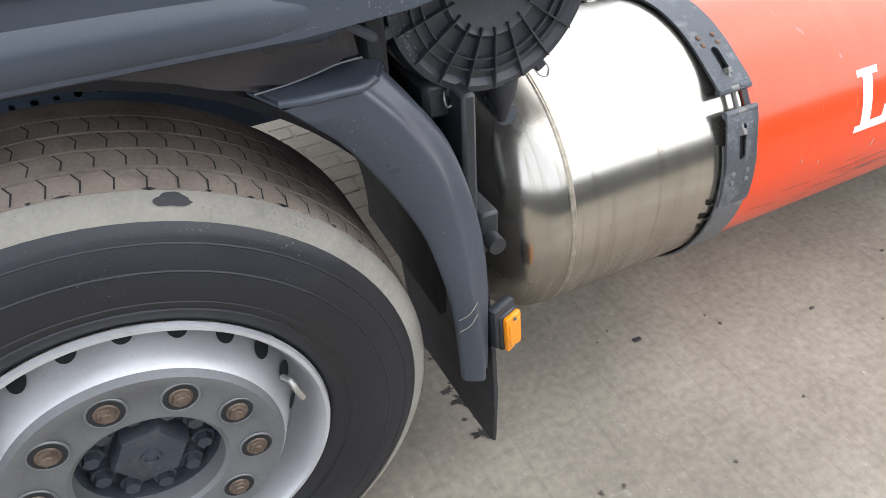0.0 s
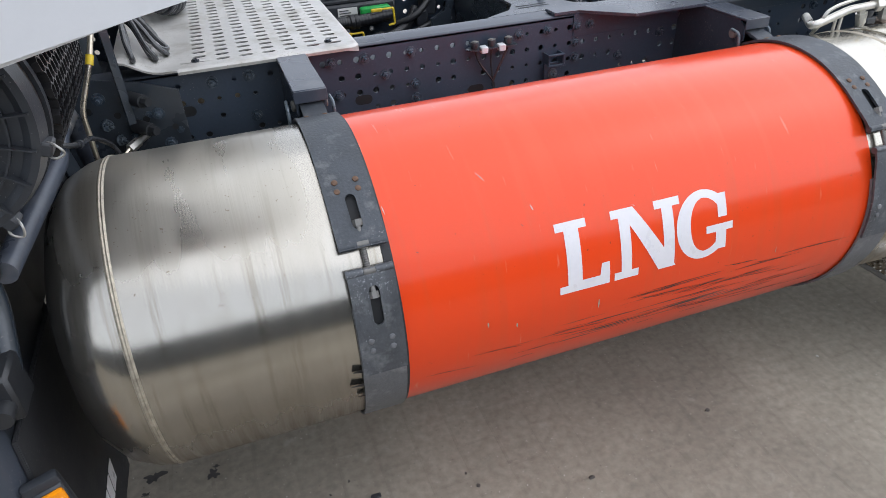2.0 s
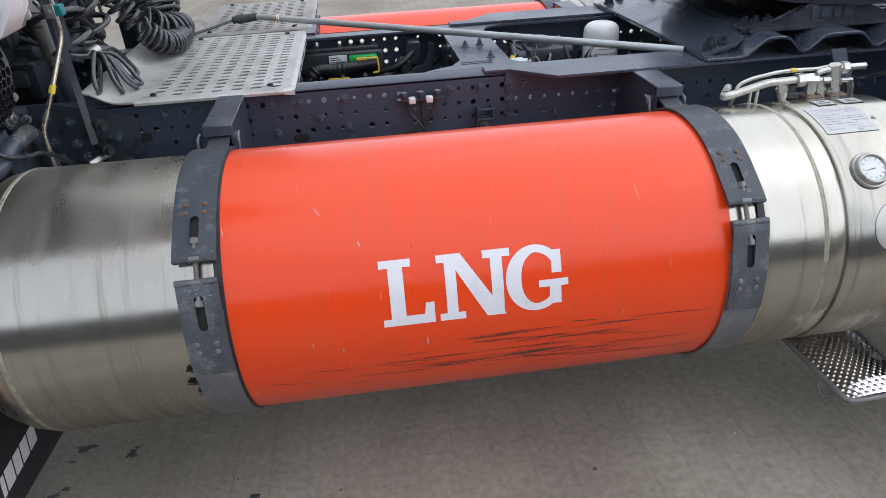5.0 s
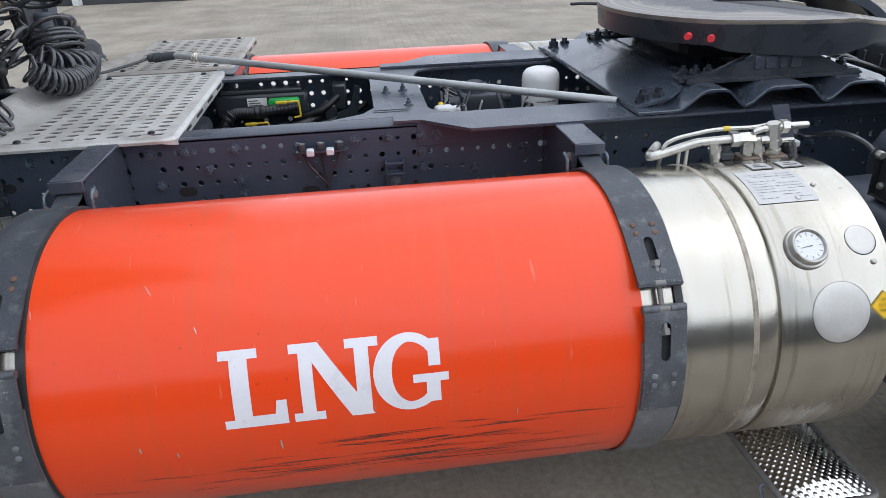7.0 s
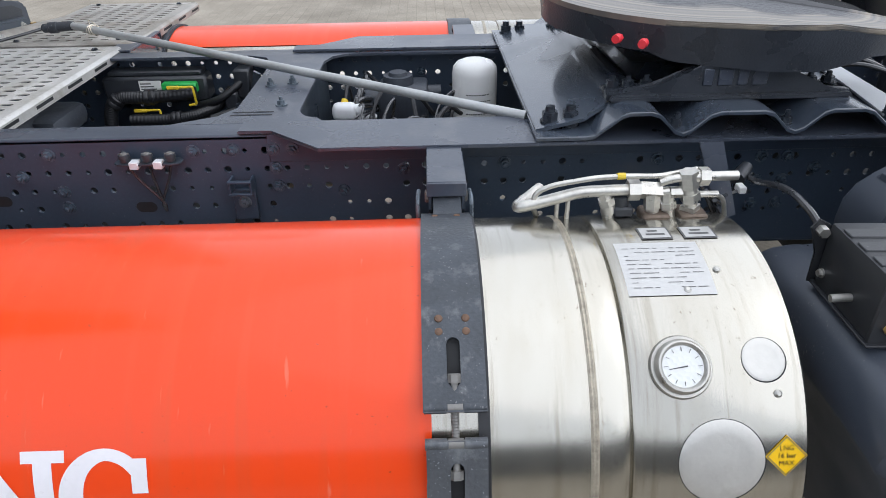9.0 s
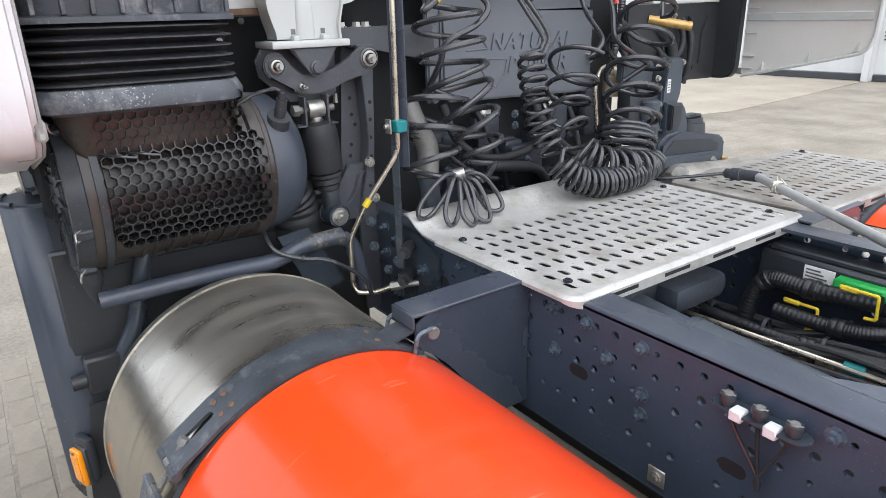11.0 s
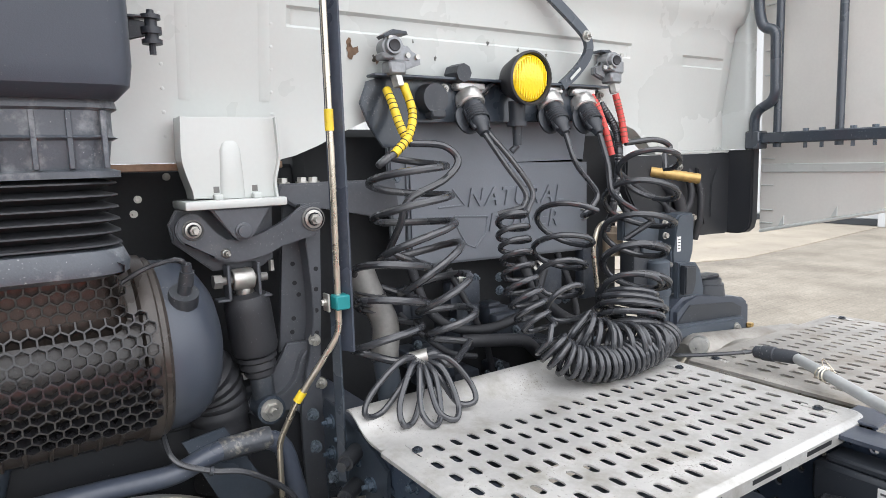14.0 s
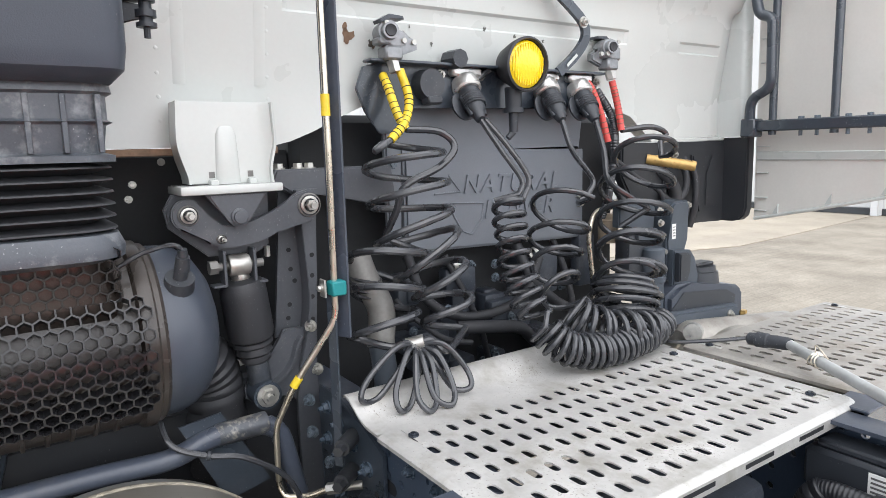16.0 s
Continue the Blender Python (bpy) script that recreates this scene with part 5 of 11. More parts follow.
        for vtx in bm.verts:
            vtx.co = on_tank(2.7085 + vtx.co.x, arc + dy + vtx.co.y, 0.0026)
        part("sign_text", bm, M_DARK, sign)
    for x, z in ((2.655, 0.905), (2.60, 0.893), (2.70, 0.80)):
        bm = B()
        yy = TY - math.sqrt(TR ** 2 - (z - TZ) ** 2)
        c = Vector((x, yy, z))
        nrm = Vector((0, yy - TY, z - TZ)).normalized()
        lathe(bm, c, nrm, [(0, 0.006), (0.003, 0.0055), (0.005, 0.003), (0.005, 0)], 10)
        part("screw", bm, M_ZINC, shroud)


shroud_fittings()

# ---- frame rails ----
RY = 0.385
RAIL_TOP = 0.940


def rail(sy):
    r = thing("frame_rail", "dark blue-grey perforated steel chassis rail with bolt heads", "chassis rail", (1.6, -sy * RY, 0.62), group="frame rails", kind="")
    rnd = random.Random(7 if sy > 0 else 8)
    pitch = 0.0447
    x0 = -0.45
    n = 110
    xs = [x0 + pitch * i for i in range(n + 1)]
    zs = [0.640, 0.702, 0.747, 0.792, 0.8365, 0.881, 0.9255, 0.936]
    holes = {}
    for i in range(n):
        for j in range(1, 6):
            p = (0.8, 0.55, 0.55, 0.72, 0.85, 0.85)[j]
            if rnd.random() < p:
                rr = rnd.choice((0.0055, 0.007, 0.0085, 0.0085))
                holes[(i, j)] = stadium((xs[i] + xs[i + 1]) / 2, (zs[j] + zs[j + 1]) / 2, 2 * rr, 2 * rr, 6)
    m = frame_of((0, -sy * RY, 0), (1, 0, 0), (0, 0, 1))
    bm = B()
    perforated(bm, xs, zs, holes, 0.008 * -sy, m)
    web = part("web", bm, M_RAIL, r, smooth=False)
    # flanges, with a rounded upper edge
    bm = B()
    yo, yi = -sy * RY, -sy * (RY - 0.075)
    prof = [(yo, 0.930), (yo, 0.9345), (yo + sy * 0.002, 0.938), (yo + sy * 0.006, RAIL_TOP), (yi, RAIL_TOP), (yi, RAIL_TOP - 0.008), (yo + sy * 0.01, RAIL_TOP - 0.010)]
    a = [bm.verts.new((x0, y, z)) for y, z in prof]
    b = [bm.verts.new((xs[-1], y, z)) for y, z in prof]
    for k in range(len(prof) - 1):
        bm.faces.new((a[k], a[k + 1], b[k + 1], b[k]))
    part("top_flange", bm, M_CHASSIS_TOP, r, "worn grey top flange")
    bm = B()
    box(bm, (x0, min(yo, yi), 0.632), (xs[-1], max(yo, yi), 0.640), 0.002)
    part("bottom_flange", bm, M_RAIL, r)
    # outward angle that carries the coupling, tapering in at its front end
    bm = B()
    yw = -sy * (RY + 0.115)
    y2 = -sy * (RY + 0.004)
    out = [(1.875, y2), (1.99, yw), (3.55, yw), (3.55, -sy * 0.33), (1.80, -sy * 0.33), (1.80, y2)]
    prism(bm, out, 0.008, Matrix.Translation((0, 0, RAIL_TOP + 0.002)), 0.0015)
    part("side_angle", bm, M_CHASSIS_TOP, r)
    bm = B()
    box(bm, (1.862, min(y2, -sy * RY) - 0.0, 0.876), (3.55, max(y2, -sy * RY), 0.941), 0.001)
    part("side_angle_web", bm, M_RAIL, r)
    return r, web


rail_n, web_n = rail(1)
rail_f, web_f = rail(-1)


def rail_bolts():
    rnd = random.Random(3)
    spots = [(1.158, .903), (1.248, .903), (1.375, .903), (1.694, .905), (1.782, .905), (1.872, .906), (1.915, .906),
             (1.872, .859), (1.872, .816), (1.168, .815), (1.300, .852), (1.383, .814), (1.383, .774), (1.80, .79), (2.02, .80),
             (0.95, .905), (0.86, .902), (0.95, .80), (0.76, .80), (0.70, .85), (2.98, .86), (3.04, .86), (2.98, .80), (3.04, .80), (2.98, .74), (3.04, .74), (3.11, .83), (2.74, .86), (2.39, .86), (2.16, .85)]
    for x, z in spots:
        bm = B()
        off = 0.004 if x > 1.862 and z > 0.876 else 0.0
        hexbolt(bm, (x, -RY - off, z), (0, -1, 0), 0.0105, 0.009, 0.0150, 0.006)
        part("bolt", bm, M_BOLT_RAIL, rail_n)
    for x, z in ((1.06, .90), (1.30, .88), (1.62, .89), (1.78, .84), (2.2, .86), (2.35, .80)):
        bm = B()
        hexbolt(bm, (x, RY - 0.008, z), (0, -1, 0), 0.0105, 0.009, 0.0150, 0.006)
        part("bolt", bm, M_BOLT_RAIL, rail_f)
    for x, z in ((1.234, .793), (0.784, .838), (1.56, .77)):
        bm = B()
        pts = stadium(x, z, 0.048, 0.026, 8)
        vs = [bm.verts.new((px, -RY - 0.0012, pz)) for px, pz in pts]
        bm.faces.new(vs)
        part("oblong_hole", bm, M_DARK, rail_n)


rail_bolts()


def tank_bracket(x0, sy=1.0):
    """Folded arm that carries a tank strap from the rail."""
    t = thing("tank_bracket", "dark folded steel arm from frame rail to tank strap", "bracket", (x0 + 0.04, -sy * RY, 0.66), group="tank brackets")
    xa, xb = x0 + 0.017, x0 + 0.085
    bm = B()
    out = [(-RY - 0.004, 0.66), (-RY - 0.004, 0.942), (-0.64, 0.940), (-0.665, 0.925), (-0.668, 0.888), (-0.655, 0.872)]
    out += [(y, TZ + math.sqrt((TR + 0.010) ** 2 - (y - TY) ** 2)) for y in (-0.63, -0.60, -0.57, -0.545, -0.525)] + [(-0.513, 0.66)]
    for xx in (xa, xb - 0.006):
        prism(bm, [(sy * y, z) for y, z in out], 0.006, frame_of((xx, 0, 0), (0, 1, 0), (0, 0, 1)), 0.001)
    part("side_plate", bm, M_MOUNT, t)
    bm = B()
    ya, yb = sorted((-sy * 0.67, -sy * (RY + 0.003)))
    box(bm, (xa - 0.003, ya, 0.939), (xb + 0.003, yb, 0.946), 0.002)
    box(bm, (xa - 0.003, -sy * 0.672 - 0.002, 0.918), (xb + 0.003, -sy * 0.672 + 0.002, 0.9445), 0.001)
    part("top_plate", bm, M_CHASSIS_TOP, t)
    bm = B()
    run = [(-0.72, 0.901), (-0.69, 0.9085), (-0.665, 0.913), (-0.64, 0.9145), (-0.60, 0.913), (-0.60, 0.908), (-0.64, 0.9085), (-0.665, 0.907), (-0.69, 0.902), (-0.72, 0.8935)]
    prism(bm, [(sy * y, z) for y, z in run], 0.052, frame_of((xa + 0.008, 0, 0), (0, 1, 0), (0, 0, 1)), 0.001)
    part("strap_tail", bm, M_STRAP, t, "worn strap end led into the arm")
    for xx, d in ((xb, 1), (xa, -1)):
        bm = B()
        lathe(bm, (xx, -sy * 0.630, 0.899), (d, 0, 0), [(0, 0.0125), (0.005, 0.0125), (0.007, 0.010), (0.007, 0)], 20)
        part("pin", bm, M_JOINT, t)
    return t


for xs0, _ in STRAPS:
    tank_bracket(xs0 - 0.003)
for xs0, _ in FAR_STRAPS:
    tank_bracket(xs0 - 0.003, -1.0)

# ---- catwalk plates ----
def catwalk(name, x0, x1, y0, y1, z, mat, label, lip):
    t = thing(name, label, "walkway", ((x0 + x1) / 2, (y0 + y1) / 2, z - 0.02), group="catwalk plates")
    rowp, slotp = 0.0395, 0.0560
    rows = int((y1 - y0 - 0.03) / rowp)
    ym = (y0 + y1 - rows * rowp) / 2
    k = int((x1 - x0 - 0.03) / slotp)
    bm = B()
    ident = Matrix.Translation((0, 0, z - 0.005))
    for r in range(rows):
        ya = ym + r * rowp
        xs = [x0] + [x0 + 0.025 + slotp * i for i in range(k + 1)] + [x1]
        xs = sorted(q for q in xs if q <= x1)
        holes = {}
        for i in range(k):
            xc, yc = (xs[i + 1] + xs[i + 2]) / 2, ya + rowp / 2
            holes[(i + 1, 0)] = stadium(xc, yc, 0.034, 0.0155, 5)
        perforated(bm, xs, [ya, ya + rowp], holes, 0.003, ident @ Matrix.Translation((0, 0, 0.002)))
    for ya, yb in ((y0 + 0.012, ym), (ym + rows * rowp, y1 - 0.012)):
        box(bm, (x0, ya, z - 0.005), (x1 - 0.023, yb, z))
    part("tread", bm, mat, t, smooth=False)
    # rolled rims
    bm = B()
    for yy, sg in ((y0, 1), (y1, -1)):
        pts = [(yy + sg * 0.012, z), (yy + sg * 0.005, z - 0.0015), (yy, z - 0.005), (yy, z - 0.012), (yy + sg * 0.004, z - 0.012), (yy + sg * 0.012, z - 0.005)]
        a = [bm.verts.new((x0, y, q)) for y, q in pts]
        b = [bm.verts.new((x1 - 0.023, y, q)) for y, q in pts]
        for i in range(len(pts) - 1):
            bm.faces.new((a[i], a[i + 1], b[i + 1], b[i]))
        # rounded corner between side and rear rims
        prev = b
        for k in range(1, 7):
            g = radians(15 * k)
            ring = []
            for (y, q), (xr, zr) in zip(pts, ((0.0, z), (0.006, z - 0.0015), (0.012, z - 0.008), (0.012, z - 0.026), (0.008, z - 0.026), (0.0, z - 0.005))):
                rad = 0.035 - abs(yy - y)
                f = k / 6
                ring.append(bm.verts.new((x1 - 0.023 + rad * math.sin(g), yy + sg * 0.035 - sg * rad * math.cos(g), q * (1 - f) + zr * f)))
            for i in range(len(pts) - 1):
                bm.faces.new((prev[i], prev[i + 1], ring[i + 1], ring[i]))
            hub = (x1 - 0.023, yy + sg * 0.035, z - 0.0003)
            bm.faces.new([bm.verts.new(w) for w in (hub, prev[0].co - Vector((0, 0, 0.0003)), ring[0].co - Vector((0, 0, 0.0003)))])
            prev = ring
    pts = [(x1, z), (x1 + 0.006, z - 0.0015), (x1 + 0.012, z - 0.008), (x1 + 0.012, z - 0.03), (x1 + 0.008, z - 0.03), (x1, z - 0.005)]
    a = [bm.verts.new((x, y0 + 0.035, q)) for x, q in pts]
    b = [bm.verts.new((x, y1 - 0.035, q)) for x, q in pts]
    for i in range(len(pts) - 1):
        bm.faces.new((a[i], a[i + 1], b[i + 1], b[i]))
    part("rim", bm, mat, t)
    nslot = int((y1 - y0) / 0.17)
    for i in range(nslot):
        bm = B()
        yc = y0 + 0.10 + i * 0.17
        box(bm, (x1 + 0.0118, yc, z - 0.021), (x1 + 0.0128, yc + 0.085, z - 0.013))
        part("rim_slot", bm, M_DARK, t)
    if lip:
        bm = B()
        pr = [(x0, z), (x0 - 0.035, z + 0.0005), (x0 - 0.055, z + 0.004), (x0 - 0.075, z + 0.012), (x0 - 0.095, z + 0.024), (x0 - 0.112, z + 0.034), (x0 - 0.128, z + 0.037), (x0 - 0.138, z + 0.035)]
        lo = [(x, q - 0.005) for x, q in pr]
        for (xa, za), (xb, zb), (xc, zc), (xd, zd) in zip(pr, pr[1:], lo[1:], lo):
            for yy0, yy1 in ((y0, y1),):
                vs = [bm.verts.new(p) for p in ((xa, yy0, za), (xb, yy0, zb), (xb, yy1, zb), (xa, yy1, za))]
                bm.faces.new(vs)
                vs = [bm.verts.new(p) for p in ((xd, yy0, zd), (xc, yy0, zc), (xc, yy1, zc), (xd, yy1, zd))]
                bm.faces.new(vs)
                for yy in (yy0, yy1):
                    bm.faces.new([bm.verts.new(p) for p in ((xa, yy, za), (xb, yy, zb), (xc, yy, zc), (xd, yy, zd))])
        part("front_lip", bm, mat, t, "upturned front lip")
    for fx, fy in ((0.10, 0.06), (0.86, 0.07), (0.10, 0.94), (0.86, 0.93)):
        xx, yy = x0 + (x1 - x0) * fx, y0 + (y1 - y0) * fy
        bm = B()
        box(bm, (xx - 0.035, yy - 0.006, z), (xx + 0.035, yy + 0.006, z + 0.0015), 0.0006)
        part("clamp_slot", bm, M_ALU, t)
        bm = B()
        hexbolt(bm, (xx, yy, z + 0.0012), (0, 0, 1), 0.007, 0.003, 0.010, 0.0)
        part("clamp_bolt", bm, M_BOLT_DARK, t)
    return t


catwalk("catwalk_plate", 0.79, 1.225, -0.412, 0.440, 0.950, M_ALU, "perforated aluminium catwalk plate with upturned front lip", True)
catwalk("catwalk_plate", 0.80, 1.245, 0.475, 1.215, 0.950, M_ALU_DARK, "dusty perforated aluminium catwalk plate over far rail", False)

# ---- front mudguard, flap and marker lamp ----
GUARD_IN = [(0.124, 1.063), (0.162, 1.027), (0.199, 0.986), (0.251, 0.901), (0.299, 0.800), (0.328, 0.697), (0.345, 0.607), (0.353, 0.510), (0.358, 0.415)]
GUARD_EDGE = [(0.231, 1.069), (0.258, 1.037), (0.285, 1.000), (0.333, 0.912), (0.366, 0.773), (0.379, 0.674), (0.392, 0.590), (0.401, 0.500), (0.404, 0.405)]
GUARD_BACK = [(0.278, 1.064), (0.296, 1.040), (0.318, 1.010), (0.372, 0.925), (0.410, 0.810), (0.431, 0.700), (0.436, 0.594), (0.434, 0.500), (0.430, 0.398)]


def front_mudguard():
    """Arched guard: flat outer flank, a soft groove, a rounded back edge and the splash panel behind."""
    g = thing("front_mudguard", "dark blue-grey plastic front mudguard behind the wheel", "mudguard", (0.40, -1.0, 0.39))
    a, b, c = (smooth_path([(x, 0, z) for x, z in q], 5) for q in (GUARD_IN, GUARD_EDGE, GUARD_BACK))
    rows = []
    for i in range(len(a)):
        p, q, r = a[i], b[i], c[i]
        w = (q - p).normalized()
        v = (r - q).normalized()
        sec = [(p + w * 0.012, -1.196), (p + w * 0.002, -1.206), (p, -1.216), (p + w * 0.005, -1.223), (p.lerp(q, 0.5), -1.230), (q - w * 0.010, -1.233), (q - w * 0.003, -1.231), (q + v * 0.002, -1.224),
               (q.lerp(r, 0.22), -1.214), (q.lerp(r, 0.45), -1.207), (q.lerp(r, 0.70), -1.202), (q.lerp(r, 0.9), -1.188), (r, -1.168), (r, -1.15)]
        rows.append([Vector((k.x, y, k.z)) for k, y in sec])
    bm = B()
    vs = [[bm.verts.new(p) for p in row] for row in rows]
    for m_, n_ in zip(vs, vs[1:]):
        for k in range(len(m_) - 1):
            bm.faces.new((m_[k], m_[k + 1], n_[k + 1], n_[k]))
    bm.faces.new(vs[-1])
    part("flank", bm, M_PLASTIC_G, g, "smooth outer flank", angle=50)
    bm = B()
    panel_rows = [[bm.verts.new((r.x, -1.152, r.z)), bm.verts.new((r.x, -0.80, r.z)), bm.verts.new((r.x - 0.010, -0.80, r.z - 0.004)), bm.verts.new((r.x - 0.010, -1.152, r.z - 0.004))] for r in c]
    for m_, n_ in zip(panel_rows, panel_rows[1:]):
        for k in range(4):
            bm.faces.new((m_[k], m_[(k + 1) % 4], n_[(k + 1) % 4], n_[k]))
    part("splash_panel", bm, M_PLASTIC, g)
    # flat top between flank and seam, with a rounded outer lip
    bm = B()
    prism(bm, [(0.100, -1.150), (0.126, -1.210), (0.140, -1.224), (0.226, -1.229), (0.262, -1.205), (0.284, -1.165), (0.288, -0.85), (0.09, -0.85)], 0.014, Matrix.Translation((0, 0, 1.056)), 0.005)
    part("saddle", bm, M_PLASTIC_G, g)
    bm = B()
    tube(bm, smooth_path([(0.126, -1.214, 1.068), (0.160, -1.226, 1.070), (0.200, -1.230, 1.071), (0.228, -1.228, 1.070), (0.252, -1.208, 1.069)], 5), 0.0065, 10)
    part("lip", bm, M_PLASTIC_G, g)
    for z in (0.600, 0.570):
        bm = B()
        tube(bm, smooth_path([(0.352, -1.2255, z - 0.010), (0.370, -1.2330, z + 0.004), (0.386, -1.2330, z + 0.026)], 4), 0.0007, 6)
        part("scuff_line", bm, M_GALV, g)
    # dark skirt piece between sill and guard, ending in a bright seam
    skirt = [(-0.36, 1.185), (-0.06, 1.132), (0.015, 1.108), (0.06, 1.088), (0.104, 1.070), (0.150, 1.073), (0.185, 1.078), (0.215, 1.084), (0.252, 1.086), (0.246, 1.125), (0.21, 1.175), (-0.36, 1.195)]
    bm = B()
    prism(bm, skirt, 0.09, frame_of((0, -1.085, 0), (1, 0, 0), (0, 0, 1)), 0.012)
    part("skirt_piece", bm, M_SKIRT, g, "dark brownish plastic skirt")
    bm = B()
    tube(bm, smooth_path([(0.104, -1.176, 1.0705), (0.150, -1.176, 1.0735), (0.185, -1.176, 1.0785), (0.215, -1.176, 1.0845), (0.252, -1.176, 1.0865)], 5), 0.0013, 6)
    part("seam", bm, M_STRAP_L, g)
    bm = B()
    prism(bm, stadium(0.0, 0.0, 0.075, 0.022, 6), 0.012, Matrix.Translation((0.245, -1.165, 1.118)) @ Matrix.Rotation(radians(35), 4, 'Y'), 0.003)
    part("step_tongue", bm, M_PLASTIC_G, g)
    bm = B()
    box(bm, (0.436, -1.155, 0.655), (0.475, -1.075, 0.745), 0.006)
    rod(bm, (0.455, -1.155, 0.69), (0.455, -1.185, 0.69), 0.017, seg=14)
    part("pivot_bracket", bm, M_BOX, g)
    bm = B()
    bent(bm, [(0.455, -1.09, 0.70), (0.462, -1.03, 0.80), (0.45, -0.98, 0.98)], 0.020, 0.03, 12)
    part("bracket_arm", bm, M_CHASSIS, g)
    return g


M_SKIRT = surface("brown_black_plastic", (0.034, 0.031, 0.034), 0.30, vary=0.2, grain=400, bump=0.1, depth=0.001, dirt=(0.09, 0.085, 0.08), dirt_amt=0.1, dirt_scale=3)
front_mudguard()


def wheel_arch():
    """Dark liner over the tyre."""
    bm = B()
    lathe(bm, (HX, -1.16, HZ), (0, 1, 0), [(0.09, 0.585), (0.09, 0.60), (0.50, 0.60), (0.50, 0.585), (0.09, 0.585)], 40, start=180 + 35, sweep=150)
    return solo("wheel_arch_liner", bm, M_DARK, "black plastic liner over the front tyre", "wheel arch")


wheel_arch()


def mud_flap():
    f = thing("mud_flap", "black rubber mud flap with white block lettering marks", "mud flap", (0.44, -0.94, 0.07))
    bm = B()
    prism(bm, [(-1.195, 0.42), (-1.205, 0.30), (-1.20, 0.135), (-1.185, 0.125), (-1.12, 0.115), (-0.76, 0.085), (-0.70, 0.36), (-0.70, 0.62), (-1.16, 0.62)], 0.009, frame_of((0.437, 0, 0), (0, 1, 0), (0, 0, 1)), 0.002)
    part("sheet", bm, M_RUBBER, f)
    widths = (0.016, 0.040, 0.034, 0.036, 0.040)
    y = -1.075
    for w in widths:
        bm = B()
        prism(bm, [(0, 0), (w, 0), (w + 0.014, 0.052), (0.014, 0.052)], 0.0015, frame_of((0.4472, y, 0.178), (0, 1, 0), (0, 0, 1)))
        part("white_mark", bm, M_PRINT, f)
        y += w + 0.008
    return f


mud_flap()


def marker_lamp(name_at, tilt, h=0.088, w=0.044):
    x, y, z = name_at
    l = thing("marker_lamp", "orange side marker lamp on a black bracket", "lamp", (x, y, z - h / 2), group="side marker lamps")
    m = Matrix.Translation((x, y, z)) @ Matrix.Rotation(radians(tilt), 4, 'Z') @ Matrix.Rotation(radians(-4), 4, 'Y')
    bm = B()
    box(bm, (-w / 2 - 0.004, 0.0, -h / 2 - 0.003), (w / 2 + 0.002, 0.016, h / 2 + 0.003), 0.004, m)
    box(bm, (-w / 2 - 0.014, 0.006, -h / 2 + 0.004), (w / 2 + 0.004, 0.030, h / 2 + 0.020), 0.008, m, 2)
    part("holder", bm, M_PLASTIC, l)
    bm = B()
    box(bm, (-w / 2, -0.012, -h / 2), (w / 2, 0.001, h / 2), 0.005, m, 2)
    box(bm, (-w / 2 + 0.005, -0.0145, -h / 2 + 0.012), (w / 2 - 0.005, -0.011, h / 2 - 0.012), 0.002, m)
    part("lens", bm, M_AMBER, l, "ribbed amber lens")
    for s in (-1, 1):
        bm = B()
        rod(bm, m @ Vector((0.0, -0.013, s * (h / 2 - 0.007))), m @ Vector((0.0, -0.0155, s * (h / 2 - 0.007))), 0.0038, seg=8)
        part("screw", bm, M_BOLT, l)
    return l


marker_lamp((0.472, -1.205, 0.49), 18, 0.092, 0.042)

# ---- cab: near side panels ----
def cab_side():
    s = thing("cab_side_panel", "black lower cab panel with reflector strip and sill step", "cab panel", (0.1, -1.22, 1.15))
    bm = B()
    out = [(-0.9, 1.17), (0.16, 1.155), (0.30, 1.162), (0.40, 1.172), (0.45, 1.20), (0.485, 1.235), (0.498, 1.30), (0.502, 1.405), (-0.9, 1.405)]
    prism(bm, out, 0.045, frame_of((0, -1.205, 0), (1, 0, 0), (0, 0, 1)), 0.008)
    part("panel", bm, M_PLASTIC_G, s)
    # moulded groove on the panel
    bm = B()
    prism(bm, [(-0.9, 1.245), (0.1, 1.250), (0.27, 1.256), (0.325, 1.266), (0.352, 1.285), (0.366, 1.318), (0.372, 1.402), (-0.9, 1.402)], 0.012, frame_of((0, -1.2465, 0), (1, 0, 0), (0, 0, 1)), 0.0055)
    part("raised_field", bm, M_PLASTIC_G, s)
    # sill roll
    bm = B()
    pts = [(-0.95, -1.215, 1.196), (-0.3, -1.216, 1.196), (0.05, -1.215, 1.189), (0.14, -1.210, 1.182), (0.20, -1.202, 1.174), (0.245, -1.188, 1.166)]
    tube(bm, smooth_path(pts, 6), lambda q: 0.044 if q < 0.70 else 0.044 * math.sqrt(max(0.04, 1 - ((q - 0.70) / 0.305) ** 2)), 24)
    part("sill", bm, M_PLASTIC_G, s, "rounded sill edge")
    bm = B()
    box(bm, (-0.9, -1.243, 1.405), (0.508, -1.20, 1.46), 0.006)
    part("trim_strip", bm, M_PLASTIC, s)
    bm = B()
    box(bm, (-0.9, -1.24, 1.46), (0.508, -1.20, 3.5), 0.01)
    part("white_side", bm, M_WHITE, s, "white painted cab side")
    for i in range(9):
        bm = B()
        x1 = 0.494 - 0.0475 * i
        y_t = -1.2500 if x1 > 0.37 else -1.2585
        box(bm, (x1 - 0.041, y_t - 0.0035, 1.3415), (x1, y_t, 1.3865), 0.003)
        part("reflector", bm, M_REFLECT, s, "white hatched reflector tile")
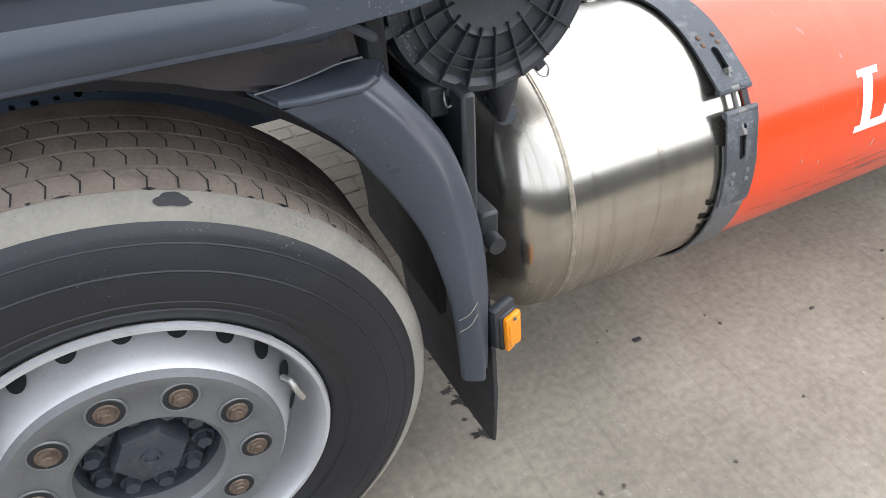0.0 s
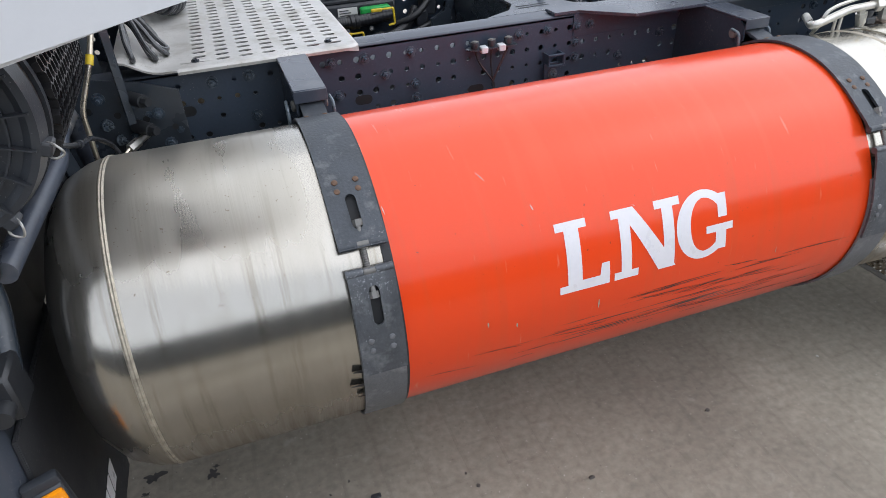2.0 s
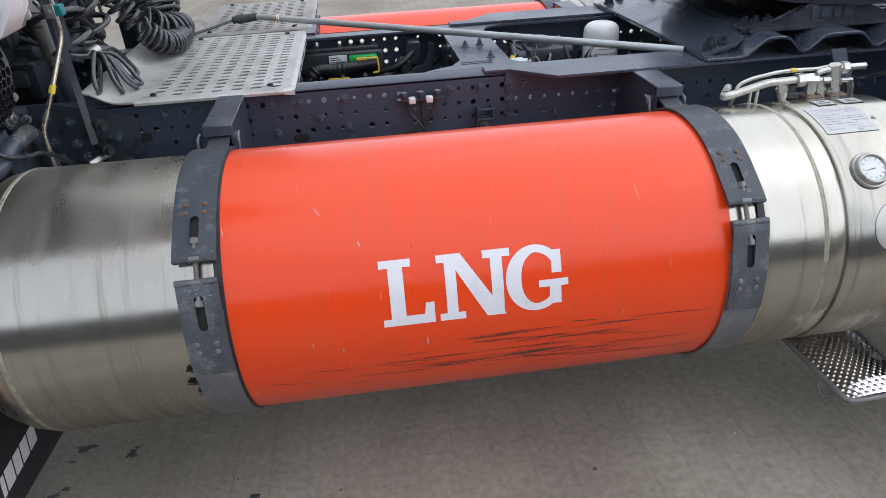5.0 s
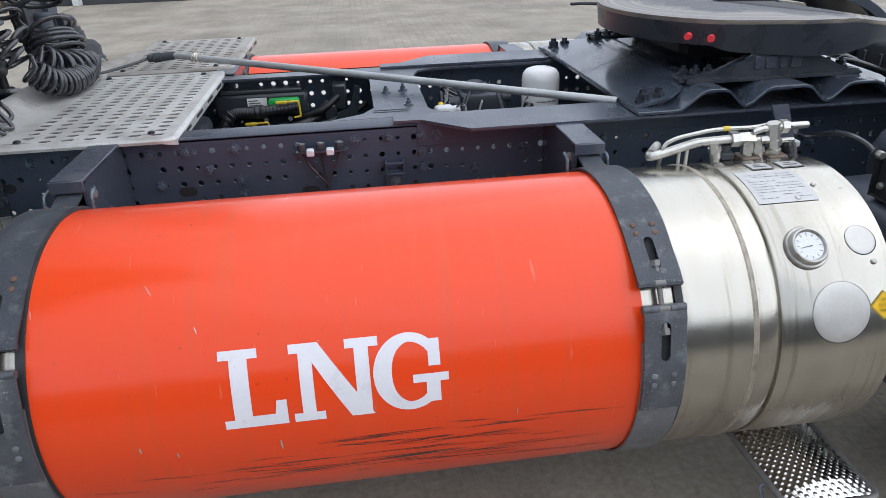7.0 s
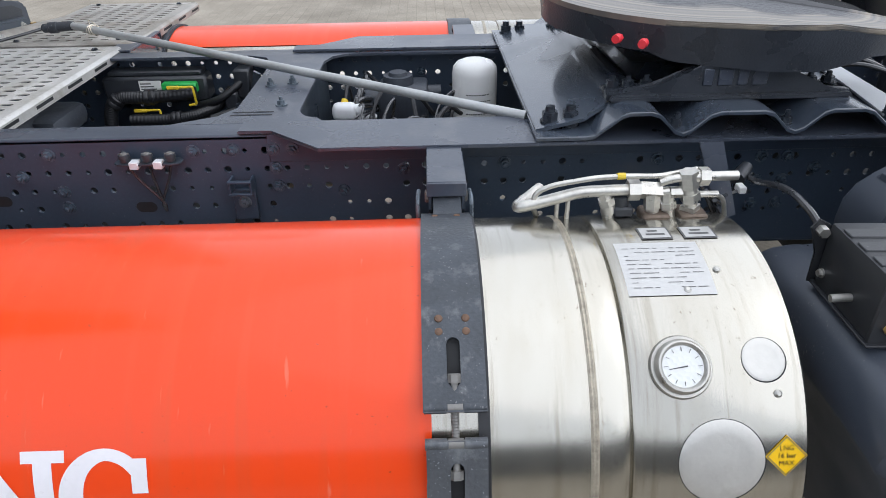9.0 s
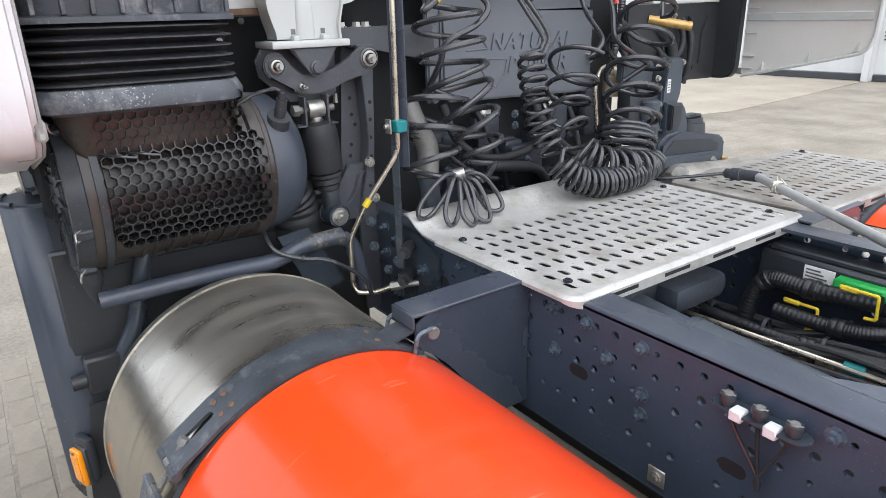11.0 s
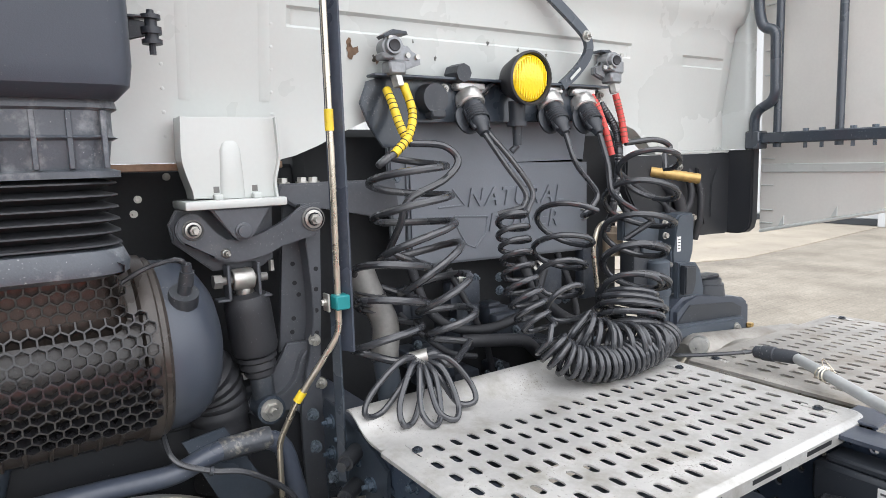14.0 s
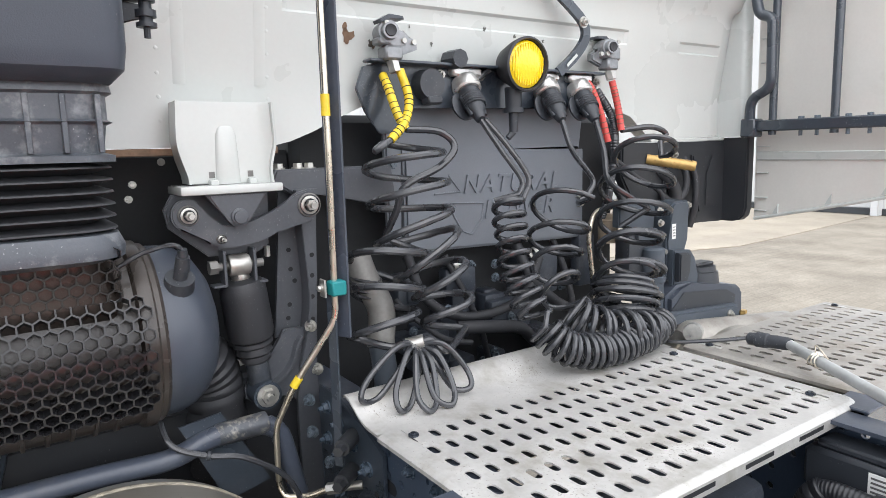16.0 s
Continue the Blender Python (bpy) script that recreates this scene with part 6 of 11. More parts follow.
    return s


def m_reflect():
    m, n, l, b = node_mat("reflector_tile")
    tc = n.new("ShaderNodeTexCoord")
    mp = n.new("ShaderNodeMapping")
    mp.inputs["Rotation"].default_value = (0, radians(45), 0)
    mp.inputs["Scale"].default_value = (1, 1, 1)
    ck = n.new("ShaderNodeTexBrick")
    ck.offset = 0.0
    ck.inputs["Scale"].default_value = 1
    ck.inputs["Brick Width"].default_value = 0.005
    ck.inputs["Row Height"].default_value = 0.005
    ck.inputs["Mortar Size"].default_value = 0.0006
    ck.inputs["Color1"].default_value = (0.62, 0.50, 0.50, 1)
    ck.inputs["Color2"].default_value = (0.66, 0.55, 0.55, 1)
    ck.inputs["Mortar"].default_value = (0.74, 0.70, 0.70, 1)
    sp = n.new("ShaderNodeSeparateXYZ")
    cb = n.new("ShaderNodeCombineXYZ")
    l.new(tc.outputs["Object"], mp.inputs["Vector"])
    l.new(mp.outputs["Vector"], sp.inputs["Vector"])
    l.new(sp.outputs["X"], cb.inputs["X"])
    l.new(sp.outputs["Z"], cb.inputs["Y"])
    l.new(cb.outputs["Vector"], ck.inputs["Vector"])
    l.new(ck.outputs["Color"], b.inputs["Base Color"])
    b.inputs["Roughness"].default_value = 0.25
    b.inputs["Coat Weight"].default_value = 0.5
    return m


M_REFLECT = m_reflect()
M_SKIN_FAR = surface("off_white_fairing", (0.64, 0.625, 0.585), 0.42, vary=0.06, scale=4, bump=0.05, dirt=(0.48, 0.45, 0.39), dirt_amt=0.2, dirt_scale=3)
# grey base paints the shade on the near fairing's inner face
M_SKIN = surface("shaded_inner_skin", (0.34, 0.34, 0.33), 0.5, vary=0.12, scale=5, bump=0.1, dirt=(0.22, 0.20, 0.17), dirt_amt=0.2, dirt_scale=4)
cab_side()


def side_fairing(sy):
    """White flap that trails the cab's flank."""
    f = thing("side_fairing", "white plastic side fairing behind the cab" if sy > 0 else "white side fairing with ribbed inner face", "fairing",
              (0.72, -sy * 1.225, 1.2), group="side fairings")
    if sy > 0:
        bm = B()
        out = [(0.512, 3.4), (0.492, 1.225), (0.500, 1.203), (0.520, 1.195), (0.545, 1.196), (0.872, 1.272), (0.915, 1.290), (0.938, 1.325), (0.944, 1.38), (0.946, 3.4)]
        prism(bm, out, 0.085, frame_of((0, -1.165, 0), (1, 0, 0), (0, 0, 1)), 0.009)
        part("panel", bm, M_WHITE_P, f)
        bm = B()
        prism(bm, out, 0.004, frame_of((0, -1.1605, 0), (1, 0, 0), (0, 0, 1)), 0.001)
        part("inner_skin", bm, M_SKIN, f, "white fairing's inner skin, greyed for its shade")
        bm = B()
        box(bm, (0.52, -1.170, 1.30), (0.93, -1.156, 1.33), 0.004)
        part("inner_rib", bm, M_SKIN, f)
        return f
    bm = B()
    out = [(0.490, 3.4), (0.515, 1.205), (0.525, 1.188), (0.545, 1.192), (0.90, 1.276), (0.950, 1.292), (0.975, 1.33), (0.982, 1.45), (0.99, 3.4)]
    prism(bm, out, 0.015, frame_of((0, 1.275, 0), (1, 0, 0), (0, 0, 1)), 0.004)
    part("panel", bm, M_SKIN_FAR, f)
    bm = B()
    tube(bm, smooth_path([(0.52, 1.258, 1.192), (0.70, 1.258, 1.232), (0.90, 1.258, 1.278), (0.950, 1.258, 1.295), (0.974, 1.258, 1.335), (0.981, 1.258, 1.46), (0.988, 1.258, 2.2)], 6), 0.006, 8)
    part("rolled_edge", bm, M_WHITE, f)
    bm = B()
    box(bm, (0.52, 1.2535, 1.395), (0.965, 1.2605, 1.425), 0.003)
    part("stiffening_rib", bm, M_WHITE, f)
    for z in (1.22, 1.265, 1.35, 1.44, 1.62, 1.72, 1.80, 1.88, 1.95, 2.05):
        bm = B()
        box(bm, (0.522, 1.252, z), (0.565, 1.2605, z + 0.004), 0.001)
        part("edge_tab", bm, M_WHITE, f)
    for x in (0.60, 0.77, 0.93):
        bm = B()
        zb = 1.197 + 0.235 * (x - 0.53)
        prism(bm, [(x - 0.014, zb), (x + 0.004, zb + 0.004), (x + 0.004, zb + 0.035)], 0.006, frame_of((0, 1.260, 0), (1, 0, 0), (0, 0, 1)))
        part("corner_gusset", bm, M_WHITE, f)
    return f


side_fairing(1)
side_fairing(-1)

# ---- air intake: stack, bellows and filter drum ----
def rounded_ring(cx, cy, hx, hy, r, n=6):
    pts = []
    for qx, qy, a0 in ((1, 1, 0), (-1, 1, 90), (-1, -1, 180), (1, -1, 270)):
        for i in range(n + 1):
            a = radians(a0 + 90 * i / n)
            pts.append((cx + qx * (hx - r) + r * math.cos(a), cy + qy * (hy - r) + r * math.sin(a)))
    return pts


def loft(bm, levels):
    """Stacks rounded rectangles (z, cx, cy, hx, hy, r)."""
    rings = []
    for z, cx, cy, hx, hy, r in levels:
        rings.append([bm.verts.new((x, y, z)) for x, y in rounded_ring(cx, cy, hx, hy, r)])
    for a, b in zip(rings, rings[1:]):
        k = len(a)
        for i in range(k):
            bm.faces.new((a[i], a[(i + 1) % k], b[(i + 1) % k], b[i]))
    bm.faces.new(rings[0][::-1])
    bm.faces.new(rings[-1])


AX, AY = 0.535, -0.960


def air_intake():
    t = thing("air_intake", "black plastic air intake stack with rubber bellows", "air intake", (AX, AY, 1.32))
    bm = B()
    loft(bm, [(1.572, AX + 0.01, AY - 0.01, 0.155, 0.195, 0.03), (1.590, AX + 0.015, AY - 0.01, 0.172, 0.212, 0.035), (1.62, AX + 0.017, AY - 0.01, 0.176, 0.216, 0.035),
              (3.3, AX + 0.02, AY - 0.01, 0.185, 0.222, 0.035)])
    part("duct", bm, M_PLASTIC_G, t, "ribbed dark grey duct box")
    for k in range(3):
        yy = AY + 0.135 - 0.050 * k
        bm = B()
        tube(bm, smooth_path([(AX + 0.188, yy, 1.735), (AX + 0.196, yy, 1.76), (AX + 0.199, yy, 1.86), (AX + 0.205, yy, 2.5)], 5), lambda q: 0.002 + 0.013 * min(1, q * 8), 10)
        part("rib", bm, M_PLASTIC, t)
    bm = B()
    c = Vector((AX + 0.190, AY + 0.005, 1.655))
    lathe(bm, c, (1, 0, 0.02), [(0.004, 0.024), (0.0075, 0.022), (0.004, 0.018), (0.004, 0.011), (0.008, 0.010), (0.008, 0)], 24)
    part("screw_boss", bm, M_PLASTIC, t)
    bm = B()
    loft(bm, [(1.575, AX, AY, 0.150, 0.185, 0.05), (1.560, AX, AY, 0.152, 0.188, 0.05), (1.556, AX, AY, 0.145, 0.180, 0.05), (1.520, AX, AY, 0.145, 0.180, 0.05), (1.516, AX, AY, 0.150, 0.186, 0.05), (1.512, AX, AY, 0.142, 0.178, 0.05), (1.470, AX, AY, 0.138, 0.172, 0.05), (1.466, AX, AY, 0.15, 0.186, 0.05), (1.456, AX, AY, 0.15, 0.186, 0.05)])
    collar = part("collar", bm, M_PLASTIC_W, t, "chalk-stained collar")
    for k in range(8):
        yy = AY - 0.16 + 0.046 * k
        bm = B()
        box(bm, (AX + 0.138, yy - 0.004, 1.470), (AX + 0.149, yy + 0.004, 1.556), 0.001)
        part("collar_rib", bm, M_PLASTIC_W, collar)
    bm = B()
    lv = []
    for k in range(6):
        z = 1.456 - 0.019 * k
        lv += [(z, AX, AY, 0.118, 0.150, 0.06), (z - 0.007, AX, AY, 0.146 + 0.003 * (k % 2), 0.181, 0.07), (z - 0.0095, AX, AY, 0.147 + 0.003 * (k % 2), 0.182, 0.07), (z - 0.012, AX, AY, 0.140, 0.175, 0.07)]
    lv.append((1.34, AX, AY, 0.118, 0.150, 0.06))
    loft(bm, lv)
    part("bellows", bm, M_RUBBER, t, "black rubber bellows")
    bm = B()
    loft(bm, [(1.352, AX, AY, 0.12, 0.15, 0.06), (1.345, AX, AY, 0.150, 0.182, 0.07), (1.325, AX, AY, 0.158, 0.190, 0.07), (1.308, AX, AY, 0.156, 0.188, 0.07), (1.300, AX, AY, 0.140, 0.17, 0.07)])
    part("cuff", bm, M_PLASTIC_W, t, "scuffed cuff with white stains")
    # hinge catch on the duct's side
    bm = B()
    prism(bm, [(0, 0), (0.045, 0.016), (0.058, 0.018), (0.062, 0.030), (0.050, 0.036), (0, 0.044)], 0.012, frame_of((0.575, -0.757, 1.672), (0.25, 1, 0), (0, 0, 1)), 0.003)
    box(bm, (0.570, -0.757, 1.725), (0.592, -0.737, 1.765), 0.004)
    for z0, z1, rr in ((1.672, 1.679, 0.0165), (1.679, 1.688, 0.011), (1.688, 1.699, 0.0165), (1.699, 1.712, 0.010), (1.712, 1.719, 0.0160), (1.719, 1.727, 0.006)):
        rod(bm, (0.598, -0.703, z0), (0.598, -0.703, z1), rr, seg=14)
    box(bm, (0.580, -0.745, 1.712), (0.604, -0.703, 1.717), 0.002)
    rod(bm, (0.598, -0.703, 1.655), (0.598, -0.703, 1.672), 0.0055, seg=8)
    part("hinge_catch", bm, M_PLASTIC, t)
    return t


M_PLASTIC_W = surface("chalk_stained_plastic", (0.075, 0.085, 0.10), 0.42, vary=0.25, scale=8, grain=300, bump=0.2, dirt=(0.40, 0.41, 0.42), dirt_amt=0.30, dirt_scale=16, specks=2.2, speck_col=(0.55, 0.56, 0.57))
air_intake()

DX, DZ, DR = 0.478, 1.135, 0.172


def air_filter():
    t = thing("air_filter", "black drum air filter with hexagon grille and ribbed lid", "air filter", (DX, -0.95, DZ - DR))
    bm = B()
    prof = [(0, DR), (0.03, DR), (0.032, DR - 0.006), (0.040, DR - 0.006), (0.042, DR - 0.008)]
    prof += [(0.335, DR - 0.008), (0.340, DR), (0.352, DR + 0.003), (0.362, DR + 0.002), (0.366, DR - 0.004), (0.374, DR - 0.004), (0.380, DR - 0.010)]
    lathe(bm, (DX, -1.10, DZ), (0, 1, 0), prof, 64)
    loft(bm, [(1.20, DX + 0.02, -0.935, 0.13, 0.165, 0.04), (1.31, AX - 0.01, -0.955, 0.135, 0.165, 0.05)])
    body = part("drum", bm, M_DRUM, t)
    bm = B()
    lathe(bm, (DX, -0.722, DZ), (0, 1, 0), [(0, DR - 0.012), (0.006, DR - 0.010), (0.030, DR - 0.012), (0.055, DR - 0.020), (0.080, DR - 0.040), (0.100, DR - 0.072), (0.112, 0.06), (0.116, 0)], 48)
    part("dome", bm, M_PLASTIC_G, t, "smooth blue-grey dome")
    bm = B()
    path = smooth_path([(DX - 0.03, -0.66, DZ - 0.05), (DX - 0.05, -0.615, DZ - 0.11), (DX - 0.06, -0.600, DZ - 0.18), (DX - 0.07, -0.60, DZ - 0.34)], 10)
    tube(bm, path, lambda q: 0.062 * (1 + 0.05 * math.sin(q * 60)), 24)
    part("outlet_elbow", bm, M_RUBBER, t)
    # low ribs on the drum below the grille
    for q in (0.092, 0.116, 0.150, 0.186, 0.222, 0.258, 0.292):
        bm = B()
        lathe(bm, (DX, -1.10 + q, DZ), (0, 1, 0), [(0, DR - 0.009), (0.002, DR - 0.003), (0.007, DR - 0.003), (0.009, DR - 0.009)], 24, start=32, sweep=110)
        part("drum_rib", bm, M_DRUM, t)
    # lid with spokes and rings
    LY = -1.128
    bm = B()
    lathe(bm, (DX, LY, DZ), (0, 1, 0), [(0.002, 0.0), (0.000, 0.075), (-0.004, 0.082), (0.004, 0.088), (0.006, 0.150), (-0.002, 0.160), (0.0, 0.170), (0.030, 0.176), (0.034, 0.17)], 72)
    lid = part("lid", bm, M_PLASTIC, t, "ribbed round lid")
    for k in range(20):
        a = radians(18 * k)
        bm = B()
        d = Vector((math.cos(a), 0, math.sin(a)))
        s = Vector((-math.sin(a), 0, math.cos(a))) * 0.0012
        o = Vector((DX, LY, DZ))
        p0, p1 = o + d * 0.07, o + d * 0.166
        vs = [bm.verts.new(q) for q in (p0 - s, p0 + s, p1 + s, p1 - s)]
        vt = [bm.verts.new(q + Vector((0, -0.008, 0))) for q in (p0 - s, p0 + s, p1 + s, p1 - s)]
        lowv = [bm.verts.new(q + Vector((0, 0.008, 0))) for q in (p0 - s, p0 + s, p1 + s, p1 - s)]
        bm.faces.new(vt)
        for i in range(4):
            bm.faces.new((lowv[i], lowv[(i + 1) % 4], vt[(i + 1) % 4], vt[i]))
        for v in vs:
            bm.verts.remove(v)
        part("lid_rib", bm, M_PLASTIC, lid)
    for rr in (0.118, 0.135):
        bm = B()
        lathe(bm, (DX, LY, DZ), (0, 1, 0), [(0.008, rr - 0.0015), (-0.003, rr - 0.0015), (-0.003, rr + 0.0015), (0.008, rr + 0.0015)], 64)
        part("lid_ring", bm, M_PLASTIC, lid)
    # wire clips round the lid
    for a in (-18, 195, 245, 300, 130, 50):
        d = Vector((math.cos(radians(a)), 0, math.sin(radians(a))))
        s = Vector((-d.z, 0, d.x))
        o = Vector((DX, LY + 0.012, DZ)) + d * 0.174
        bm = B()
        pts = [o - s * 0.008, o + d * 0.012 - s * 0.010 + Vector((0, -0.012, 0)), o + d * 0.024 + Vector((0, -0.014, 0)), o + d * 0.012 + s * 0.010 + Vector((0, -0.012, 0)), o + s * 0.008]
        tube(bm, smooth_path(pts, 5), 0.0018, 6)
        part("wire_clip", bm, M_ZINC, t)
        bm = B()
        box(bm, (-0.010, -0.012, -0.012), (0.010, 0.02, 0.010), 0.003, Matrix.Translation(o) @ Matrix.Rotation(-radians(a - 90), 4, 'Y'))
        part("clip_lug", bm, M_PLASTIC, t)
    # drain nozzle
    bm = B()
    rod(bm, (DX + 0.03, -1.105, DZ - 0.165), (DX + 0.03, -1.105, DZ - 0.20), 0.026, 0.022, 14)
    rod(bm, (DX + 0.03, -1.105, DZ - 0.20), (DX + 0.03, -1.105, DZ - 0.245), 0.021, 0.008, 14)
    part("drain_nozzle", bm, M_RUBBER, t)
    # hexagon grille on the drum's back: cells stand proud of a dark sheet
    rr = DR + 0.006
    bm = B()
    hexr, gap = 0.0122, 0.0016
    px, pz = hexr * math.sqrt(3), hexr * 1.5
    for row in range(-5, 11):
        arc = row * pz
        for col in range(17):
            yy = -1.050 + col * px + (px / 2 if row % 2 else 0)
            if yy > -0.752:
                continue
            if row > 5 and (yy > -0.79 or yy < -1.06):
                continue
            ringo, ringi = [], []
            for k in range(6):
                a = radians(60 * k + 30)
                for rad, lst, lift in ((hexr, ringo, 0.0), (hexr - gap, ringi, 0.0)):
                    yq = yy + rad * math.cos(a)
                    aq = arc + rad * math.sin(a)
                    th = aq / rr
                    if arc > 0.10:
                        hgt = DZ + rr * math.sin(0.10 / rr) + (aq - 0.10)
                        xq = DX + rr * math.cos(0.10 / rr) + 0.05 * min(1, (aq - 0.10) / 0.12)
                        lst.append((Vector((xq, yq, hgt)), Vector((1, 0, 0))))
                    else:
                        lst.append((Vector((DX + rr * math.cos(th), yq, DZ + rr * math.sin(th))), Vector((math.cos(th), 0, math.sin(th)))))
            top_o = [bm.verts.new(p + n_ * 0.009) for p, n_ in ringo]
            top_i = [bm.verts.new(p + n_ * 0.009) for p, n_ in ringi]
            low_i = [bm.verts.new(p - n_ * 0.010) for p, n_ in ringi]
            low_o = [bm.verts.new(p - n_ * 0.010) for p, n_ in ringo]
            for k in range(6):
                j = (k + 1) % 6
                bm.faces.new((top_o[k], top_o[j], top_i[j], top_i[k]))
                bm.faces.new((top_i[k], top_i[j], low_i[j], low_i[k]))
                bm.faces.new((top_o[j], top_o[k], low_o[k], low_o[j]))
    g = part("hexagon_grille", bm, M_GRILLE, t, "black hexagon mesh guard", smooth=False)
    g["kind"] = "stuff"
    # sensor on the dome with its lead
    bm = B()
    rod(bm, (0.590, -0.688, 1.232), (0.603, -0.687, 1.252), 0.027, 0.025, 20)
    rod(bm, (0.600, -0.687, 1.248), (0.610, -0.684, 1.268), 0.012, 0.012, 12)
    rod(bm, (0.606, -0.684, 1.264), (0.616, -0.682, 1.290), 0.0135, 0.012, 12)
    rod(bm, (0.616, -0.682, 1.290), (0.620, -0.683, 1.303), 0.009, 0.008, 10)
    part("sensor", bm, M_PLASTIC, t)
    bm = B()
    tube(bm, smooth_path([(0.620, -0.683, 1.303), (0.620, -0.70, 1.312), (0.61, -0.745, 1.302), (0.60, -0.80, 1.272)], 8), lambda q: 0.0042 * (1 + 0.12 * math.sin(q * 120)), 7)
    part("sensor_lead", bm, M_HOSE, t)
    bm = B()
    for yy in (-1.06, -1.02):
        tube(bm, smooth_path([(DX + 0.16, yy, DZ + 0.09), (DX + 0.185, yy + 0.03, DZ + 0.085), (DX + 0.19, yy + 0.06, DZ + 0.08)], 5), 0.0025, 6)
    part("tie_wire", bm, M_HOSE, t)
    # cradle strap
    bm = B()
    lathe(bm, (DX, -1.078, DZ), (0, 1, 0), [(0, DR - 0.004), (0, DR + 0.006), (0.014, DR + 0.006), (0.014, DR - 0.004)], 64)
    part("band", bm, M_PLASTIC, t)
    return t


air_filter()

# splash wall behind the front wheel, under the filter
sp = thing("filter_support_panel", "smooth dark panel under the air filter", "panel", (0.41, -0.78, 0.60))
bm = B()
box(bm, (0.40, -1.17, 0.60), (0.425, -0.40, 0.99), 0.006)
part("sheet", bm, M_BOX, sp)
bm = B()
box(bm, (0.36, -1.12, 0.93), (0.43, -0.42, 0.995), 0.01)
part("top_ledge", bm, M_BOX, sp)

# ---- cab rear wall ----
def wall_x(z):
    """The wall's depth: leans in below the crease."""
    if z < 1.60:
        return 0.430
    if z < 1.86:
        return 0.430 + 0.040 * (z - 1.60) / 0.26
    if z < 1.93:
        return 0.470 + 0.028 * (z - 1.86) / 0.07
    return 0.498


def cab_rear():
    c = thing("cab_rear_wall", "white painted cab rear wall with pressed ribs", "truck cab", (0.40, 0.0, 1.48))
    out = [(-1.235, 1.478), (-0.44, 1.478), (-0.40, 1.487), (-0.345, 1.508), (-0.29, 1.535), (-0.23, 1.560), (-0.17, 1.570), (0.62, 1.570), (0.70, 1.545), (0.78, 1.488), (0.83, 1.478), (1.19, 1.478), (1.235, 1.52), (1.235, 3.5), (-1.235, 3.5)]
    bm = B()
    prism(bm, out, 0.05, frame_of((0, 0, 0), (0, 1, 0), (0, 0, 1)))
    for z in (1.52, 1.60, 1.68, 1.76, 1.82, 1.86, 1.88, 1.905, 1.93, 2.0, 2.2):
        bmesh.ops.bisect_plane(bm, geom=bm.verts[:] + bm.edges[:] + bm.faces[:], plane_co=(0, 0, z), plane_no=(0, 0, 1))
    for yb in (0.95, 1.05, 1.12):
        bmesh.ops.bisect_plane(bm, geom=bm.verts[:] + bm.edges[:] + bm.faces[:], plane_co=(0, yb, 0), plane_no=(0, 1, 0))
    # pressed grooves: the sheet is cut along their borders and pushed in
    grooves = [(-0.40, 0.64, 1.757, 1.788, 0.008), (0.91, 1.10, 1.748, 1.772, 0.007), (-0.25, 0.45, 2.02, 2.06, 0.008), (0.78, 1.10, 2.02, 2.05, 0.006), (-0.25, 0.45, 2.16, 2.20, 0.008)]
    for z in sorted({round(q, 4) for g in grooves for q in (g[2] - 0.006, g[2], g[3], g[3] + 0.006)}):
        bmesh.ops.bisect_plane(bm, geom=bm.verts[:] + bm.edges[:] + bm.faces[:], plane_co=(0, 0, z), plane_no=(0, 0, 1))
    for yb in sorted({round(q, 4) for g in grooves for q in (g[0] - 0.012, g[0], g[1], g[1] + 0.012)}):
        bmesh.ops.bisect_plane(bm, geom=bm.verts[:] + bm.edges[:] + bm.faces[:], plane_co=(0, yb, 0), plane_no=(0, 1, 0))
    sunk = {}
    for v in bm.verts:
        for y0, y1, z0, z1, d in grooves:
            if v.co.x > 0.04 and y0 - 0.001 < v.co.y < y1 + 0.001 and z0 - 0.001 < v.co.z < z1 + 0.001:
                sunk[v] = d
    for v, d in sunk.items():
        v.co.x -= d
    for v in bm.verts:
        corner = max(0.0, v.co.y - 1.12) * 0.30 if v.co.z < 1.9 else 0.0
        v.co.x += wall_x(v.co.z) - 0.05 - corner
    part("wall", bm, M_WHITE, c, "", angle=30)

    for yy in (-0.62, -0.46):
        bm = B()
        pts = [(wall_x(z) + 0.0012, yy, z) for z in (1.60, 1.70, 1.80, 1.87, 1.94, 2.1, 2.5)]
        a = [bm.verts.new(Vector(p) + Vector((-0.0012, -0.012, 0.0))) for p in pts]
        m_ = [bm.verts.new(Vector(p) + Vector((0.0014, 0, 0))) for p in pts]
        b = [bm.verts.new(Vector(p) + Vector((-0.0012, 0.012, 0))) for p in pts]
        for k in range(len(pts) - 1):
            bm.faces.new((a[k], m_[k], m_[k + 1], a[k + 1]))
            bm.faces.new((m_[k], b[k], b[k + 1], m_[k + 1]))
        part("pressed_seam", bm, M_WHITE, c)
    # spot welds
    rnd = random.Random(2)
    for yy in (-0.66, -0.445):
        for k in range(11):
            bm = B()
            z = 1.53 + 0.045 * k
            lathe(bm, (wall_x(z), yy, z), (1, 0, 0), [(0.0, 0.0042), (0.0006, 0.003), (0.0007, 0)], 10)
            part("spot_weld", bm, M_WHITE, c)
